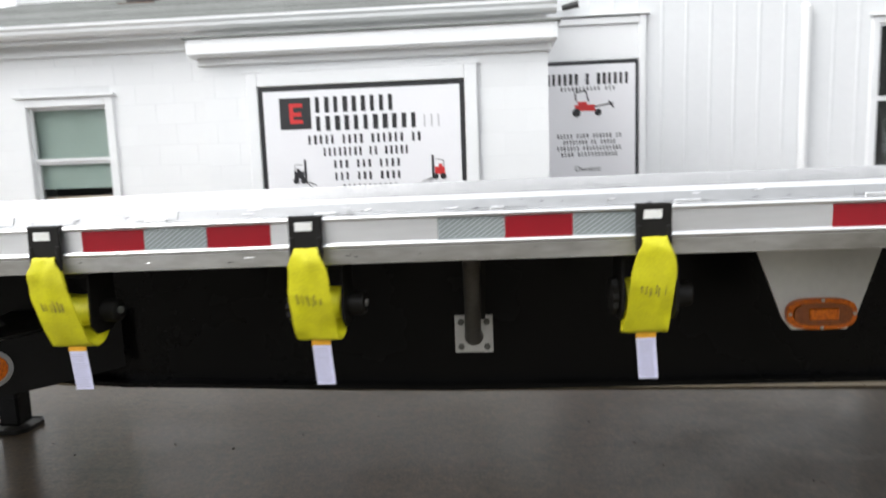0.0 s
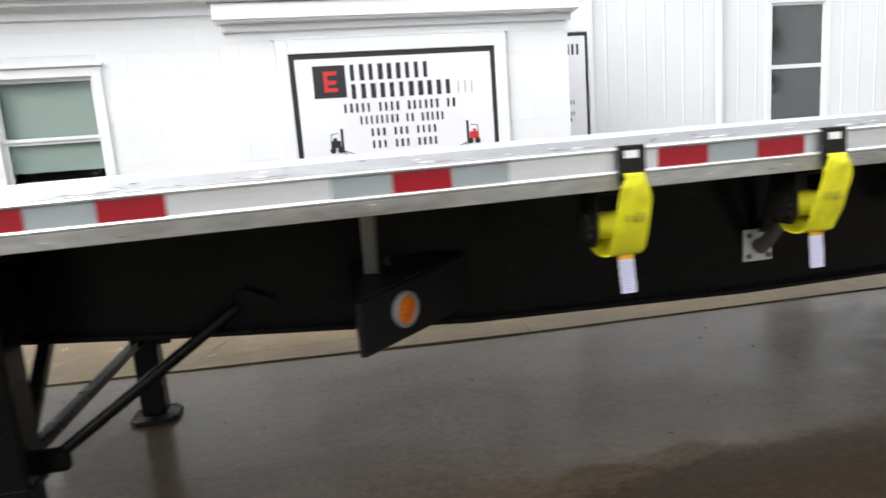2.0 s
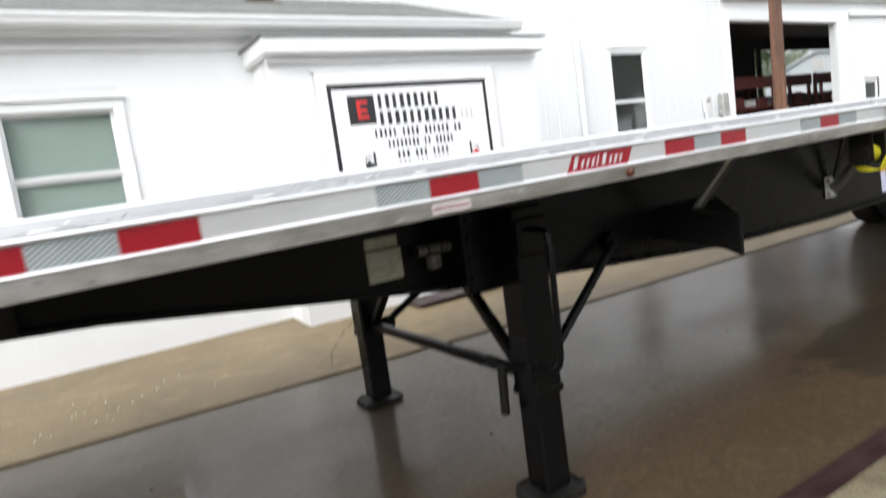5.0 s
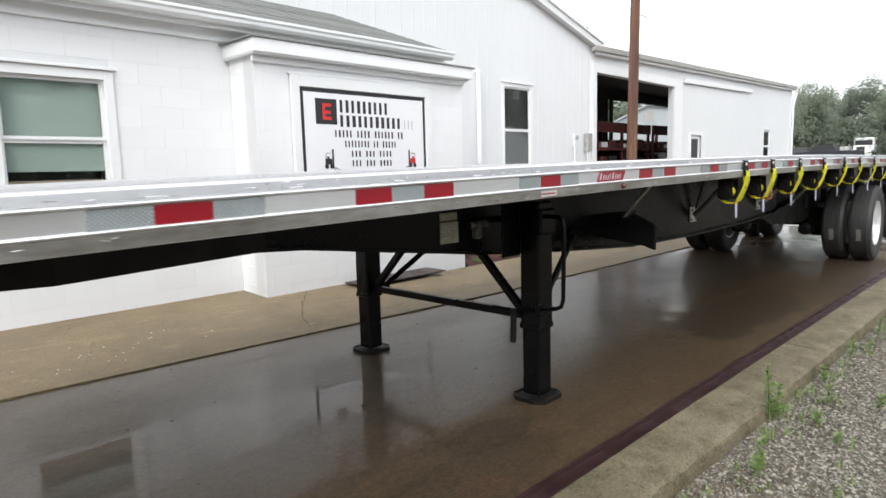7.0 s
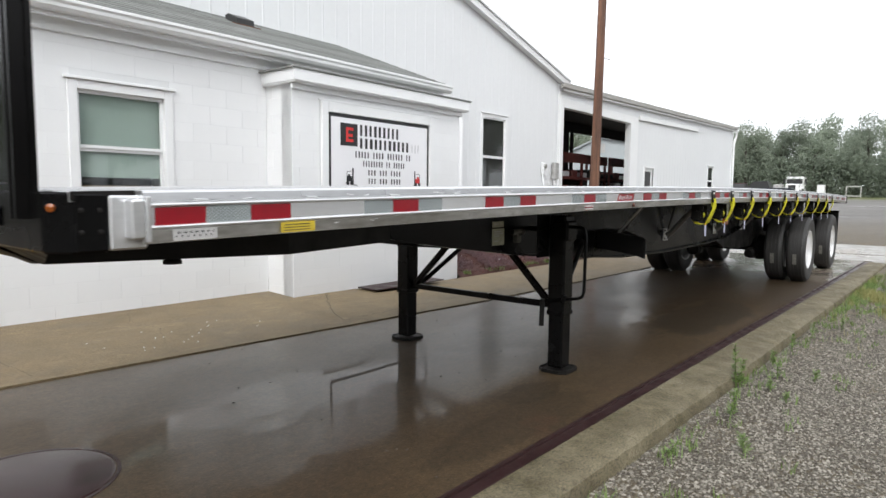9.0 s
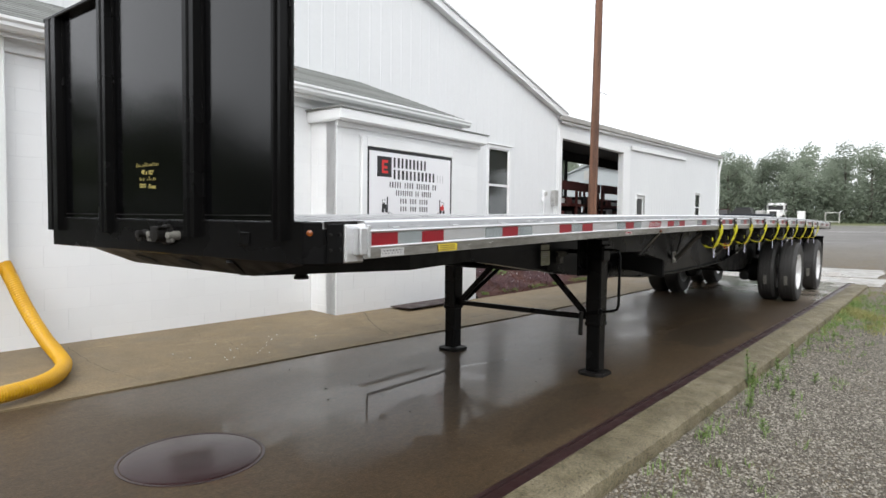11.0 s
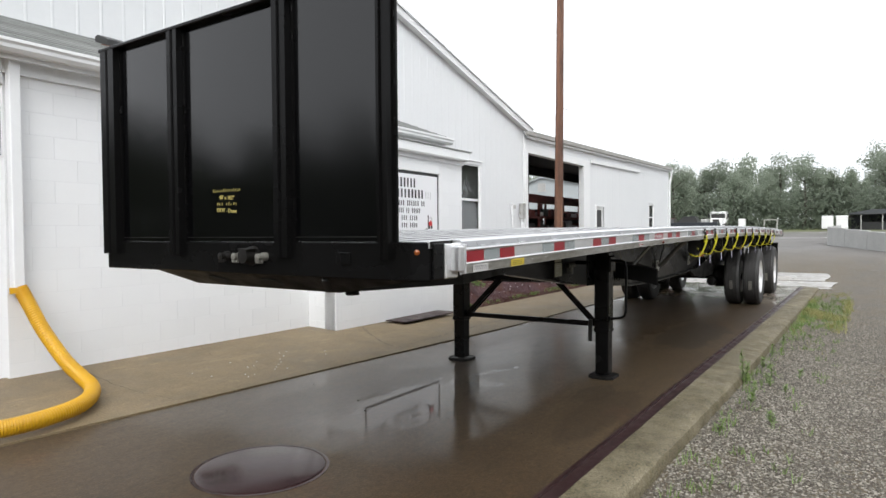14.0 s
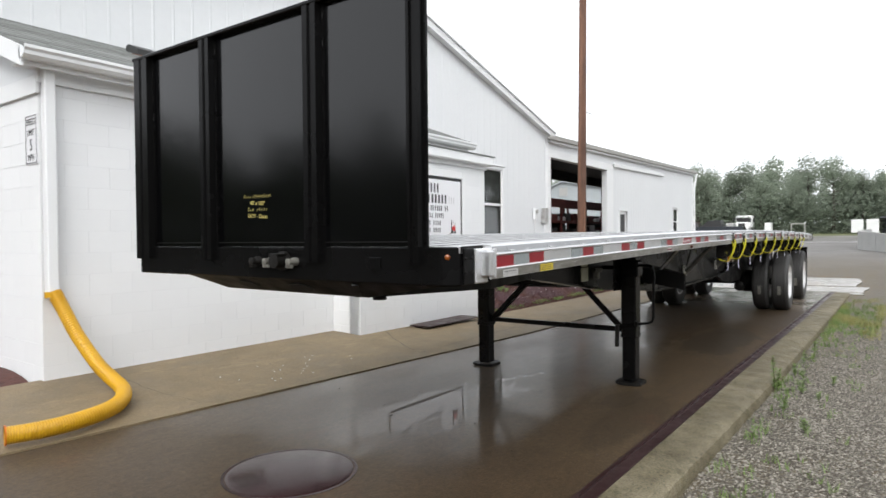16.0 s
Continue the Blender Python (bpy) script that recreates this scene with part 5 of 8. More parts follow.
gtrim = thing("bay_door_trim", (11.5, HALL_Y, 0), "white trim round the open bay door", "trim", kind="structure")
part("jamb", bx((GAR[0] - 0.20, HALL_Y - 0.05, 0), (GAR[0], HALL_Y - 0.001, GAR[3] + 0.25), 0.005), "trim", gtrim)
part("jamb", bx((GAR[1], HALL_Y - 0.05, 0), (GAR[1] + 0.62, HALL_Y - 0.001, GAR[3] + 0.25), 0.005), "trim", gtrim)
part("lintel", bx((GAR[0], HALL_Y - 0.05, GAR[3]), (GAR[1], HALL_Y - 0.001, GAR[3] + 0.25), 0.005), "trim", gtrim)
part("door_track", sloped(bx((14.45, HALL_Y - 0.09, 3.98), (20.9, HALL_Y - 0.03, 4.13), 0.008)), "trim", gtrim, "white sliding door track")
# the bay's inner shade is put into the dark colour of its lining
room = thing("wall_bay_interior", (14, 11, 0), "walls and roof inside the open drive-through bay, coloured dark for shade", "wall", kind="structure")
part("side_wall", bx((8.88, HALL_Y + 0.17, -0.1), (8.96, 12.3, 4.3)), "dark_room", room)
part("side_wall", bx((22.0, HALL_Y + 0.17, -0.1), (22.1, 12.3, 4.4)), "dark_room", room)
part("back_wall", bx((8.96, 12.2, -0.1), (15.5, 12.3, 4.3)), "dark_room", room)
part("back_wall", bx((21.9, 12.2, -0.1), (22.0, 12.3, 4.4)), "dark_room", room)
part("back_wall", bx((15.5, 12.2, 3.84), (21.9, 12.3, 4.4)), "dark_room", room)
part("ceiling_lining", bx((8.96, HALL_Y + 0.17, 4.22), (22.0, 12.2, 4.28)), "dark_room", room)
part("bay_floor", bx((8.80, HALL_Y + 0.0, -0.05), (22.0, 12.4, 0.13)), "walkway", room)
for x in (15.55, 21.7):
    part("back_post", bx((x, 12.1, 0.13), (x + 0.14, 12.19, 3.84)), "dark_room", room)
door = thing("door_1", (15.7, HALL_Y, 0.1), "white half-glazed service door, closed", "door", kind="structure")
part("jamb", bx((DOOR[0] - 0.07, HALL_Y - 0.03, 0.1), (DOOR[0], HALL_Y + 0.05, DOOR[3] + 0.07)), "trim", door)
part("jamb", bx((DOOR[1], HALL_Y - 0.03, 0.1), (DOOR[1] + 0.07, HALL_Y + 0.05, DOOR[3] + 0.07)), "trim", door)
part("head", bx((DOOR[0], HALL_Y - 0.03, DOOR[3]), (DOOR[1], HALL_Y + 0.05, DOOR[3] + 0.07)), "trim", door)
leaf = part("door_leaf", bx((DOOR[0], HALL_Y + 0.03, 0.1), (DOOR[1], HALL_Y + 0.07, 1.15)), "trim", door)
part("stile", bx((DOOR[0], HALL_Y + 0.03, 1.15), (DOOR[0] + 0.13, HALL_Y + 0.07, DOOR[3])), "trim", leaf)
part("stile", bx((DOOR[1] - 0.13, HALL_Y + 0.03, 1.15), (DOOR[1], HALL_Y + 0.07, DOOR[3])), "trim", leaf)
part("rail", bx((DOOR[0] + 0.13, HALL_Y + 0.03, DOOR[3] - 0.12), (DOOR[1] - 0.13, HALL_Y + 0.07, DOOR[3])), "trim", leaf)
part("pane", bx((DOOR[0] + 0.13, HALL_Y + 0.045, 1.15), (DOOR[1] - 0.13, HALL_Y + 0.055, DOOR[3] - 0.12)), "lamp_body", leaf, "dark glass door light")
win4 = sash_window("window_3", W4[0] + 0.05, W4[1] - 0.05, W4[2] + 0.05, W4[3] - 0.05, HALL_Y, 2.05, "narrow white sash window with dark glass", casing=0.05, recess=0.1)
# dark sheet behind these panes too, for the unlit inside
part("dark_room", bx((W4[0] + 0.01, HALL_Y + 0.06, 1.31), (W4[1] - 0.01, HALL_Y + 0.08, 2.71)), "dark_room", win4)

# ---- the flatbed trailer ----
TX_FRONT, TX_REAR, TY_NEAR, TY_FAR = -6.24, 8.42, 1.955, 4.545


def rail_z(x):
    """Lower edge of the reflective strip along the cambered side rail."""
    return 1.322 - 0.00143 * (x - 2.5) ** 2


BED_XS = [TX_FRONT + (TX_REAR - TX_FRONT) * i / 26 for i in range(27)]
RAIL_XS = [-6.075] + BED_XS[1:]
trailer = thing("flatbed_trailer", (1.0, 3.25, 0.0), "black steel flatbed trailer with bright aluminium deck and side rails", "trailer")

# side rails: an extruded profile with two beads, the tape groove and a top curb
PROFILE = [(0.020, -0.051), (0.011, -0.049), (0.001, -0.012), (-0.003, -0.008), (-0.005, -0.004), (-0.003, 0.000), (0.005, 0.002), (0.005, 0.051),
           (-0.003, 0.054), (-0.005, 0.058), (-0.003, 0.062), (0.006, 0.066), (0.014, 0.092), (0.020, 0.097), (0.060, 0.099), (0.060, 0.092), (0.135, 0.092), (0.135, 0.060), (0.03, 0.050), (0.03, -0.030)]
near_rail = part("side_rail", sweep_x(bmesh.new(), [(TY_NEAR + y, z) for y, z in PROFILE], RAIL_XS, rail_z), "alu", trailer, "bright aluminium side rail")
part("side_rail", sweep_x(bmesh.new(), [(TY_FAR - y, z) for y, z in PROFILE[::-1]], RAIL_XS, rail_z), "alu", trailer, "bright aluminium side rail")
part("rail_skirt", sweep_x(bmesh.new(), [(TY_NEAR + 0.0096, -0.0475), (TY_NEAR - 0.0002, -0.0125), (TY_NEAR + 0.0008, -0.0125), (TY_NEAR + 0.0105, -0.0475)], RAIL_XS, rail_z), "alu_dull", near_rail, "scuffed grey lower face of the rail")
part("rail_curb", sweep_x(bmesh.new(), [(TY_NEAR + 0.0052, 0.0675), (TY_NEAR + 0.0126, 0.0915), (TY_NEAR + 0.0136, 0.0915), (TY_NEAR + 0.0062, 0.0675)], RAIL_XS, rail_z), "alu_curb", near_rail, "scuffed grey curb face of the rail")

# deck planks with their raised ribs
planks = 12
y_in, y_out = TY_NEAR + 0.06, TY_FAR - 0.06
step = (y_out - y_in) / planks
for k in range(planks):
    a, b = y_in + k * step, y_in + (k + 1) * step
    prof = [(a + 0.004, 0.070), (a + 0.004, 0.096)]
    for r in (0.5,):
        c = a + step * r
        prof += [(c - 0.020, 0.096), (c - 0.018, 0.099), (c + 0.018, 0.099), (c + 0.020, 0.096)]
    prof += [(b - 0.004, 0.096), (b - 0.004, 0.070)]
    part("deck_plank", sweep_x(bmesh.new(), prof[::-1], BED_XS, rail_z), "deck", trailer)
    # raised black strip draws the shade line of each plank gap
    part("deck_seam", sweep_x(bmesh.new(), [(a - 0.003, 0.072), (a + 0.003, 0.072), (a + 0.003, 0.0985), (a - 0.003, 0.0985)], BED_XS, rail_z), "black_dull", trailer)

# slots and weld pads along the rail
rnd = random.Random(11)
x = -5.95
while x < 8.2:
    z = rail_z(x)
    w = 0.085
    slot = part("stake_slot", sweep_x(bmesh.new(), [(TY_NEAR + 0.0044, 0.0715), (TY_NEAR + 0.0105, 0.0895), (TY_NEAR + 0.0125, 0.0895), (TY_NEAR + 0.0060, 0.0715)], [x, x + 0.10], rail_z), "alu_curb", near_rail)
    lip = 0.03 + 0.03 * rnd.random()
    part("slot_lip", bx((x + 0.02, TY_NEAR + 0.001, z + 0.0655), (x + 0.02 + lip, TY_NEAR + 0.008, z + 0.0735), 0.002), "alu", slot)
    part("rub_slot", bx((x + 0.015, TY_NEAR + 0.0052, z - 0.034), (x + 0.10, TY_NEAR + 0.012, z - 0.023), 0.003), "alu_dull", near_rail)
    x += 0.405

rnd = random.Random(19)
for name, mat, count, label in (("scuff_marks", "black_dull", 150, "fine dark scratches on the rail"), ("weld_spatter", "alu", 130, "small bright scraped spots on the rail")):
    verts, faces = [], []
    for _ in range(count):
        x = rnd.uniform(-5.9, 7.8)
        v = rnd.uniform(0.068, 0.090)
        w, h = (rnd.uniform(0.002, 0.018), rnd.uniform(0.0006, 0.0018)) if mat == "black_dull" else (rnd.uniform(0.006, 0.035), rnd.uniform(0.0015, 0.004))
        if rnd.random() < 0.3:
            v = rnd.uniform(-0.043, -0.018)
        y = TY_NEAR + (0.0052 + (v - 0.0675) * 0.31 if v > 0 else 0.0006 + (-0.0125 - v) * 0.28) - 0.0012
        tilt, n = rnd.uniform(-0.004, 0.004), len(verts)
        for dx, dz in ((-w / 2, -h / 2), (w / 2, -h / 2 + tilt), (w / 2, h / 2 + tilt), (-w / 2, h / 2)):
            verts.append((x + dx, y, rail_z(x + dx) + v + dz))
        verts.append((x + w * rnd.uniform(-0.2, 0.2), y - 0.001, rail_z(x) + v))
        faces += [(n + k, n + (k + 1) % 4, n + 4) for k in range(4)]
    me = bpy.data.meshes.new(name)
    me.from_pydata(verts, [], faces)
    me.materials.append(M[mat])
    tagged(hang(new(name, me), near_rail), label, kind="stuff")

# reflective tape: groups of three short lengths
TAPE = [(-6.048, "RSR"), (-5.255, "SRS"), (-4.475, "RSR"), (-3.612, "SRS"), (-2.539, "RSR"), (-1.700, "SRS"), (-0.822, "RSR"), (0.024, "SRS"), (0.890, "RSR"),
        (1.76, "SRS"), (2.62, "RSR"), (3.45, "SRS"), (4.33, "RSR"), (5.18, "SRS"), (6.05, "RSR"), (6.92, "SRS"), (7.75, "RSR")]
for x0, order in TAPE:
    for i, c in enumerate(order):
        a, b = x0 + 0.1524 * i, x0 + 0.1524 * (i + 1)
        bm = sweep_x(bmesh.new(), [(TY_NEAR + 0.0032, 0.0015), (TY_NEAR + 0.0052, 0.0015), (TY_NEAR + 0.0052, 0.0505), (TY_NEAR + 0.0032, 0.0505)], [a + 0.0005, b - 0.0005], rail_z)
        part("reflective_tape", bm, "red_tape" if c == "R" else "silver_tape", near_rail, "red reflective tape" if c == "R" else "silver hatched reflective tape")


def on_rail(bm, x0, x1, z0, z1, y, t=0.0015):
    """A thin sheet on the side rail, following its slope."""
    return sweep_x(bm, [(y - t, z0), (y, z0), (y, z1), (y - t, z1)], [x0, x1], rail_z)


# maker's badge: a red slanted field with plain white bars
badge = bmesh.new()
a = [(-2.986, 0.002), (-2.726, 0.002), (-2.700, 0.050), (-2.960, 0.050)]
prism(badge, a, lambda u, v, w: (u, TY_NEAR + 0.0048 - w, v + rail_z(u)), 0.0018)
badge = part("maker_badge", badge, "red_tape", near_rail, "red slanted maker's badge with white marks")
for i, (u, w, h) in enumerate([(0.022, 0.026, 0.034), (0.054, 0.016, 0.024), (0.076, 0.016, 0.024), (0.098, 0.016, 0.024), (0.119, 0.010, 0.030), (0.142, 0.026, 0.034), (0.174, 0.016, 0.024), (0.196, 0.018, 0.024), (0.219, 0.016, 0.024)]):
    x = -2.986 + u
    bm = prism(bmesh.new(), [(x, 0.010), (x + w * 0.55, 0.010), (x + w * 0.55 + h * 0.4, 0.010 + h), (x + h * 0.4, 0.010 + h)], lambda p, q, s: (p, TY_NEAR + 0.0029 - s, q + rail_z(p)), 0.0008)
    part("badge_mark", bm, "ink_grey", near_rail)
# stickers
st = part("warning_sticker", on_rail(bmesh.new(), -3.465, -3.345, -0.042, -0.014, TY_NEAR + 0.0002), "clear_sticker", near_rail, "small pale sticker with red edge")
bm = bmesh.new()
for z0, z1 in ((-0.042, -0.0412), (-0.0148, -0.014)):
    on_rail(bm, -3.463 if z1 - z0 < 0.004 else -3.45, -3.347 if z1 - z0 < 0.004 else -3.36, z0, z1, TY_NEAR - 0.0014, 0.0006)
part("sticker_print", bm, "red_tape", trailer).parent = near_rail
t = lettering("OPERATORS MANUAL", 0.0115, pose(-3.405, TY_NEAR - 0.0016, rail_z(-3.405) - 0.032, 90, -0.8, 0), "red_tape", trailer, "sticker_words")
t.parent, t.matrix_parent_inverse = near_rail, Matrix()
part("white_sticker", on_rail(bmesh.new(), -6.00, -5.863, -0.046, -0.014, TY_NEAR + 0.0002), "clear_sticker", near_rail, "pale printed sticker")
bm = bmesh.new()
letter = -5.992
for i in range(20):
    on_rail(bm, letter + i * 0.006, letter + i * 0.006 + 0.0035, -0.037 + 0.011 * (i % 3 > 0), -0.031 + 0.011 * (i % 3 > 0), TY_NEAR - 0.0014, 0.0006)
part("sticker_print", bm, "lamp_body", trailer).parent = near_rail
part("yellow_sticker", on_rail(bmesh.new(), -5.635, -5.494, -0.046, -0.012, TY_NEAR + 0.0002), "yellow_sticker", near_rail, "yellow warning sticker")
bm = bmesh.new()
for i in range(3):
    on_rail(bm, -5.622, -5.515, -0.040 + i * 0.009, -0.0375 + i * 0.009, TY_NEAR - 0.0014, 0.0006)
part("sticker_print", bm, "ink", trailer).parent = near_rail
part("marker_lamp", lathe(bmesh.new(), [(0.013, 0.004), (0.013, -0.006), (0.009, -0.012), (0.001, -0.013)], (-2.725, TY_NEAR, rail_z(-2.725) - 0.029), "y", 14), "marker", near_rail, "round amber marker lamp", smooth=True)

# rear end cap
part("end_cap", bx((TX_REAR, TY_NEAR - 0.004, rail_z(TX_REAR) - 0.06), (TX_REAR + 0.07, TY_FAR + 0.004, rail_z(TX_REAR) + 0.10), 0.012), "black", trailer, "black steel rear end rail")

# main beams: deep in the middle, shallow over the nose and the axles
UNDER = [(-6.10, 1.12), (-5.0, 1.075), (-4.2, 1.02), (-3.6, 0.94), (-3.0, 0.862), (-2.2, 0.79), (-1.2, 0.715), (0.0, 0.69), (1.5, 0.705), (2.4, 0.74), (3.2, 0.86), (3.9, 0.96), (8.40, 0.97)]
LIFT = 0.022
for y0 in (2.73, 3.73):
    web, low = bmesh.new(), bmesh.new()
    for bm, ya, yb, rings in ((web, y0, y0 + 0.012, [((x, z + LIFT), (x, rail_z(x) - 0.06)) for x, z in UNDER]), (low, y0 - 0.050, y0 + 0.062, [((x, z + LIFT - 0.016), (x, z + LIFT)) for x, z in UNDER])):
        rows = [[bm.verts.new((a[0], ya, a[1])), bm.verts.new((a[0], yb, a[1])), bm.verts.new((b[0], yb, b[1])), bm.verts.new((b[0], ya, b[1]))] for a, b in rings]
        for r, q in zip(rows, rows[1:]):
            for k in range(4):
                bm.faces.new((r[k], q[k], q[(k + 1) % 4], r[(k + 1) % 4]))
        bm.faces.new(rows[0])
        bm.faces.new(rows[-1][::-1])
    mb = part("main_beam", web, "black", trailer, "deep black painted main beam")
    part("bottom_flange", low, "black", mb)
# cross members
for i in range(24):
    x = -5.9 + i * 0.61
    z = rail_z(x)
    bm = bmesh.new()
    quadbox(bm, (x - 0.004, TY_NEAR + 0.05, z - 0.045), (x + 0.004, TY_FAR - 0.05, z + 0.066))
    quadbox(bm, (x - 0.03, TY_NEAR + 0.05, z - 0.053), (x + 0.03, TY_FAR - 0.05, z - 0.045))
    part("cross_member", bm, "black_dull", trailer)

# ---- nose: header, coupler pan, bulkhead ----
hz = rail_z(-6.3)
bm = bmesh.new()
out = [(2.012, -6.15), (2.020, -6.235), (2.085, -6.285), (4.44, -6.285), (4.49, -6.24), (4.50, -6.15)]
a = [bm.verts.new((x, y, hz - 0.066)) for y, x in out]
b = [bm.verts.new((x, y, hz + 0.098)) for y, x in out]
bm.faces.new(a[::-1])
bm.faces.new(b)
for i in range(len(out)):
    bm.faces.new((a[i], a[(i + 1) % 6], b[(i + 1) % 6], b[i]))
bmesh.ops.bevel(bm, geom=bm.edges[:], offset=0.006, segments=1, affect="EDGES")
header = part("front_header", bm, "black", trailer, "black steel front header with rounded corners")
pan = bmesh.new()
rows = [[(-6.27, 2.10, hz - 0.067), (-6.27, 3.92, hz - 0.067)], [(-6.10, 2.66, hz - 0.155), (-6.10, 3.79, hz - 0.150)], [(-5.2, 2.50, hz - 0.170), (-5.2, 3.95, hz - 0.165)], [(-4.4, 2.66, hz - 0.165), (-4.4, 3.85, hz - 0.165)]]
low = [[pan.verts.new(p) for p in r] for r in rows]
up = [[pan.verts.new((p[0], p[1], hz - 0.060)) for p in r] for r in rows]
for i in range(3):
    pan.faces.new((low[i][0], low[i][1], low[i + 1][1], low[i + 1][0]))
    pan.faces.new((up[i][0], up[i + 1][0], up[i + 1][1], up[i][1]))
    pan.faces.new((low[i][0], low[i + 1][0], up[i + 1][0], up[i][0]))
    pan.faces.new((low[i][1], up[i][1], up[i + 1][1], low[i + 1][1]))
pan.faces.new((low[0][0], up[0][0], up[0][1], low[0][1]))
pan.faces.new((low[3][0], low[3][1], up[3][1], up[3][0]))
pan = part("coupler_pan", pan, "black_dull", trailer, "worn black coupler plate under the nose")
part("king_pin", lathe(bmesh.new(), [(0.045, 0.0), (0.045, -0.03), (0.036, -0.04), (0.036, -0.07), (0.045, -0.08), (0.045, -0.095), (0.001, -0.095)], (-5.35, 3.25, hz - 0.165), "z", 16), "black_dull", pan, smooth=True)
part("pan_stiffener", beam(bmesh.new(), (-6.26, 2.60, hz - 0.078), (-6.11, 2.72, hz - 0.150), 0.03, 0.012), "black", pan)
for y in (3.05, 3.48):
    bm = bmesh.new()
    c, d = Vector((-6.185, y, hz - 0.110)), None
    lathe(bm, [(0.001, 0.0), (0.05, 0.0), (0.05, -0.004), (0.001, -0.004)], (0, 0, 0), "z", 18)
    bmesh.ops.transform(bm, matrix=Matrix.Translation(c + Vector((0, 0, -0.002))) @ Matrix.Rotation(math.atan2(0.083, 0.17), 4, "Y") @ Matrix.Diagonal((1.0, 1.5, 1, 1)), verts=bm.verts[:])
    part("pan_opening", bm, "dark_room", pan, "dark oval opening in the plate")

# black side plate with four bolts, aluminium end casting
side = part("corner_plate", bx((-6.232, 2.006, hz - 0.060), (-6.152, 2.014, hz + 0.092), 0.003), "black", header)
for dx in (-6.219, -6.172):
    for dz in (-0.008, 0.050):
        part("bolt", lathe(bmesh.new(), [(0.007, 0.0), (0.007, -0.005), (0.005, -0.006), (0.001, -0.006)], (dx, 2.006, hz + dz), "y", 10), "black_dull", side, smooth=True)
lamp_turn = Matrix.Translation((-6.270, 2.063, hz + 0.056)) @ Matrix.Rotation(math.atan2(-0.065, 0.05), 4, "Z")
bm = lathe(bmesh.new(), [(0.012, 0.004), (0.012, -0.003), (0.008, -0.006), (0.001, -0.007)], (0, 0, 0), "y", 14)
bmesh.ops.transform(bm, matrix=lamp_turn, verts=bm.verts[:])
part("marker_lamp", bm, "amber_dim", header, "round amber marker lamp", smooth=True)
cast = part("end_casting", bx((-6.150, 1.998, hz - 0.060), (-6.05, 2.09, hz + 0.090), 0.006), "alu", trailer, "cast aluminium rail end")
part("casting_box", bx((-6.113, TY_NEAR - 0.002, hz - 0.030), (-6.074, 2.0, hz + 0.080), 0.006), "alu", cast)
part("casting_flange", bx((-6.074, TY_NEAR - 0.006, hz - 0.040), (-6.060, 1.975, hz + 0.088), 0.003), "alu", cast)

BY0, BY1, BZ0, BZ1, BX = 2.160, 4.46, 1.30, 2.495, -6.270
bulk = part("bulkhead", bx((BX, BY0 + 0.012, BZ0 + 0.01), (BX + 0.004, BY1 - 0.012, BZ1 - 0.02), 0.001), "panel", trailer, "tall glossy black steel bulkhead on the nose")
part("top_rail", bx((BX - 0.043, BY0, BZ1 - 0.022), (BX + 0.006, BY1, BZ1), 0.005), "black", bulk)
part("side_channel", bx((BX - 0.004, BY0, BZ0 - 0.02), (BX + 0.006, BY0 + 0.018, BZ1 - 0.022), 0.002), "black", bulk)
part("side_channel", bx((BX - 0.004, BY1 - 0.018, BZ0 - 0.02), (BX + 0.006, BY1, BZ1 - 0.022), 0.002), "black", bulk)
for c, w in ((4.362, 0.19), (3.693, 0.135), (2.837, 0.135), (2.212, 0.102)):
    bm = bmesh.new()
    h = w / 2
    shape = [(-h, 0.0), (-h, -0.008), (-h + 0.016, -0.008), (-h + 0.022, -0.043), (-0.014, -0.043), (-0.009, -0.032), (0.009, -0.032), (0.014, -0.043), (h - 0.022, -0.043), (h - 0.016, -0.008), (h, -0.008), (h, 0.0)]
    prism(bm, shape, lambda u, v, s: (BX - 0.0005 + v, c + u, BZ0 - 0.065 + s), BZ1 - BZ0 + 0.043)
    post = part("post", bm, "black", bulk, "black hat-section post with weld beads")
    for z in [BZ0 + 0.04 + 0.150 * i for i in range(8)]:
        for u in (-h + 0.008, h - 0.008):
            part("weld_bead", bx((BX - 0.012, c + u - 0.004, z + 0.03 * math.sin(z * 37 + c * 11)), (BX - 0.008, c + u + 0.004, z + 0.03 + 0.03 * math.sin(z * 37 + c * 11)), 0.002), "black", post)
part("seam_weld", bx((BX - 0.006, BY0 + 0.02, BZ0 + 0.030), (BX - 0.001, BY1 - 0.02, BZ0 + 0.034), 0.002), "black_dull", bulk)

# air and light couplings on the header
for y, mat, s in ((3.26, "black_dull", 0.8), (3.155, "worn_cap", 0.72), (2.975, "worn_cap", 0.72)):
    g = part("air_coupling", lathe(bmesh.new(), [(0.030 * s, 0.0), (0.030 * s, -0.02), (0.022 * s, -0.03), (0.024 * s, -0.055), (0.001, -0.06)], (-6.285, y, hz + 0.025), "x", 14), mat, header, "small air line coupling", smooth=True)
    part("coupling_arm", bx((-6.33, y - 0.012, hz - 0.008), (-6.31, y + 0.030, hz + 0.014), 0.004), mat, g)
sock = part("light_socket", lathe(bmesh.new(), [(0.048, 0.0), (0.048, -0.022), (0.038, -0.026), (0.036, -0.075), (0.001, -0.078)], (-6.285, 3.06, hz + 0.028), "x", 18), "black_dull", header, "round light socket with a lid", smooth=True)
part("socket_lid", bx((-6.36, 3.020, hz + 0.056), (-6.295, 3.10, hz + 0.066), 0.004), "black_dull", sock)
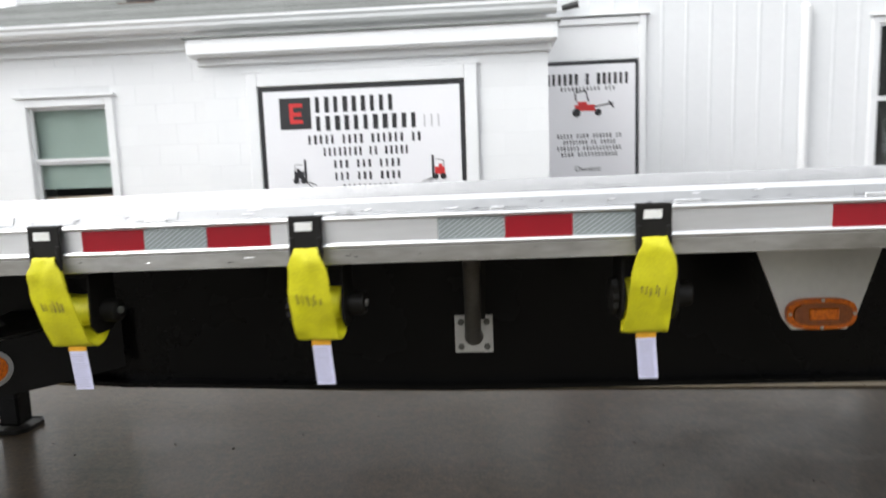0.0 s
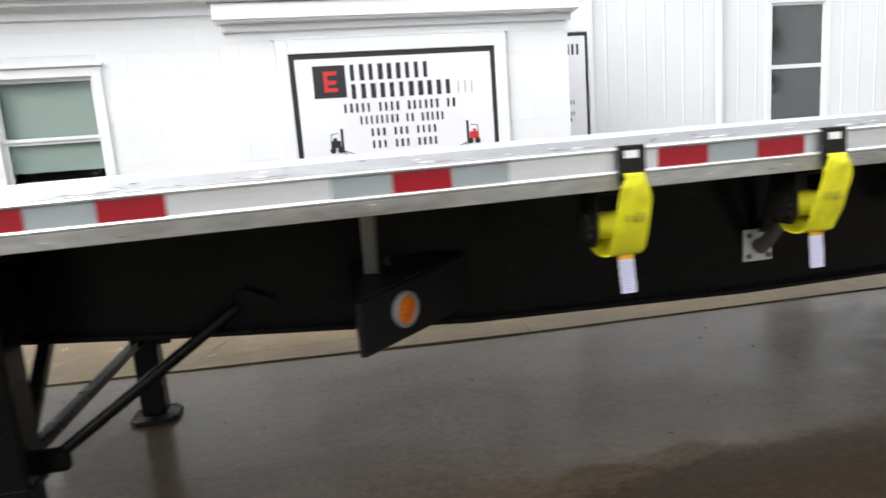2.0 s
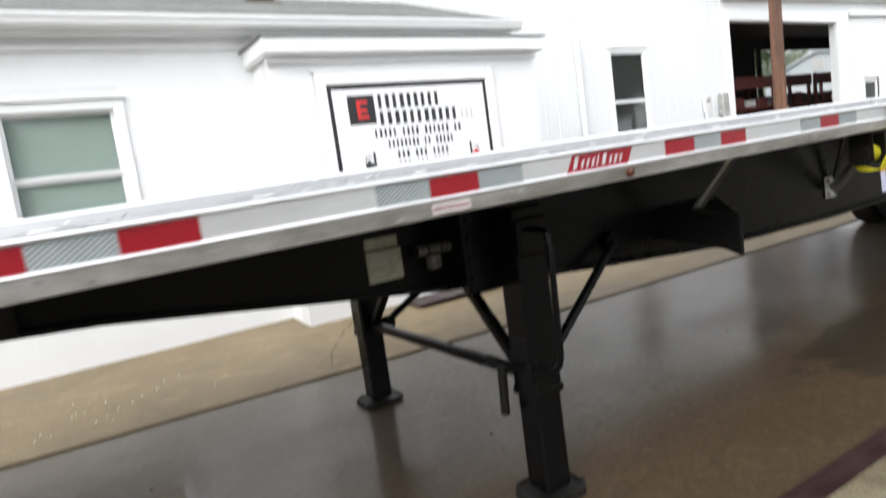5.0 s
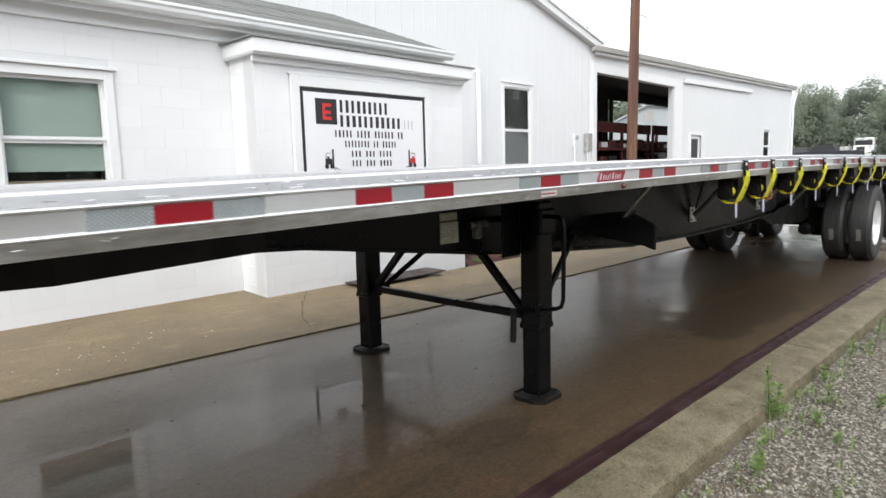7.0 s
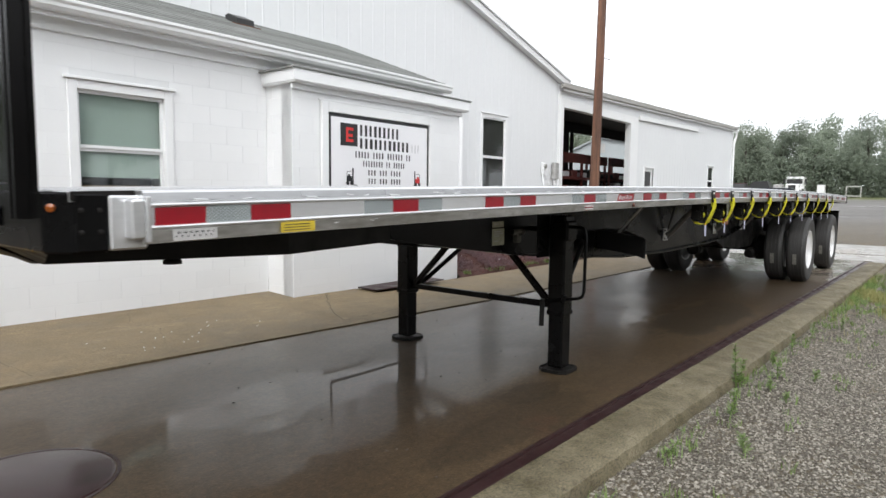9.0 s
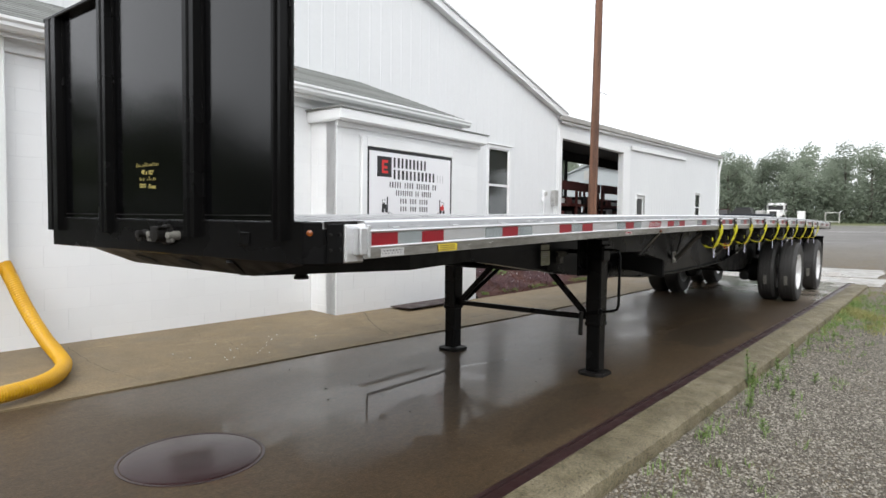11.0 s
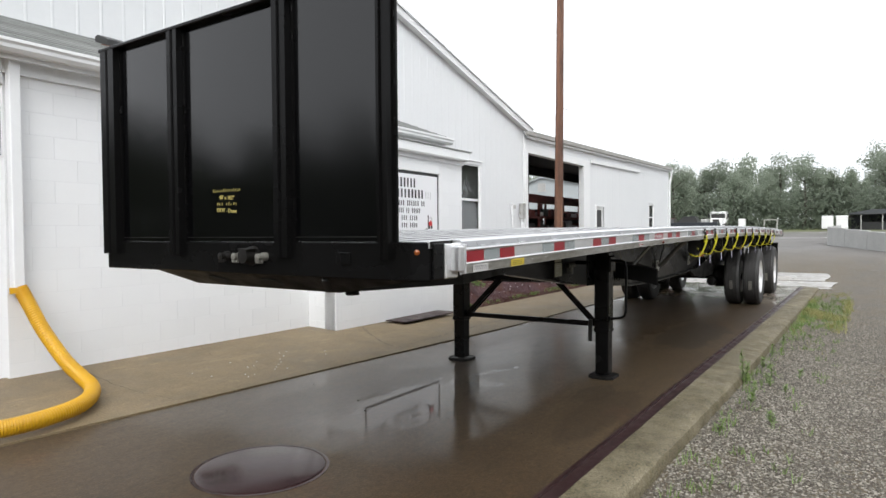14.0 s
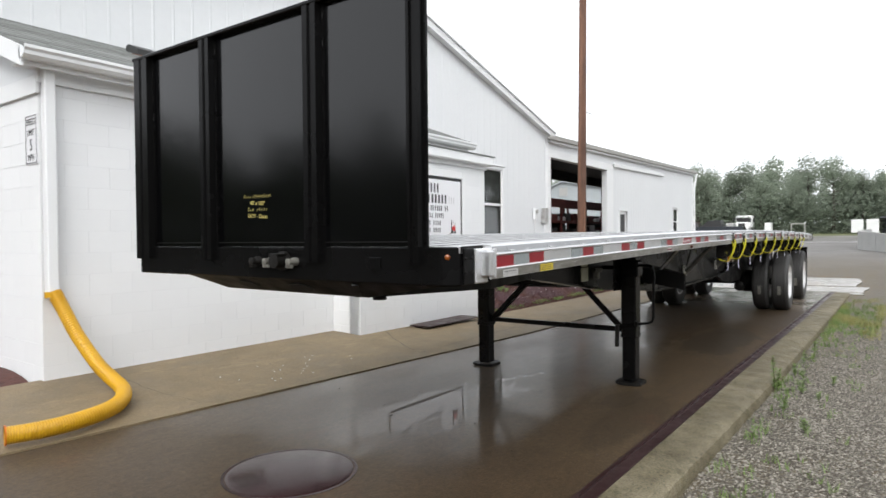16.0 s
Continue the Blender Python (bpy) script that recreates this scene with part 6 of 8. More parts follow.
part("blank_cover", bx((-6.293, 2.415, hz - 0.005), (-6.285, 2.50, hz + 0.053), 0.012), "black", header)

# paint-pen lines on the bulkhead
rnd = random.Random(8)
for zc, y0, y1, n in ((1.578, 3.405, 3.175, 14), (1.508, 3.375, 3.205, 9)):
    for i in range(n):
        y = y0 + (y1 - y0) * (i + 0.5) / n
        if rnd.random() < 0.12:
            continue
        tall = 0.020 if i % 5 == 0 else rnd.uniform(0.010, 0.016)
        bm = beam(bmesh.new(), (BX - 0.0015, y + 0.003 * rnd.random(), zc - 0.009), (BX - 0.0015, y - 0.004 + 0.006 * rnd.random(), zc - 0.009 + tall), 0.0026, 0.001, up=(1, 0, 0))
        part("pen_bar", bm, "chalk", bulk)
for word, z in (("48' x 102\"", 1.530), ("DOT - Done", 1.462)):
    t = lettering(word, 0.030, pose(BX - 0.0012, 3.29, z, 90, 3, -90), "chalk", trailer, "pen_words")
    t.parent, t.matrix_parent_inverse = bulk, Matrix()


# ---- landing gear ----
def landing_leg(y, near):
    cx = -2.775
    leg = part("landing_leg", bx((cx - 0.072, y - 0.068, 0.44), (cx + 0.072, y + 0.068, 1.17), 0.012), "black", trailer, "black square landing leg")
    part("collar", bx((cx - 0.075, y - 0.071, 0.425), (cx + 0.075, y + 0.071, 0.46), 0.006), "black", leg)
    part("inner_tube", bx((cx - 0.064, y - 0.061, 0.03), (cx + 0.064, y + 0.061, 0.44), 0.010), "black", leg)
    bm = bmesh.new()
    o = [(-0.125, -0.07), (-0.085, -0.115), (0.085, -0.115), (0.125, -0.07), (0.125, 0.07), (0.085, 0.115), (-0.085, 0.115), (-0.125, 0.07)]
    a = [bm.verts.new((cx + u, y + v, 0.001)) for u, v in o]
    b = [bm.verts.new((cx + u, y + v, 0.026)) for u, v in o]
    c = [bm.verts.new((cx + u * 0.86, y + v * 0.86, 0.018)) for u, v in o]
    bm.faces.new(a[::-1])
    bm.faces.new(c)
    for i in range(8):
        j = (i + 1) % 8
        bm.faces.new((a[i], a[j], b[j], b[i]))
        bm.faces.new((b[i], b[j], c[j], c[i]))
    part("foot_pad", bm, "black_dull", leg)
    s = 1 if y < 3 else -1
    part("mount_plate", bx((cx - 0.22, y + s * 0.07 if s > 0 else y - 0.085, 0.86), (cx - 0.055, y + 0.085 if s > 0 else y - 0.07, 1.20), 0.004), "black", leg)
    for i in range(4):
        for dx in (-0.19, -0.10):
            part("bolt", lathe(bmesh.new(), [(0.012, 0), (0.012, -0.010), (0.001, -0.011)], (cx + dx, y + s * 0.07, 0.92 + i * 0.075), "y", 8), "black", leg)
    part("gear_box", bx((cx - 0.075, y - 0.088, 0.98), (cx + 0.078, y + 0.072, 1.13), 0.014), "black", leg)
    # brace running back to the beam
    iy = 2.70 if y < 3 else 3.80
    br = part("long_brace", tube(bmesh.new(), [(cx + 0.10, y + s * 0.06, 0.49), (-2.06, iy - s * 0.03, 0.895)], 0.021, 12), "black", leg, smooth=True)
    part("brace_lug", bx((cx + 0.07, y + s * 0.06 - 0.02, 0.445), (cx + 0.15, y + s * 0.06 + 0.02, 0.525), 0.01), "black", br)
    gus = bmesh.new()
    prism(gus, [(-2.10, 0.895), (-2.04, 0.955), (-1.93, 0.905), (-2.00, 0.825)], lambda u, v, w: (u, iy - s * 0.002 - s * w, v), 0.012)
    part("brace_gusset", gus, "black", br)
    return leg


near_leg = landing_leg(2.475, True)
landing_leg(4.025, False)
part("cross_tie", beam(bmesh.new(), (-2.775, 2.53, 0.49), (-2.775, 3.97, 0.49), 0.045, 0.045, bevel=0.005), "black", trailer, "black cross tie between the legs")
part("diagonal_brace", beam(bmesh.new(), (-2.775, 2.56, 0.50), (-2.775, 2.98, 0.92), 0.045, 0.045, bevel=0.005), "black", trailer)
part("diagonal_brace", beam(bmesh.new(), (-2.775, 3.94, 0.50), (-2.775, 3.52, 0.92), 0.045, 0.045, bevel=0.005), "black", trailer)
part("brace_beam", bx((-2.80, 2.80, 0.87), (-2.75, 3.72, 0.93), 0.006), "black", trailer)
part("cross_shaft", tube(bmesh.new(), [(-2.79, 2.5, 1.06), (-2.79, 4.0, 1.06)], 0.02, 10), "black", trailer, smooth=True)
cpts = [(-2.80, 2.40, 1.085), (-2.815, 2.30, 1.085), (-2.825, 2.265, 1.075), (-2.830, 2.250, 1.03), (-2.838, 2.250, 0.63), (-2.840, 2.262, 0.59), (-2.845, 2.29, 0.575), (-2.862, 2.54, 0.530), (-2.868, 2.56, 0.528)]
part("crank", tube(bmesh.new(), cpts, 0.0125, 10), "black", near_leg, "folded black crank rod", smooth=True)
part("crank_grip", tube(bmesh.new(), [(-2.876, 2.565, 0.545), (-2.885, 2.565, 0.345)], 0.019, 12), "black_dull", near_leg, smooth=True)
part("crank_hook", bx((-2.88, 2.38, 0.535), (-2.84, 2.41, 0.585), 0.004), "black", near_leg)

# old labels and valve on the beam near the legs
part("plate_label", bx((-3.315, 2.722, 0.955), (-3.165, 2.7295, 1.075), 0.004), "old_label", trailer, "weathered cream data plate")
part("plate_label", bx((-3.315, 2.722, 1.083), (-3.175, 2.7295, 1.125), 0.003), "old_label", trailer, "weathered cream data plate")
for z, w in ((1.05, 0.09), (1.035, 0.11), (1.02, 0.07), (0.985, 0.05), (1.105, 0.06)):
    part("label_print", bx((-3.30, 2.7205, z), (-3.30 + w, 2.722, z + 0.005)), "ink_grey", trailer)
valve = part("air_valve", tube(bmesh.new(), [(-3.115, 2.69, 1.045), (-2.965, 2.69, 1.045)], 0.018, 10), "black_dull", trailer, "small air valve with worn grey caps", smooth=True)
for x0, x1 in ((-3.115, -3.075), (-3.065, -3.015), (-3.005, -2.965)):
    part("valve_cap", tube(bmesh.new(), [(x0, 2.69, 1.045), (x1, 2.69, 1.045)], 0.021, 12), "worn_cap", valve, smooth=True)
part("valve_body", bx((-3.068, 2.67, 0.965), (-3.015, 2.72, 1.03), 0.010), "worn_cap", valve)

# ---- outriggers, lamp brackets ----
def outrigger(x, plate=True):
    """A pair of struts from the rail down to a plate on the main beam."""
    z = rail_z(x) - 0.05
    o = part("outrigger", tube(bmesh.new(), [(x, 2.33, z), (x - 0.004, 2.50, z - 0.16), (x - 0.008, 2.66, 0.915), (x - 0.006, 2.705, 0.885)], [0.027, 0.027, 0.028, 0.034], 14), "strut", trailer, "dark grey tubular outrigger strut", smooth=True)
    part("strut_cap", tube(bmesh.new(), [(x, 2.31, z + 0.01), (x, 2.345, z - 0.02)], 0.034, 14), "strut", o, smooth=True)
    part("strut", beam(bmesh.new(), (x + 0.02, 2.62, z), (x + 0.01, 2.70, 0.95), 0.05, 0.012), "black_dull", o)
    if plate:
        p = part("foot_plate", bx((x - 0.075, 2.716, 0.822), (x + 0.062, 2.728, 0.960), 0.003), "bracket", o, "square bolted plate")
        for dx in (-0.052, 0.040):
            for dz in (0.845, 0.935):
                part("bolt", lathe(bmesh.new(), [(0.012, 0), (0.012, -0.008), (0.001, -0.009)], (x + dx, 2.716, dz), "y", 6), "worn_cap", p)
    return o


for x in (0.09, 1.95, 3.3):
    outrigger(x)

# angled dark lamp shield with round amber lamp
SHX, SHY, SHC, SHS = -1.647, 2.284, math.cos(radians(43)), math.sin(radians(43))
sh = bmesh.new()
prism(sh, [(0.0, 0.775), (0.36, 0.785), (0.60, 0.80), (0.60, 0.995), (0.0, 0.948)], lambda u, v, w: (SHX + u * SHC + w * SHS, SHY + u * SHS - w * SHC, v), 0.010)
shield = part("lamp_shield", sh, "mudflap", trailer, "dull black angled plate with a round amber lamp")
fr = bmesh.new()
prism(fr, [(2.286, 0.775), (2.36, 0.800), (2.725, 0.845), (2.725, 1.00), (2.286, 0.948)], lambda u, v, w: (-1.656 + w, u, v), 0.010)
part("shield_front", fr, "mudflap", shield)
tp = bmesh.new()
a = [tp.verts.new(p) for p in ((-1.646, 2.294, 0.949), (-1.21, 2.695, 0.996), (-1.646, 2.722, 1.001))]
b = [tp.verts.new((v.co.x, v.co.y, v.co.z + 0.008)) for v in a]
tp.faces.new(a[::-1])
tp.faces.new(b)
for i in range(3):
    tp.faces.new((a[i], a[(i + 1) % 3], b[(i + 1) % 3], b[i]))
part("shield_top", tp, "black_dull", shield)
turn = Matrix.Translation((SHX + 0.203 * SHC + 0.011 * SHS, SHY + 0.203 * SHS - 0.011 * SHC, 0.880)) @ Matrix.Rotation(math.atan2(SHS, SHC), 4, "Z")
for nm, mat, prof in (("lamp_bezel", "alu_curb", [(0.062, 0.004), (0.062, -0.012), (0.050, -0.015), (0.047, -0.010), (0.047, 0.004)]), ("lamp_lens", "amber", [(0.047, 0.004), (0.047, -0.010), (0.030, -0.016), (0.001, -0.018)])):
    bm = lathe(bmesh.new(), prof, (0, 0, 0), "y", 28)
    bmesh.ops.transform(bm, matrix=turn, verts=bm.verts[:])
    part(nm, bm, mat, shield, "bright ring of the lamp" if nm == "lamp_bezel" else "round amber lens", smooth=True)
o2 = part("outrigger", beam(bmesh.new(), (-1.592, 2.32, 1.245), (-1.577, 2.61, 0.920), 0.05, 0.010), "galv", trailer, "grey metal outrigger strut")
# the strut's shaded side is put into the web's darker metal
part("strut_web", beam(bmesh.new(), (-1.570, 2.33, 1.245), (-1.555, 2.61, 0.920), 0.008, 0.04), "strut", o2)
part("bolt", lathe(bmesh.new(), [(0.014, 0.0), (0.014, 0.03), (0.001, 0.03)], (-1.53, 2.50, 1.02), "z", 8), "black_dull", o2)

# pale trapezoid bracket with an oval amber lamp
tr = bmesh.new()
prism(tr, [(0.886, 1.268), (0.985, 1.012), (1.012, 0.980), (1.164, 0.980), (1.188, 1.008), (1.270, 1.270)], lambda u, v, w: (u, 2.37 + w, v), 0.008)
brk = part("lamp_bracket", tr, "bracket", trailer, "pale aluminium bracket with an oval amber turn lamp")
for nm, mat, sx, sz, dy in (("lamp_grommet", "amber", 0.097, 0.045, 0.014), ("lamp_lens", "amber_dim", 0.080, 0.032, 0.022)):
    bm = bmesh.new()
    prism(bm, [(1.088 + sx * math.copysign(abs(math.cos(t)) ** 0.55, math.cos(t)), 1.028 + sz * math.copysign(abs(math.sin(t)) ** 0.8, math.sin(t))) for t in [2 * math.pi * k / 28 for k in range(28)]], lambda u, v, w: (u, 2.37 - w, v), dy)
    part(nm, bm, mat, brk, "amber oval lens")
for u, v in ((0.0, 0.040), (0.0, -0.040), (-0.089, 0.0), (0.089, 0.0)):
    part("screw", lathe(bmesh.new(), [(0.005, 0.0), (0.005, -0.004), (0.001, -0.004)], (1.088 + u, 2.356, 1.028 + v), "y", 8), "galv", brk)
bm = bx((1.048, 2.342, 1.012), (1.130, 2.348, 1.046), 0.006)
part("lamp_bulb", bm, "amber", brk)


# ---- strap winches ----
def winch(x, tilt, swing, dirt, seed):
    """A winch under the rail: bracket and flat hook on the rail, webbing looped down and back up to the drum, and a hanging tag."""
    x, z = x + 0.005, rail_z(x) - 0.010
    rnd = random.Random(seed)
    w = part("strap_winch", bx((x - 0.040, TY_NEAR - 0.013, z - 0.014), (x + 0.038, TY_NEAR - 0.006, z + 0.076), 0.002), "black_dull", trailer, "black strap winch with a yellow webbing strap")
    part("hook_top", bx((x - 0.040, TY_NEAR - 0.012, z + 0.0725), (x + 0.038, TY_NEAR + 0.006, z + 0.078), 0.002), "black_dull", w)
    hook = bx((x - 0.040, TY_NEAR - 0.016, z - 0.030), (x - 0.028, TY_NEAR - 0.006, z + 0.03), 0.003)
    quadbox(hook, (x + 0.026, TY_NEAR - 0.016, z - 0.030), (x + 0.038, TY_NEAR - 0.006, z + 0.03), 0.003)
    tube(hook, [(x - 0.036, TY_NEAR - 0.012, z - 0.022), (x + 0.034, TY_NEAR - 0.012, z - 0.022)], 0.006, 8)
    part("flat_hook", hook, "black_dull", w)
    part("hook_label", bx((x - 0.024, TY_NEAR - 0.0145, z + 0.044), (x + 0.016, TY_NEAR - 0.013, z + 0.064)), "sticker", w, "small white label")
    # drum and frame hung below the rail, a little off the hook
    dx = x + swing
    yd, zd = 2.062, z - 0.150
    fr = bmesh.new()
    for s in (-1, 1):
        prism(fr, [(yd - 0.055, zd - 0.03), (yd - 0.03, zd - 0.055), (yd + 0.03, zd - 0.055), (yd + 0.055, zd - 0.03), (yd + 0.05, z - 0.055), (yd - 0.05, z - 0.055)], lambda u, v, q: (dx + s * 0.062 + q - 0.003, u, v), 0.006)
    quadbox(fr, (dx - 0.065, yd - 0.05, z - 0.058), (dx + 0.065, yd + 0.05, z - 0.050))
    part("winch_frame", fr, "black_dull", w)
    part("drum", tube(bmesh.new(), [(dx - 0.085, yd, zd), (dx + 0.105, yd, zd)], 0.024, 12), "black_dull", w, smooth=True)
    gear = []
    for k in range(22):
        gear.append(0.046 if k % 2 else 0.038)
    bm = bmesh.new()
    prism(bm, [(yd + gear[k] * math.cos(k * math.pi / 11), zd + gear[k] * math.sin(k * math.pi / 11)) for k in range(22)], lambda u, v, q: (dx - 0.083 + q, u, v), 0.014)
    part("ratchet_gear", bm, "black_dull", w)
    cap = lathe(bmesh.new(), [(0.030, 0.0), (0.030, 0.035), (0.022, 0.040), (0.020, 0.020), (0.001, 0.020)], (dx + 0.070, yd, zd), "x", 14)
    part("drum_cap", cap, "black_dull", w, smooth=True)
    part("cap_bolt", tube(bmesh.new(), [(dx + 0.088, yd, zd), (dx + 0.112, yd, zd)], 0.009, 8), "galv", w, smooth=True)
    # webbing loop, as (y, z, half width, shift) stations
    def band(stations, name, mat, thick=0.004):
        bm = bmesh.new()
        path = smooth_path([(0, y, q) for y, q, h, s in stations], 7)
        hs = smooth_path([(h, s, 0) for y, q, h, s in stations], 7)
        rows = []
        for i, p in enumerate(path):
            d = (path[min(i + 1, len(path) - 1)] - path[max(i - 1, 0)]).normalized()
            nrm = Vector((0, -d.z, d.y)) * thick / 2
            h, s = hs[i].x, hs[i].y
            bow = 0.0015 * math.sin(i * 0.35 + seed)
            crease = 0.006 * noise.noise((i * 0.12, seed * 3.1, 7.0))
            row = []
            for f in (-1, -0.75, -0.5, -0.25, 0, 0.25, 0.5, 0.75, 1):
                ripple = 0.004 * noise.noise((f * 2.3 + 0.5, i * 0.07, seed * 2.3))
                edge = 0.004 * noise.noise((f * 9.0, i * 0.10, seed * 5.7)) if abs(f) > 0.9 else 0.0
                row.append((x + s + f * h + edge, p.y - bow * (1 - f * f) + ripple + crease * f, p.z + 0.3 * ripple))
            rows.append(([bm.verts.new(Vector(q) + nrm) for q in row], [bm.verts.new(Vector(q) - nrm) for q in row[::-1]]))
        rows = [a + b for a, b in rows]
        n = len(rows[0])
        for r, q in zip(rows, rows[1:]):
            for k in range(n):
                bm.faces.new((r[k], q[k], q[(k + 1) % n], r[(k + 1) % n]))
        bm.faces.new(rows[0][::-1])
        bm.faces.new(rows[-1])
        return part(name, bm, mat, w, smooth=True)
    sw = swing
    band([(1.950, z + 0.000, 0.025, 0.0), (1.936, z + 0.002, 0.027, 0.0), (1.930, z - 0.012, 0.030, 0.0), (1.930, z - 0.034, 0.041, tilt * 0.1), (1.936, z - 0.070, 0.047, tilt * 0.3), (1.948, z - 0.115, 0.049, tilt * 0.55), (1.970, z - 0.170, 0.050, tilt * 0.8), (1.990, z - 0.212, 0.050, tilt), (2.006, z - 0.227, 0.050, tilt),
          (2.040, z - 0.233, 0.050, tilt * 0.7 + sw * 0.3), (2.080, z - 0.224, 0.049, tilt * 0.3 + sw * 0.7), (2.112, z - 0.190, 0.048, sw), (2.114, z - 0.150, 0.047, sw), (2.085, z - 0.112, 0.047, sw)], "webbing_strap", "strap")
    band([(1.953, z - 0.006, 0.026, 0.0), (1.952, z - 0.030, 0.028, 0.002), (1.953, z - 0.070, 0.030, 0.004)], "webbing_tail", "strap")
    part("webbing_roll", tube(bmesh.new(), [(dx - 0.05, yd, zd), (dx + 0.05, yd, zd)], 0.038, 14), "strap", w, smooth=True)
    if dirt:
        bm = bmesh.new()
        for k in range(6):
            a = x + tilt * 0.55 - 0.026 + k * 0.0105 + rnd.uniform(-0.003, 0.003)
            q = z - 0.118 + rnd.uniform(-0.004, 0.004)
            tall = rnd.uniform(0.007, 0.015)
            beam(bm, (a, 1.9425 + tall * 0.4, q - tall), (a + rnd.uniform(-0.002, 0.002), 1.9425 - tall * 0.4, q + tall), rnd.uniform(0.002, 0.005), 0.0008, up=(0, 1, 0))
        part("stencil_marks", bm, "strap_dirt", w, "smudged black marks on the webbing")
    # tag
    tx, lean = x + tilt + 0.004, 0.008 + tilt * 0.25
    tb = bmesh.new()
    prism(tb, [(tx - 0.023, z - 0.240), (tx + 0.022, z - 0.240), (tx + 0.022 + lean, z - 0.342), (tx - 0.023 + lean, z - 0.342)], lambda u, v, q: (u, 2.008 + q, v), 0.0015)
    part("warning_tag", tb, "tag", w, "pale lilac printed warning tag")
    tb = bmesh.new()
    prism(tb, [(tx - 0.0235, z - 0.228), (tx + 0.0225, z - 0.228), (tx + 0.0225, z - 0.242), (tx - 0.0235, z - 0.242)], lambda u, v, q: (u, 2.0065 + q, v), 0.003)
    part("tag_edge", tb, "amber_strip", w, "orange top edge of the tag")
    tb = bmesh.new()
    for k in range(15):
        q = z - 0.250 - k * 0.0060
        o = lean * (k / 15)
        quadbox(tb, (tx - 0.019 + o, 2.0068, q - 0.0015), (tx + 0.017 + o - 0.004 * rnd.random(), 2.0080, q))
    part("tag_print", tb, "tag_ink", w)
    return w


WINCHES = [(-0.910, 0.004, -0.012, True), (-0.283, 0.0, 0.0, True), (0.499, -0.004, 0.010, True), (1.345, -0.006, -0.02, False), (2.23, 0.005, 0.01, True), (3.02, 0.0, -0.015, False), (3.885, 0.008, 0.02, False), (4.805, -0.004, -0.01, False), (5.67, 0.004, 0.012, False), (6.38, 0.0, 0.0, False)]
for i, (x, tilt, swing, dirt) in enumerate(WINCHES):
    winch(x, tilt, swing, dirt, i)


# ---- axles and wheels ----
def wheel(x, y, outward):
    """One tyre on its rim; outward is -1 when the dish faces the near side."""
    z = land(x) + 0.515
    tp = [(0.30, -0.105), (0.36, -0.128), (0.43, -0.137), (0.485, -0.128), (0.508, -0.105), (0.517, -0.06), (0.517, 0.06), (0.508, 0.105), (0.485, 0.128), (0.43, 0.137), (0.36, 0.128), (0.30, 0.105)]
    wb = lathe(bmesh.new(), tp, (x, y, z), "y", 48, caps=False)
    wh = part("wheel", wb, "rubber", trailer, "black road tyre on a bright rim", smooth=True)
    for o in (-0.075, -0.03, 0.03, 0.075):
        part("tread_rib", lathe(bmesh.new(), [(0.512, o - 0.019), (0.523, o - 0.017), (0.523, o + 0.017), (0.512, o + 0.019)], (x, y, z), "y", 48, caps=False), "rubber", wh)
    s = outward
    part("rim", lathe(bmesh.new(), [(0.302, -0.110), (0.302, -0.09), (0.28, -0.07), (0.27, 0.07), (0.285, 0.09), (0.302, 0.108), (0.312, 0.110), (0.312, 0.118), (0.296, 0.118), (0.262, 0.085), (0.255, 0.0), (0.18, -0.02), (0.16, -0.035), (0.001, -0.035)] if s > 0 else [(r, -o) for r, o in [(0.302, -0.110), (0.302, -0.09), (0.28, -0.07), (0.27, 0.07), (0.285, 0.09), (0.302, 0.108), (0.312, 0.110), (0.312, 0.118), (0.296, 0.118), (0.262, 0.085), (0.255, 0.0), (0.18, -0.02), (0.16, -0.035), (0.001, -0.035)]], (x, y, z), "y", 40), "rim", wh, "bright white wheel rim", smooth=True)
    part("hub", lathe(bmesh.new(), [(0.11, 0.0), (0.11, 0.05 * s), (0.085, 0.09 * s), (0.001, 0.10 * s)], (x, y - s * 0.03, z), "y", 20), "galv", wh, smooth=True)
    for k in range(10):
        a = 2 * math.pi * k / 10
        part("wheel_nut", lathe(bmesh.new(), [(0.017, 0.0), (0.017, 0.03 * s), (0.001, 0.032 * s)], (x + 0.143 * math.cos(a), y - s * 0.035, z + 0.143 * math.sin(a)), "y", 6), "galv", wh)
    return wh


AXLES = (4.62, 7.12)
for ax in AXLES:
    z = land(ax) + 0.515
    part("axle", tube(bmesh.new(), [(ax, 2.30, z), (ax, 4.20, z)], 0.065, 14), "black_dull", trailer, smooth=True)
    wheel(ax, 2.115, -1)
    wheel(ax, 2.435, 1)
    wheel(ax, 4.385, 1)
    wheel(ax, 4.065, -1)
    for y in (2.78, 3.72):
        part("hanger", bx((ax - 0.62, y - 0.06, 0.72), (ax - 0.50, y + 0.06, 0.97), 0.01), "black_dull", trailer)
        part("trailing_arm", beam(bmesh.new(), (ax - 0.56, y, 0.76), (ax + 0.35, y, z - 0.03), 0.08, 0.10, bevel=0.01), "black_dull", trailer)
        part("air_spring", lathe(bmesh.new(), [(0.10, -0.12), (0.125, -0.08), (0.13, -0.03), (0.115, 0.0), (0.13, 0.04), (0.12, 0.10), (0.001, 0.12)], (ax + 0.32, y, 0.86), "z", 20), "rubber", trailer, smooth=True)
    for y in (2.115, 2.435):
        part("tyre_label", beam(bmesh.new(), (ax - 0.524, y, z - 0.05), (ax - 0.489, y, z - 0.21), 0.004, 0.055, up=(0, 1, 0)), "worn_cap", trailer, "faint grey paper label on the tyre tread")
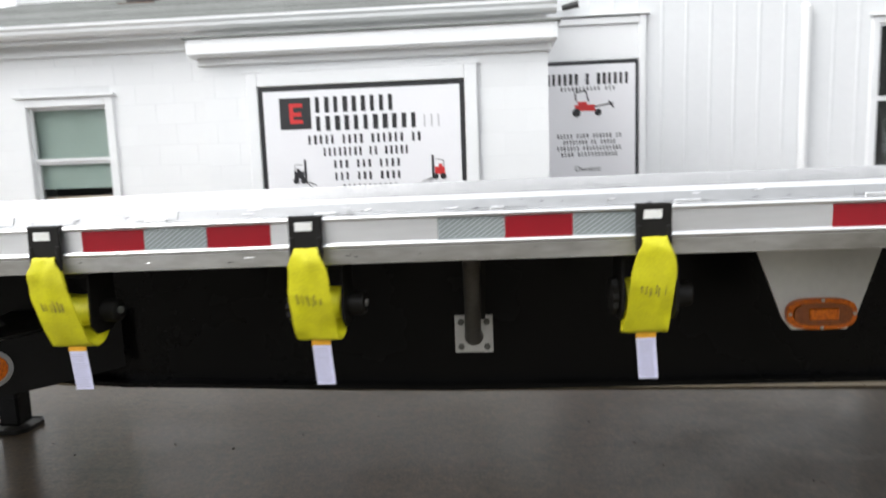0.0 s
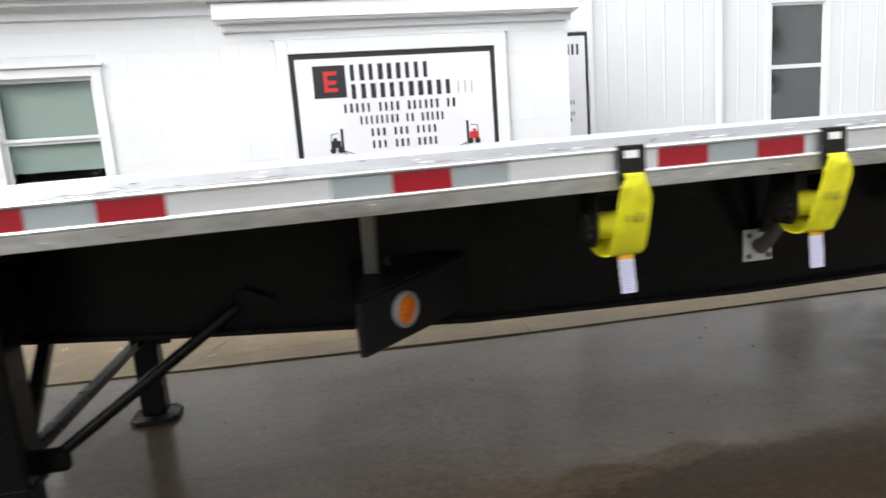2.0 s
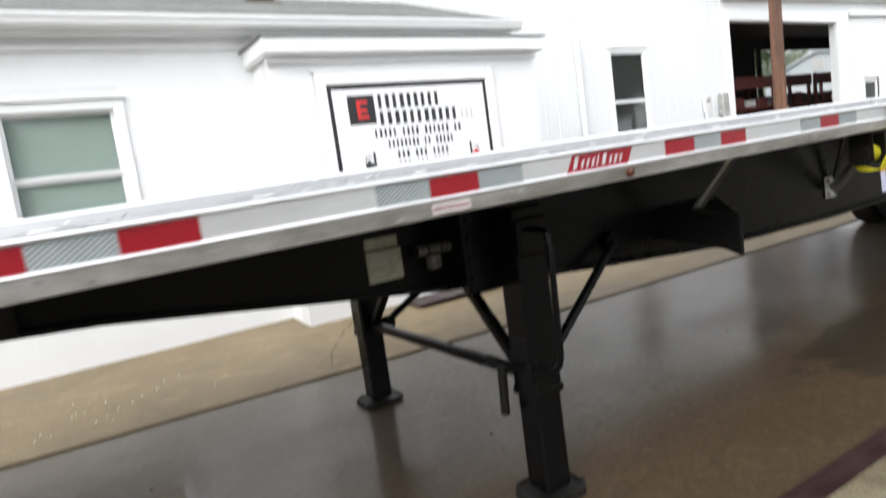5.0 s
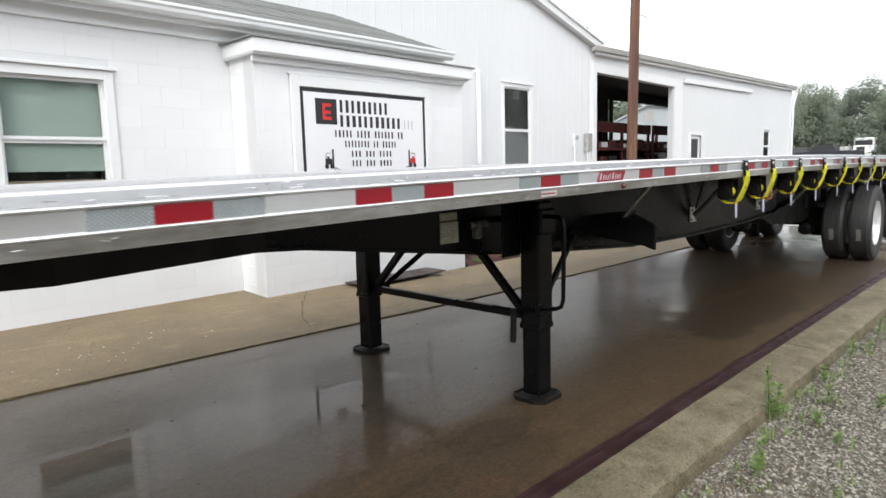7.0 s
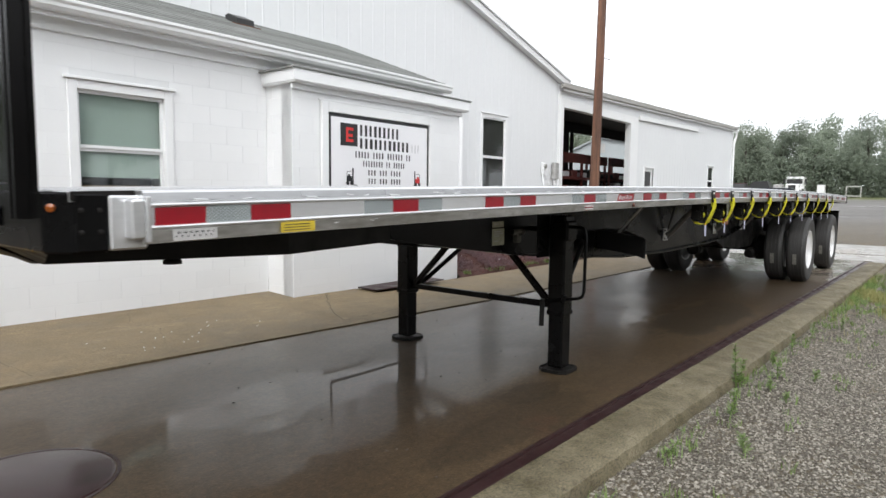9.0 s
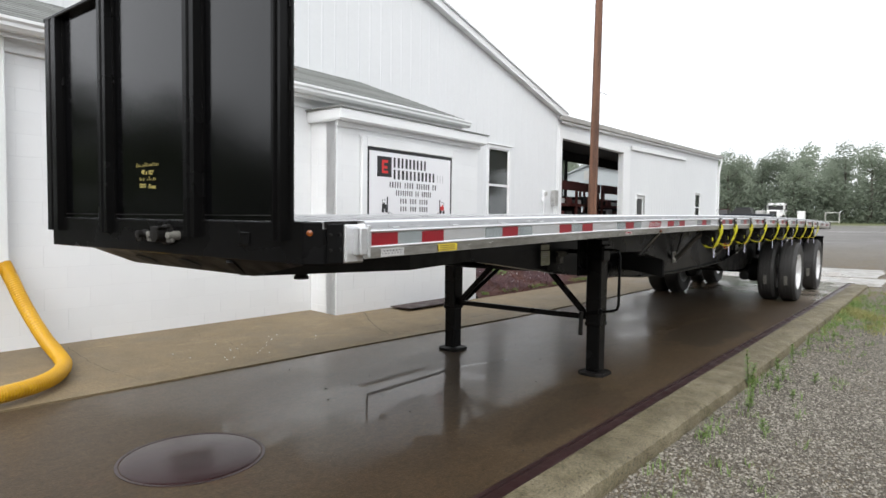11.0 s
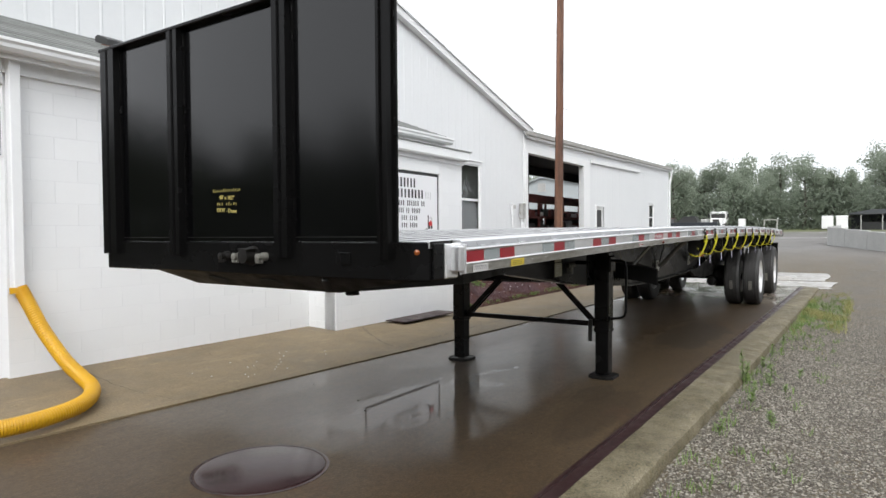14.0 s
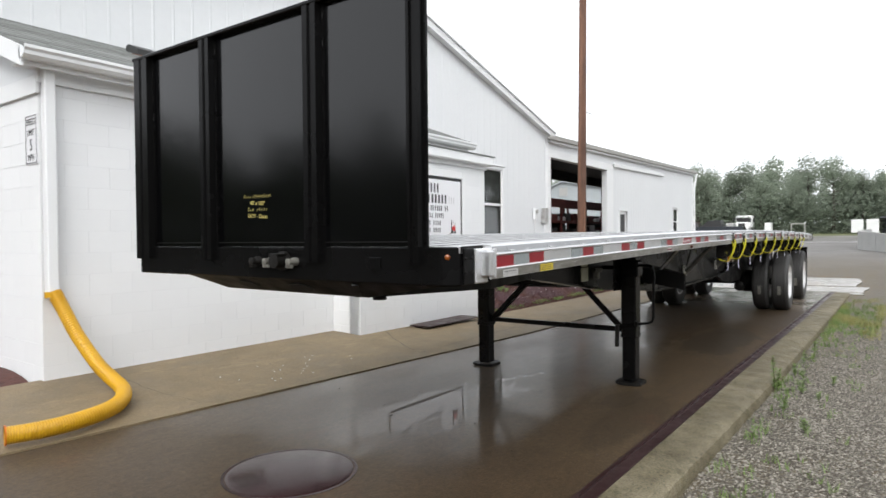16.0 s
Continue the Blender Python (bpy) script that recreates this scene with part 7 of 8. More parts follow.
for y in (2.735, 3.705):
    bm = bmesh.new()
    prism(bm, [(2.0, 0.74), (2.5, 0.60), (3.3, 0.54), (4.0, 0.54), (4.25, 0.66), (5.9, 0.66), (6.1, 0.56), (6.6, 0.56), (6.8, 0.68), (8.0, 0.74), (8.0, 0.99), (2.0, 0.99)], lambda u, v, w: (u, y + w, v), 0.055)
    part("suspension_frame", bm, "black_dull", trailer, "dirty black suspension side frame")
for ax in AXLES:
    for y in (2.60, 3.90):
        s = 1 if y < 3 else -1
        part("brake_drum", lathe(bmesh.new(), [(0.10, 0.0), (0.205, 0.02 * s), (0.21, 0.16 * s), (0.17, 0.22 * s), (0.07, 0.24 * s)], (ax, y, land(ax) + 0.515), "y", 24), "black_dull", trailer, smooth=True)
        part("brake_chamber", lathe(bmesh.new(), [(0.05, -0.16), (0.085, -0.13), (0.088, -0.02), (0.095, 0.0), (0.088, 0.02), (0.085, 0.12), (0.05, 0.15)], (ax - 0.24, y + s * 0.20, land(ax) + 0.43), "x", 18), "black_dull", trailer, smooth=True)
part("air_tank", tube(bmesh.new(), [(3.05, 2.98, 0.72), (3.05, 2.92, 0.72), (3.05, 2.82, 0.72)][::-1] + [(3.05, 3.5, 0.72), (3.05, 3.58, 0.72)], [0.08, 0.12, 0.125, 0.125, 0.08], 18), "black_dull", trailer, smooth=True)
flap = part("mud_flap", bx((7.78, 2.0, 0.42), (7.79, 2.58, 1.03), 0.003), "mudflap", trailer)
part("flap_bracket", bx((7.70, 1.99, 1.03), (7.80, 2.60, 1.07), 0.004), "black", flap)
part("air_line", tube(bmesh.new(), smooth_path([(1.2, 3.1, 0.68), (2.2, 3.1, 0.62), (3.0, 3.0, 0.60), (3.8, 3.1, 0.66), (4.5, 3.2, 0.60)], 6), 0.014, 8), "rubber", trailer, smooth=True)

# ---- pole, mulch bed, racks in the bay ----
pole = thing("utility_pole", (9.0, 7.93, 0.1), "brown treated wooden utility pole", "utility pole")
part("shaft", tube(bmesh.new(), [(9.0, 7.93, 0.0)] + [(9.0 + 0.022 * k, 7.93, 0.9 * k) for k in range(1, 14)], [0.135 - 0.003 * k for k in range(14)], 18), "wood_pole", pole, smooth=True)
part("step_bolt", tube(bmesh.new(), [(9.15, 7.80, 5.05), (9.55, 7.80, 5.05)], 0.012, 6), "galv", pole)
part("ground_wire", tube(bmesh.new(), [(8.90, 7.82, 0.1), (8.90, 7.82, 2.6), (8.96, 7.82, 6.0)], 0.008, 6), "wood_pole", pole)
bm = bmesh.new()
nx, ny = 40, 16
vs = [[bm.verts.new((0.76 + 7.4 * i / nx, 6.03 + 2.9 * j / ny, (0.035 if j else -0.09) + 0.20 * min(1, j / 6, (nx - i) / 4 + 0.05) + 0.05 * noise.noise((i * 0.7, j * 0.8, 2.0)))) for j in range(ny + 1)] for i in range(nx + 1)]
for i in range(nx):
    for j in range(ny):
        bm.faces.new((vs[i][j], vs[i + 1][j], vs[i + 1][j + 1], vs[i][j + 1]))
single("mulch_bed", bm, "mulch", "mound of red-brown wood mulch along the hall wall", "mulch bed", kind="structure", smooth=True)
rnd = random.Random(21)
bm = bmesh.new()
for k in range(2600):
    x, y = rnd.uniform(0.8, 8.0), rnd.uniform(6.0, 7.6)
    z = 0.05 + 0.20 * min(1, (y - 6.03) / 1.09) + rnd.uniform(-0.01, 0.03)
    d = Vector((rnd.uniform(-1, 1), rnd.uniform(-1, 1), rnd.uniform(-0.5, 0.5))).normalized() * rnd.uniform(0.015, 0.04)
    beam(bm, Vector((x, y, z)) - d, Vector((x, y, z)) + d, 0.012, 0.006)
single("mulch_chips", bm, "mulch", "loose red-brown bark chips", "mulch", kind="stuff")
single("door_mat", bx((-1.42, 5.80, 0.084), (-0.08, 6.16, 0.098), 0.004), "rust_channel", "flat rust-brown steel plate beside the bay wall", "steel plate")

for i, (x, y) in enumerate(((13.3, 11.4), (15.5, 11.5), (17.7, 11.4), (19.9, 11.5))):
    rack = thing("storage_rack", (x, y, 0.13), "dark red steel rack loaded with machine parts", "rack", "racks in the open bay")
    for dx in (-1.0, 1.0):
        for dy in (-0.4, 0.4):
            part("upright", bx((x + dx - 0.04, y + dy - 0.04, 0.13), (x + dx + 0.04, y + dy + 0.04, 2.85)), "rack_red", rack)
    part("top_beam", bx((x - 1.08, y - 0.47, 2.50), (x + 1.08, y - 0.41, 2.84)), "rack_red", rack)
    # dark sheet added behind the shelves to hide the bright view beyond
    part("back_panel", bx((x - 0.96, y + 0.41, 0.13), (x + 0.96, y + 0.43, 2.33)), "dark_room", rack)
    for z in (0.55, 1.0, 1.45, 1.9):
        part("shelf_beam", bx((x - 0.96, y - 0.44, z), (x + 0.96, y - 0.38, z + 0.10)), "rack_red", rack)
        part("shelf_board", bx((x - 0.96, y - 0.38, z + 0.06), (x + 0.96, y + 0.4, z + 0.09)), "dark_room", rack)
        rr = random.Random(i * 10 + int(z * 10))
        for k in range(3):
            a = x - 0.88 + k * 0.6
            part("stored_part", bx((a, y - 0.34, z + 0.09), (a + rr.uniform(0.35, 0.55), y + 0.3, z + 0.09 + rr.uniform(0.10, 0.34)), 0.02), rr.choice(("rack_red", "dark_room", "siding", "lamp_body")), rack)

# pale building beyond the open bay
far = thing("barn", (51, 27.7, land(51)), "pale grey metal barn with a low gable", "building")
bm = bmesh.new()
prism(bm, [(22.6, 0.8), (32.2, 0.8), (32.2, 5.25), (27.7, 7.0), (22.6, 6.05)], lambda u, v, w: (51 + w, u, v), 9)
part("wall", bm, "barn", far)
bm = bmesh.new()
prism(bm, [(22.2, 5.98), (27.7, 7.01), (32.7, 5.06), (32.7, 5.22), (27.7, 7.16), (22.2, 6.13)], lambda u, v, w: (50.7 + w, u, v), 9.6)
part("roof", bm, "barn", far)
part("window", bx((50.95, 27.15, 5.55), (50.99, 28.05, 6.45)), "galv", far)

# ---- far lot ----
def at_range(px_angle, dist):
    """A place in the far lot, by its bearing from the nose of the trailer (degrees from +x) and its distance."""
    a = radians(px_angle)
    return -8.34 + dist * math.cos(a), 0.56 + dist * math.sin(a)


bar = thing("concrete_barrier", (30, 0, 0.3), "long pale precast concrete retaining wall", "concrete wall")
ends = [(37.5, 1.25), (33.6, 1.70), (31.0, 0.85), (28.2, -0.1), (25.5, -1.05), (22.8, -2.0), (20.0, -3.0)]
for i, ((xa, ya), (xb, yb)) in enumerate(zip(ends, ends[1:])):
    d = (Vector((xb, yb, 0)) - Vector((xa, ya, 0))) * 0.004
    h = 0.55 - 0.03 * i
    top = 2 * h - 0.08
    bmx = beam(bmesh.new(), (xa + d.x, ya + d.y, land(xa) + h - 0.06), (xb - d.x, yb - d.y, land(xb) + h - 0.08), 0.18, 2 * h, bevel=0.015)
    sec = part("wall_panel", bmx, "barrier", bar)
    n = 7
    for k in range(1, n):
        f = k / n
        x, y = xa + (xb - xa) * f, ya + (yb - ya) * f
        part("panel_rib", bx((x - 0.135, y - 0.03, land(x) - 0.05), (x - 0.075, y + 0.03, land(x) + top - 0.05), 0.006), "barrier", sec)


def crate(x, y, w, h):
    z = land(x)
    t = thing("white_tank", (x, y, z), "white box tank on a pallet", "tank", "white tanks by the wall")
    part("body", bx((x - w / 2, y - w / 2, z + 0.14), (x + w / 2, y + w / 2, z + h), 0.05), "truck_white", t)
    for k in (-1, 0, 1):
        part("pallet_runner", bx((x - w / 2, y + k * w * 0.42 - 0.05, z - 0.02), (x + w / 2, y + k * w * 0.42 + 0.05, z + 0.14)), "lamp_body", t)


crate(76.0, 3.02, 1.15, 1.64)
crate(76.0, 1.59, 1.15, 1.64)

sx, sy = 76.0, 0.95
sz = land(sx)
shed = thing("open_shed", (sx, sy, sz), "long open shed with a dark sloping roof", "shed")
bm = bmesh.new()
prism(bm, [(0.0, 1.75), (0.0, 1.90), (2.2, 2.30), (14.0, 2.35), (14.0, 1.8)], lambda u, v, w: (sx + w, sy - u, sz + v), 5.0)
part("roof", bm, "shed_roof", shed)
for k in range(7):
    part("post", bx((sx + 0.1, sy - 1.2 - k * 2.0, sz - 0.1), (sx + 0.2, sy - 1.1 - k * 2.0, sz + 2.0)), "barrier", shed)
part("back_wall", bx((sx + 4.6, sy - 14.0, sz - 0.1), (sx + 4.75, sy - 0.2, sz + 2.0)), "shed_roof", shed)
# dark box added to fill the shaded space below the shed roof
part("stack", bx((sx + 1.5, sy - 13.5, sz - 0.1), (sx + 3.8, sy - 1.0, sz + 1.0), 0.1), "lamp_body", shed, "dark box added for the shade under the roof")


def wheel_set(parent, x, y, z, r, w, spots):
    for dx, dy in spots:
        part("wheel", lathe(bmesh.new(), [(r * 0.55, -w / 2), (r, -w / 2), (r, w / 2), (r * 0.55, w / 2)], (x + dx, y + dy, z + r), "y", 18), "rubber", parent)


def car(x, y, mat, label, name="parked_car", group=""):
    z = land(x)
    t = thing(name, (x, y, z), label, "car", group)
    bm = bmesh.new()
    prism(bm, [(-0.88, 0.35), (0.88, 0.35), (0.92, 0.75), (0.80, 1.0), (-0.80, 1.0), (-0.92, 0.75)], lambda u, v, w: (x - 2.2 + w, y + u, z + v), 4.5)
    bmesh.ops.bevel(bm, geom=bm.edges[:], offset=0.06, segments=1, affect="EDGES")
    part("body", bm, mat, t)
    bm = bmesh.new()
    lo = [bm.verts.new((x + a, y + b, z + 0.98)) for a, b in ((-1.2, -0.78), (1.4, -0.78), (1.4, 0.78), (-1.2, 0.78))]
    hi = [bm.verts.new((x + a, y + b, z + 1.62)) for a, b in ((-0.5, -0.62), (0.9, -0.62), (0.9, 0.62), (-0.5, 0.62))]
    bm.faces.new(hi)
    for i in range(4):
        bm.faces.new((lo[i], lo[(i + 1) % 4], hi[(i + 1) % 4], hi[i]))
    part("cabin", bm, "lamp_body", t, "dark tinted glass cabin")
    part("roof", bx((x - 0.5, y - 0.62, z + 1.61), (x + 0.9, y + 0.62, z + 1.66), 0.02), mat, t)
    wheel_set(t, x, y, z, 0.34, 0.22, [(a, b) for a in (-1.4, 1.4) for b in (-0.8, 0.8)])
    for b in (-0.62, 0.62):
        part("headlight", bx((x - 2.24, y + b - 0.16, z + 0.66), (x - 2.18, y + b + 0.16, z + 0.82), 0.02), "rim", t)


def pickup(x, y):
    """A dark pickup standing across the view, its nose towards the hall."""
    z = land(x)
    t = thing("pickup", (x, y, z), "dark blue-black pickup parked across the lot", "pickup")
    side = [(-2.7, 0.45), (2.7, 0.45), (2.72, 0.85), (2.55, 1.10), (1.25, 1.18), (-2.65, 1.18), (-2.72, 0.8)]
    bm = bmesh.new()
    prism(bm, side, lambda u, v, w: (x - 0.9 + w, y + u, z + v), 1.8)
    bmesh.ops.bevel(bm, geom=bm.edges[:], offset=0.05, segments=1, affect="EDGES")
    part("body", bm, "truck_dark", t)
    bm = bmesh.new()
    prism(bm, [(1.30, 1.16), (0.75, 1.74), (-0.55, 1.78), (-0.80, 1.16)], lambda u, v, w: (x - 0.76 + w, y + u, z + v), 1.52)
    part("cabin", bm, "lamp_body", t, "dark tinted glass cabin")
    bm = bmesh.new()
    prism(bm, [(0.72, 1.74), (0.66, 1.80), (-0.50, 1.84), (-0.56, 1.77)], lambda u, v, w: (x - 0.74 + w, y + u, z + v), 1.48)
    part("roof", bm, "truck_dark", t)
    part("bed_rack", bx((x - 0.7, y - 1.75, z + 1.16), (x + 0.7, y - 1.05, z + 1.52), 0.05), "alu_dull", t, "pale load behind the cab")
    for dy in (-1.75, 1.75):
        for dx in (-0.80, 0.80):
            part("wheel", lathe(bmesh.new(), [(0.20, -0.12), (0.40, -0.12), (0.40, 0.12), (0.20, 0.12)], (x + dx, y + dy, z + 0.40), "x", 18), "rubber", t)


pickup(60.0, 14.7)
car(70.0, 19.3, "rack_red", "dark red car parked beside the pickup")
car(57.0, -2.9, "truck_white", "white car parked beyond the concrete wall")
# white lorry facing the camera
lx, ly = 80.0, 15.35
lz = land(lx)
lorry = thing("tractor_unit", (lx, ly, lz), "white tractor unit parked facing the yard", "truck")
part("hood", bx((lx - 2.2, ly - 0.75, lz + 0.6), (lx - 0.6, ly + 0.75, lz + 1.55), 0.12), "truck_white", lorry)
part("grille", bx((lx - 2.23, ly - 0.40, lz + 0.65), (lx - 2.20, ly + 0.40, lz + 1.40)), "lamp_body", lorry, "dark upright grille")
part("cab", bx((lx - 0.6, ly - 1.0, lz + 0.7), (lx + 1.2, ly + 1.0, lz + 2.45), 0.14), "truck_white", lorry)
part("windscreen", bx((lx - 0.63, ly - 0.84, lz + 1.58), (lx - 0.59, ly + 0.84, lz + 2.15)), "lamp_body", lorry, "dark split windscreen")
part("bumper", bx((lx - 2.3, ly - 1.05, lz + 0.35), (lx - 2.15, ly + 1.05, lz + 0.65), 0.03), "rim", lorry)
part("frame_rail", bx((lx + 1.2, ly - 0.5, lz + 0.6), (lx + 4.3, ly + 0.5, lz + 0.85)), "lamp_body", lorry)
for b in (-1.18, 1.18):
    part("mirror", bx((lx - 0.55, ly + b - 0.08, lz + 1.6), (lx - 0.45, ly + b + 0.08, lz + 2.15)), "lamp_body", lorry)
    part("fender", bx((lx - 2.1, ly + (0.75 if b > 0 else -1.02), lz + 0.7), (lx - 0.9, ly + (1.02 if b > 0 else -0.75), lz + 1.1), 0.1), "truck_white", lorry)
part("exhaust_stack", tube(bmesh.new(), [(lx + 1.3, ly + 0.9, lz + 0.8), (lx + 1.3, ly + 0.9, lz + 3.0)], 0.06, 10), "rim", lorry)
wheel_set(lorry, lx, ly, lz, 0.50, 0.3, [(a, b) for a in (-1.6, 2.3, 3.5) for b in (-0.88, 0.88)])
bx_, by_ = 79.0, 12.45
box_body = thing("white_box", (bx_, by_, land(bx_)), "small white steel box standing in the lot", "box")
part("body", bx((bx_ - 0.5, by_ - 0.42, land(bx_) + 0.1), (bx_ + 0.5, by_ + 0.36, land(bx_) + 1.45), 0.04), "truck_white", box_body)
part("skid", bx((bx_ - 0.45, by_ - 0.3, land(bx_) - 0.04), (bx_ + 0.45, by_ + 0.3, land(bx_) + 0.1)), "lamp_body", box_body)
gx, gy = 79.2, 9.2
gz = land(gx)
gate = thing("steel_gate_frame", (gx, gy, gz), "empty grey steel rack standing in the lot", "steel frame")
for dy in (-0.72, 0.72):
    part("upright", bx((gx - 0.04, gy + dy - 0.06, gz - 0.03), (gx + 0.04, gy + dy + 0.06, gz + 1.30)), "galv", gate)
for z in (0.1, 1.20):
    part("cross_bar", bx((gx - 0.04, gy - 0.66, gz + z), (gx + 0.04, gy + 0.66, gz + z + 0.12)), "galv", gate)


# ---- woodland ----
def tree_kind(seed, height, spread, leaf="leaf_far", label="tall leafy deciduous tree in the hazy wood", group="trees behind the lot"):
    """A tapered trunk with limbs and a ragged crown of many small leaf clumps."""
    rnd = random.Random(seed)
    t = thing("tree", (0, 0, 0), label, "tree", group)
    bm = bmesh.new()
    lean = rnd.uniform(-0.4, 0.4)
    trunk = [(lean * k / 6, 0.1 * math.sin(k + seed), height * 0.85 * k / 6) for k in range(7)]
    tube(bm, trunk, [0.26 * (1 - k / 8) for k in range(7)], 8)
    tips = []
    for k in range(14):
        f = rnd.uniform(0.25, 0.85)
        base = Vector((lean * f * 0.85, 0, height * 0.85 * f))
        a = rnd.uniform(0, 2 * math.pi)
        reach = spread * rnd.uniform(0.45, 1.0) * (1.15 - f * 0.6)
        tip = base + Vector((math.cos(a) * reach, math.sin(a) * reach, rnd.uniform(0.6, 2.0)))
        tube(bm, [base, (base + tip) / 2 + Vector((0, 0, -0.15)), tip], [0.09, 0.06, 0.025], 5)
        tips += [tip, (base + tip) / 2]
    tips += [Vector((lean, 0, height * f)) for f in (0.8, 0.9, 0.97)]
    part("trunk", bm, "bark", t)
    verts, faces = [], []
    for tip in tips:
        size = rnd.uniform(0.8, 1.5) * spread / 3.4
        for _ in range(190):
            d = Vector((rnd.gauss(0, 1), rnd.gauss(0, 1), rnd.gauss(0, 0.75)))
            d = d.normalized() * size * rnd.random() ** 0.45
            c = tip + d
            u = Vector((rnd.uniform(-1, 1), rnd.uniform(-1, 1), rnd.uniform(-1, 1))).normalized()
            v = u.orthogonal().normalized()
            s = rnd.uniform(0.10, 0.20)
            n = len(verts)
            verts += [c - u * s, c + v * s * 0.6, c + u * s, c - v * s * 0.6]
            faces.append((n, n + 1, n + 2, n + 3))
    me = bpy.data.meshes.new("crown")
    me.from_pydata([tuple(v) for v in verts], [], faces)
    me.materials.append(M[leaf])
    hang(new("crown", me), t)
    return t


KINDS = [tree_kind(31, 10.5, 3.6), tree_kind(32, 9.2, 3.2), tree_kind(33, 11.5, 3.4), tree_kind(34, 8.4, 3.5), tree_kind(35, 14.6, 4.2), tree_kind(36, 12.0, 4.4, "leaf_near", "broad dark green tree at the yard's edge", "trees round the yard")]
rnd = random.Random(77)
spots = []
a = 36.0
while a > -16:
    spots.append((a + rnd.uniform(-0.4, 0.4), rnd.uniform(92, 100)))
    a -= rnd.uniform(0.9, 1.5)
a = 35.0
while a > -16:
    spots.append((a + rnd.uniform(-0.5, 0.5), rnd.uniform(106, 118)))
    a -= rnd.uniform(1.2, 1.9)
# the wood goes on round the yard, unseen behind the camera, added for reflections
a = -13.0
while a > -330:
    if not -324 < a < -262:
        spots.append((a, rnd.uniform(38, 50) if -262 < a < -30 else rnd.uniform(50, 64)))
    a -= rnd.uniform(2.6, 4.2)
used = set()
for i, (ang, dist) in enumerate(spots):
    x, y = at_range(ang, dist)
    k = rnd.choice((0, 1, 2, 3))
    s = rnd.uniform(0.90, 1.02) * (0.88 if k == 2 else 1.0) * (0.99 if ang > 9 else 0.96 if ang > 3.5 else 0.95 if ang > -18 else 1.0)
    if -1.9 < ang < -0.2 and dist < 101:
        k, s = 4, 0.76
    if ang < -12:
        k, s = 5, rnd.uniform(0.80, 1.12) if ang > -100 else rnd.uniform(0.92, 1.30) if -205 < ang < -165 else rnd.uniform(0.68, 1.06)
    m = Matrix.Translation((x, y, land(x) - 0.05)) @ Matrix.Rotation(rnd.uniform(0, 6.28), 4, "Z") @ Matrix.Scale(s, 4)
    if k in used:
        copy_thing(KINDS[k], m)
    else:
        used.add(k)
        KINDS[k].matrix_basis = m
for k in range(6):
    if k not in used:
        x, y = at_range(-1.0, 96)
        KINDS[k].matrix_basis = Matrix.Translation((x, y, land(x)))
# undergrowth along the wood's edge
def underwood(name, mat, label, count, bearings, ranges, tall, seed):
    """A belt of low leafy growth between two bearings and two distances."""
    rnd = random.Random(seed)
    verts, faces = [], []
    for _ in range(count):
        x, y = at_range(rnd.uniform(*bearings), rnd.uniform(*ranges))
        c = Vector((x, y, land(x) + tall * rnd.random() ** 1.2))
        u = Vector((rnd.uniform(-1, 1), rnd.uniform(-1, 1), rnd.uniform(-1, 1))).normalized()
        v = u.orthogonal().normalized()
        s = rnd.uniform(0.12, 0.28)
        n = len(verts)
        verts += [c - u * s, c + v * s * 0.6, c + u * s, c - v * s * 0.6]
        faces.append((n, n + 1, n + 2, n + 3))
    me = bpy.data.meshes.new(name)
    me.from_pydata([tuple(v) for v in verts], [], faces)
    me.materials.append(M[mat])
    tagged(new(name, me), label, "bushes", kind="stuff")


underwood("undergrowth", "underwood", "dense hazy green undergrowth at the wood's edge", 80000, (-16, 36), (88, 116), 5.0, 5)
# unseen leaf belt, added to darken what the bulkhead mirrors
underwood("hedge", "leaf_near", "unseen belt of dark green leaves added for the bulkhead's reflection", 60000, (-262, -60), (30, 40), 4.5, 6)


# ---- gravel and weeds beside the kerb ----
def scatter(name, mat, label, category, make, count, seed):
    rnd = random.Random(seed)
    verts, faces = [], []
    for _ in range(count):
        make(rnd, verts, faces)
    me = bpy.data.meshes.new(name)
    me.from_pydata(verts, [], faces)
    me.materials.append(M[mat])
    return tagged(new(name, me), label, category, kind="stuff")


def pebble(rnd, verts, faces):
    x = max(-9.5, rnd.gauss(-2.6, 2.9))
    y = kerb_y(x) - 0.40 - min(5.0, rnd.expovariate(0.9))
    if y > kerb_y(x) - 0.75 and rnd.random() < 0.45:
        return
    z = yard_z(x) + 0.001
    r = rnd.uniform(0.0035, 0.0075) + 0.007 * rnd.random() ** 4
    n = len(verts)
    a0 = rnd.uniform(0, 6.28)
    for k in range(5):
        a = a0 + k * 1.2566
        verts.append((x + r * math.cos(a) * rnd.uniform(0.8, 1.2), y + r * math.sin(a) * rnd.uniform(0.8, 1.2), z + r * rnd.uniform(0.1, 0.4)))
    verts.append((x + rnd.uniform(-0.3, 0.3) * r, y + rnd.uniform(-0.3, 0.3) * r, z + r * rnd.uniform(0.75, 1.1)))
    for k in range(5):
        faces.append((n + k, n + (k + 1) % 5, n + 5))


scatter("gravel_chippings", "chippings", "loose pale limestone chippings beside the kerb", "gravel", pebble, 110000, 3)


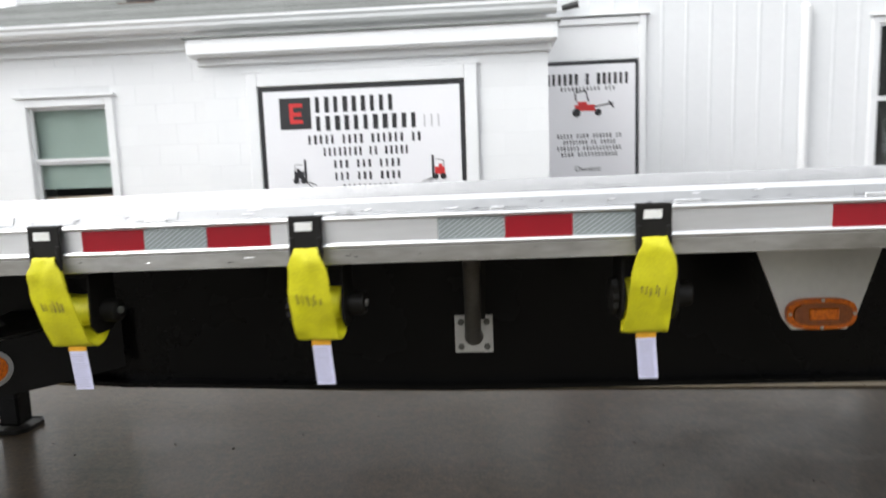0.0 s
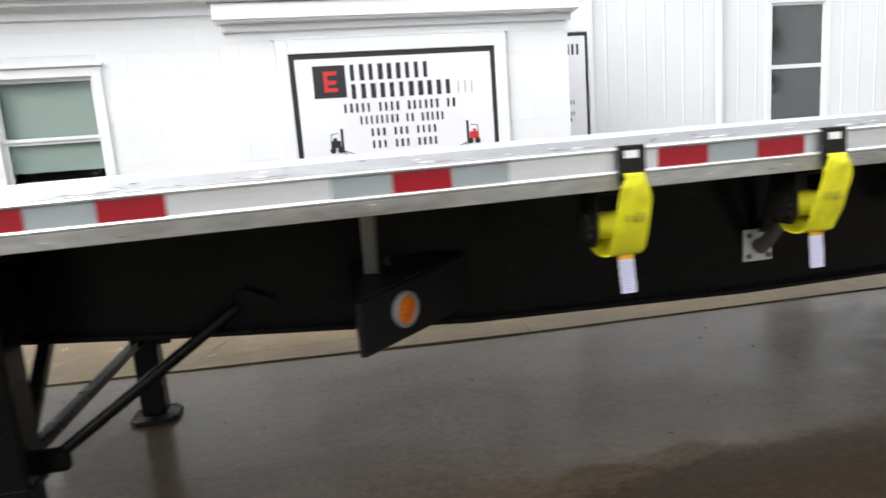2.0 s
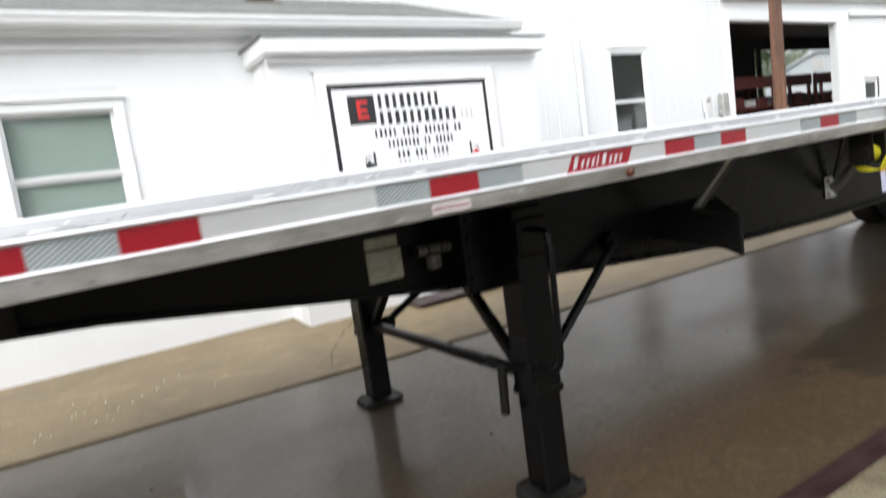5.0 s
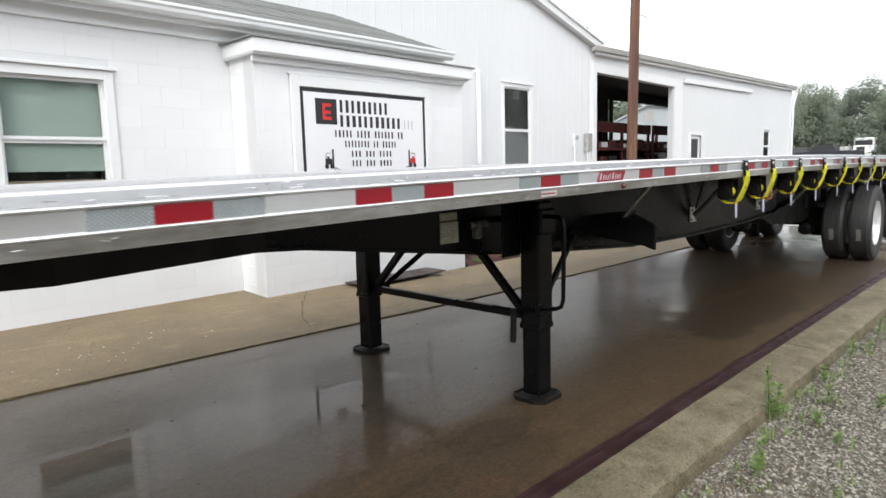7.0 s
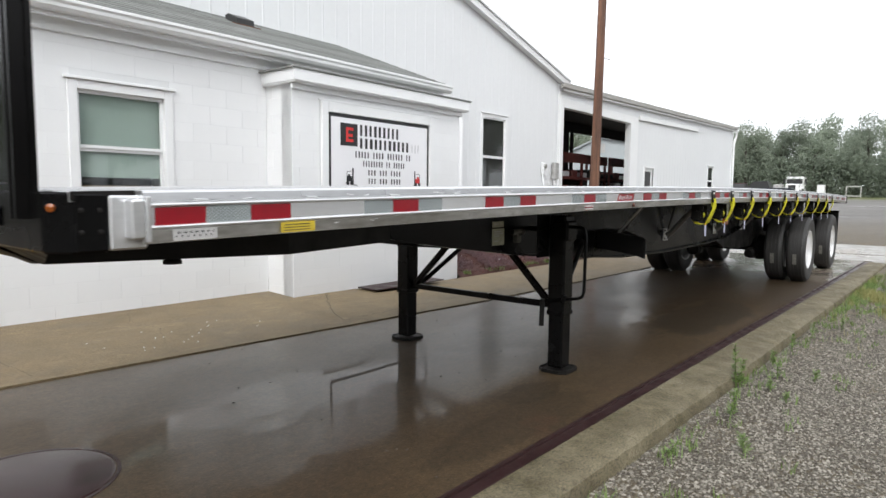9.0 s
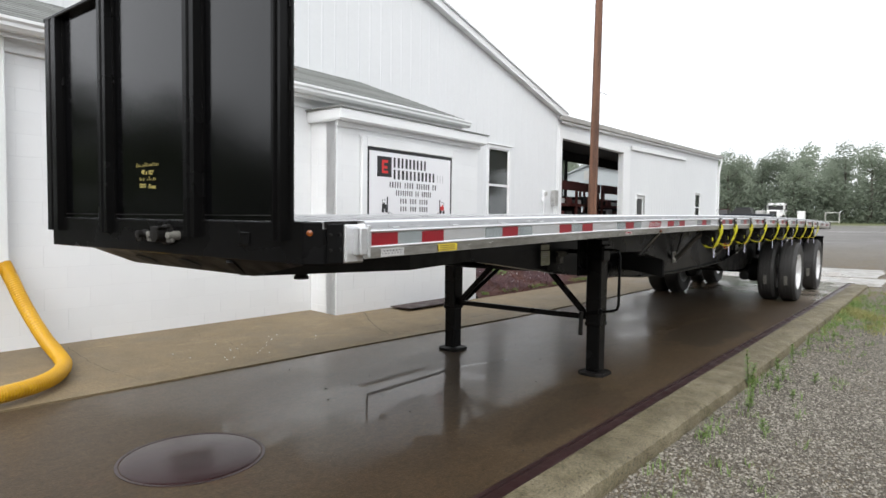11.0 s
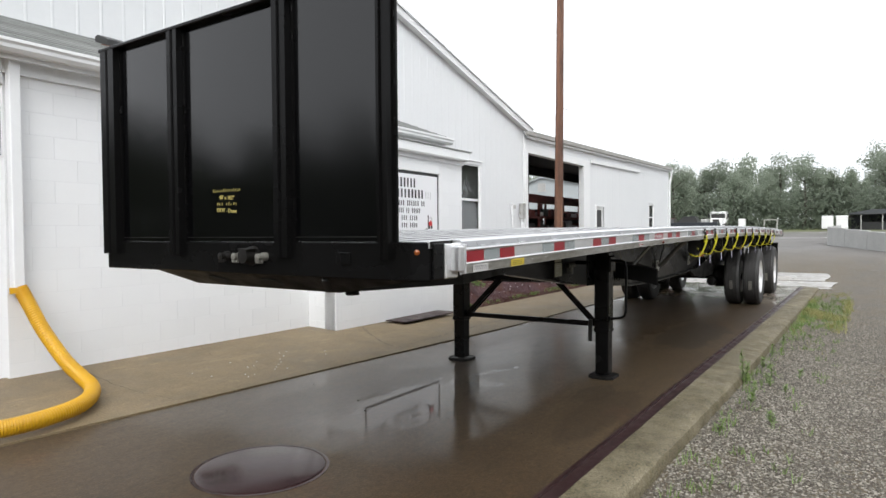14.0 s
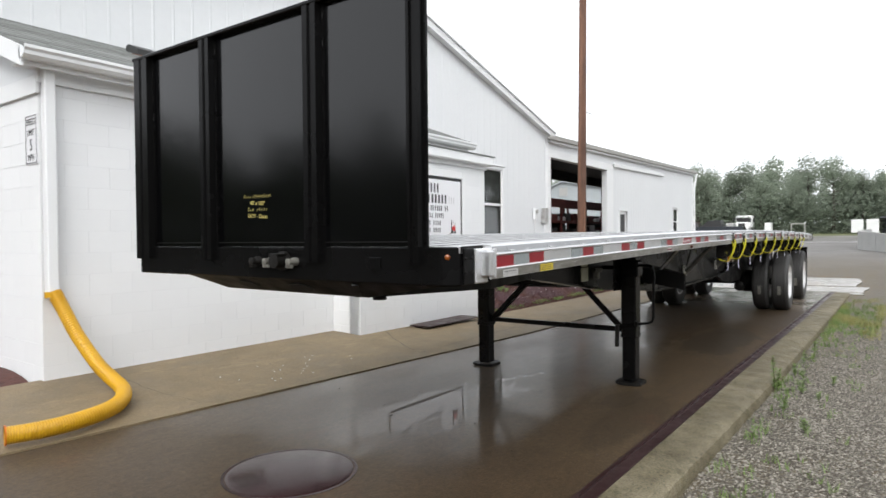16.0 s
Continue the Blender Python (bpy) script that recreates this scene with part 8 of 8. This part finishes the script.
def blade(rnd, verts, faces, x, y, z, h, w, spread):
    a = rnd.uniform(0, 6.28)
    dx, dy = math.cos(a) * spread, math.sin(a) * spread
    px, py = -math.sin(a) * w, math.cos(a) * w
    n = len(verts)
    verts.extend([(x - px, y - py, z), (x + px, y + py, z), (x + dx * 0.4 + px * 0.8, y + dy * 0.4 + py * 0.8, z + h * 0.6), (x + dx * 0.4 - px * 0.8, y + dy * 0.4 - py * 0.8, z + h * 0.6), (x + dx, y + dy, z + h)])
    faces.extend([(n, n + 1, n + 2, n + 3), (n + 3, n + 2, n + 4)])


def tuft(rnd, verts, faces):
    x = rnd.gauss(4.4, 1.3)
    y = kerb_y(x) - 0.47 - 0.66 * rnd.random()
    if noise.noise((x * 1.1, y * 1.6, 0.0)) < -0.05:
        return
    for _ in range(6):
        blade(rnd, verts, faces, x + rnd.gauss(0, 0.03), y + rnd.gauss(0, 0.03), yard_z(x) + 0.001, rnd.uniform(0.03, 0.11), 0.0022, rnd.uniform(0.01, 0.05))


scatter("dry_grass_patch", "dry_grass", "yellowing thin grass growing through the gravel", "grass", tuft, 1300, 9)


def green_tuft(rnd, verts, faces):
    x = rnd.choice((rnd.uniform(-5, 6), rnd.gauss(4.1, 1.3), rnd.gauss(4.1, 1.3)))
    y = kerb_y(x) - 0.45 - (0.12 * rnd.random() if rnd.random() < 0.35 else 0.66 * rnd.random())
    for _ in range(7):
        blade(rnd, verts, faces, x + rnd.gauss(0, 0.02), y + rnd.gauss(0, 0.02), yard_z(x) + 0.001, rnd.uniform(0.02, 0.08), 0.003, rnd.uniform(0.01, 0.05))


scatter("green_grass_tufts", "weed", "small green grass tufts along the kerb", "grass", green_tuft, 620, 10)


def weed(x, y, h, seed):
    """A single upright weed: a stem with rows of narrow leaves."""
    rnd = random.Random(seed)
    z = yard_z(x) + 0.001
    t = thing("weed", (x, y, z), "tall narrow-leaved green weed beside the kerb", "weed", "weeds along the kerb")
    lean = (rnd.uniform(-0.03, 0.03), rnd.uniform(-0.03, 0.03))
    part("stem", tube(bmesh.new(), [(x, y, z), (x + lean[0] * 0.5, y + lean[1] * 0.5, z + h * 0.5), (x + lean[0], y + lean[1], z + h)], [0.004, 0.003, 0.0015], 6), "weed", t)
    verts, faces = [], []
    for k in range(int(h * 420)):
        f = rnd.uniform(0.12, 1.0)
        c = Vector((x + lean[0] * f, y + lean[1] * f, z + h * f))
        a = rnd.uniform(0, 6.28)
        ln = rnd.uniform(0.03, 0.065) * (1.15 - 0.5 * f)
        d = Vector((math.cos(a), math.sin(a), rnd.uniform(0.1, 0.9))).normalized() * ln
        s = Vector((-math.sin(a), math.cos(a), 0)) * 0.006
        n = len(verts)
        verts += [tuple(c), tuple(c + d * 0.5 + s), tuple(c + d), tuple(c + d * 0.5 - s)]
        faces.append((n, n + 1, n + 2, n + 3))
    me = bpy.data.meshes.new("leaves")
    me.from_pydata(verts, [], faces)
    me.materials.append(M["weed"])
    hang(new("leaves", me), t)


for i, (x, dy, h) in enumerate([(-2.10, 0.455, 0.33), (-2.04, 0.465, 0.22), (-2.82, 0.61, 0.20), (-3.30, 0.82, 0.12), (-2.0, 0.66, 0.10), (-1.2, 0.50, 0.13), (-0.5, 0.50, 0.15), (0.4, 0.52, 0.14), (0.9, 0.7, 0.12), (-2.2, 0.8, 0.08), (-1.5, 0.85, 0.10), (-1.6, 0.62, 0.12), (-3.6, 0.52, 0.07)]):
    weed(x, kerb_y(x) - dy, h, 40 + i)

# low planting on the mulch bed by the hall
def bed_top(x, y):
    return 0.05 + 0.20 * max(0.0, min(1.0, (y - 6.03) / 1.09))


def bed_leaf(rnd, verts, faces):
    x, y = rnd.uniform(0.95, 7.6), 6.10 + 1.9 * rnd.random()
    if noise.noise((x * 1.7, y * 1.7, 4.0)) < -0.12:
        return
    z = bed_top(x, y) + 0.16 * rnd.random() * (0.6 + 0.4 * noise.noise((x * 3, y * 3, 1.0)))
    u = Vector((rnd.uniform(-1, 1), rnd.uniform(-1, 1), rnd.uniform(-0.4, 0.8))).normalized() * rnd.uniform(0.012, 0.026)
    v = u.orthogonal().normalized() * 0.009
    c, n = Vector((x, y, z)), len(verts)
    verts.extend(tuple(q) for q in (c - u, c + v, c + u, c - v))
    faces.append((n, n + 1, n + 2, n + 3))


scatter("groundcover", "purple_leaf", "low dark-red leafy groundcover on the mulch bed", "plants", bed_leaf, 24000, 61)


def edge_blade(rnd, verts, faces):
    x, y = rnd.uniform(0.85, 6.5), rnd.uniform(6.04, 6.22)
    if noise.noise((x * 2.1, 0.5, 9.0)) < 0.02:
        return
    for _ in range(5):
        blade(rnd, verts, faces, x + rnd.gauss(0, 0.02), y + rnd.gauss(0, 0.02), 0.05, rnd.uniform(0.03, 0.08), 0.004, rnd.uniform(0.01, 0.05))


scatter("bed_edge_grass", "weed", "sparse green grass along the mulch bed's edge", "grass", edge_blade, 330, 62)


def bloom(rnd, verts, faces):
    x, y = rnd.uniform(1.0, 7.0), rnd.uniform(6.15, 7.4)
    z = bed_top(x, y) + rnd.uniform(0.09, 0.17)
    r, n = rnd.uniform(0.008, 0.015), len(verts)
    verts.extend((x + r * math.cos(k * 1.2566), y + r * math.sin(k * 1.2566), z + (0.004 if k % 2 else 0.0)) for k in range(5))
    verts.append((x, y, z - 0.01))
    faces.extend((n + k, n + (k + 1) % 5, n + 5) for k in range(5))


scatter("white_blossoms", "trim", "tiny white blossoms among the dark-red groundcover", "flowers", bloom, 130, 63)


def flower_clump(x, y, seed):
    """A small clump of red flowers: leaves below, five-petalled heads above."""
    rnd = random.Random(seed)
    z = bed_top(x, y)
    t = thing("flowering_plant", (x, y, z), "small clump of bright red flowers in the mulch", "plant", "red flowers in the mulch bed")
    for name, mat, n_leaf, lo, hi, size in (("leaves", "weed", 60, -0.02, 0.13, 0.035), ("petals", "red_petal", 90, 0.11, 0.20, 0.026)):
        verts, faces = [], []
        for _ in range(n_leaf):
            c = Vector((x + rnd.gauss(0, 0.07), y + rnd.gauss(0, 0.07), z + rnd.uniform(lo, hi)))
            u = Vector((rnd.uniform(-1, 1), rnd.uniform(-1, 1), rnd.uniform(-0.3, 0.6))).normalized() * size
            v = u.orthogonal().normalized() * size * 0.5
            n = len(verts)
            verts += [tuple(c - u), tuple(c + v), tuple(c + u), tuple(c - v)]
            faces.append((n, n + 1, n + 2, n + 3))
        me = bpy.data.meshes.new(name)
        me.from_pydata(verts, [], faces)
        me.materials.append(M[mat])
        hang(new(name, me), t)


for i, (x, y) in enumerate(((1.35, 7.25), (1.75, 7.35), (2.7, 7.05), (2.95, 7.2))):
    flower_clump(x, y, 70 + i)

# twigs, pods and specks lying on the wet concrete
rnd = random.Random(15)
bm = bmesh.new()
for k in range(70):
    x, y = rnd.uniform(-5.5, 3.5), rnd.uniform(2.0, 4.9)
    d = Vector((rnd.uniform(-1, 1), rnd.uniform(-1, 1), 0)).normalized() * rnd.uniform(0.003, 0.009)
    c = Vector((x, y, land(x) + 0.003))
    beam(bm, c - d, c + d, 0.006, 0.004)
single("leaf_litter", bm, "bark", "scattered dark twigs and pods on wet concrete", "leaf litter", kind="stuff")
bm = bmesh.new()
for k in range(22):
    x, y = rnd.gauss(-4.2, 0.4), rnd.gauss(5.45, 0.15)
    quadbox(bm, (x - 0.005, y - 0.003, walk_z(x, y) - 0.002), (x + 0.004, y + 0.003, walk_z(x, y) + 0.003))
single("paint_chips", bm, "trim", "scattered white paint chips on the walkway", "paint chips", kind="stuff")
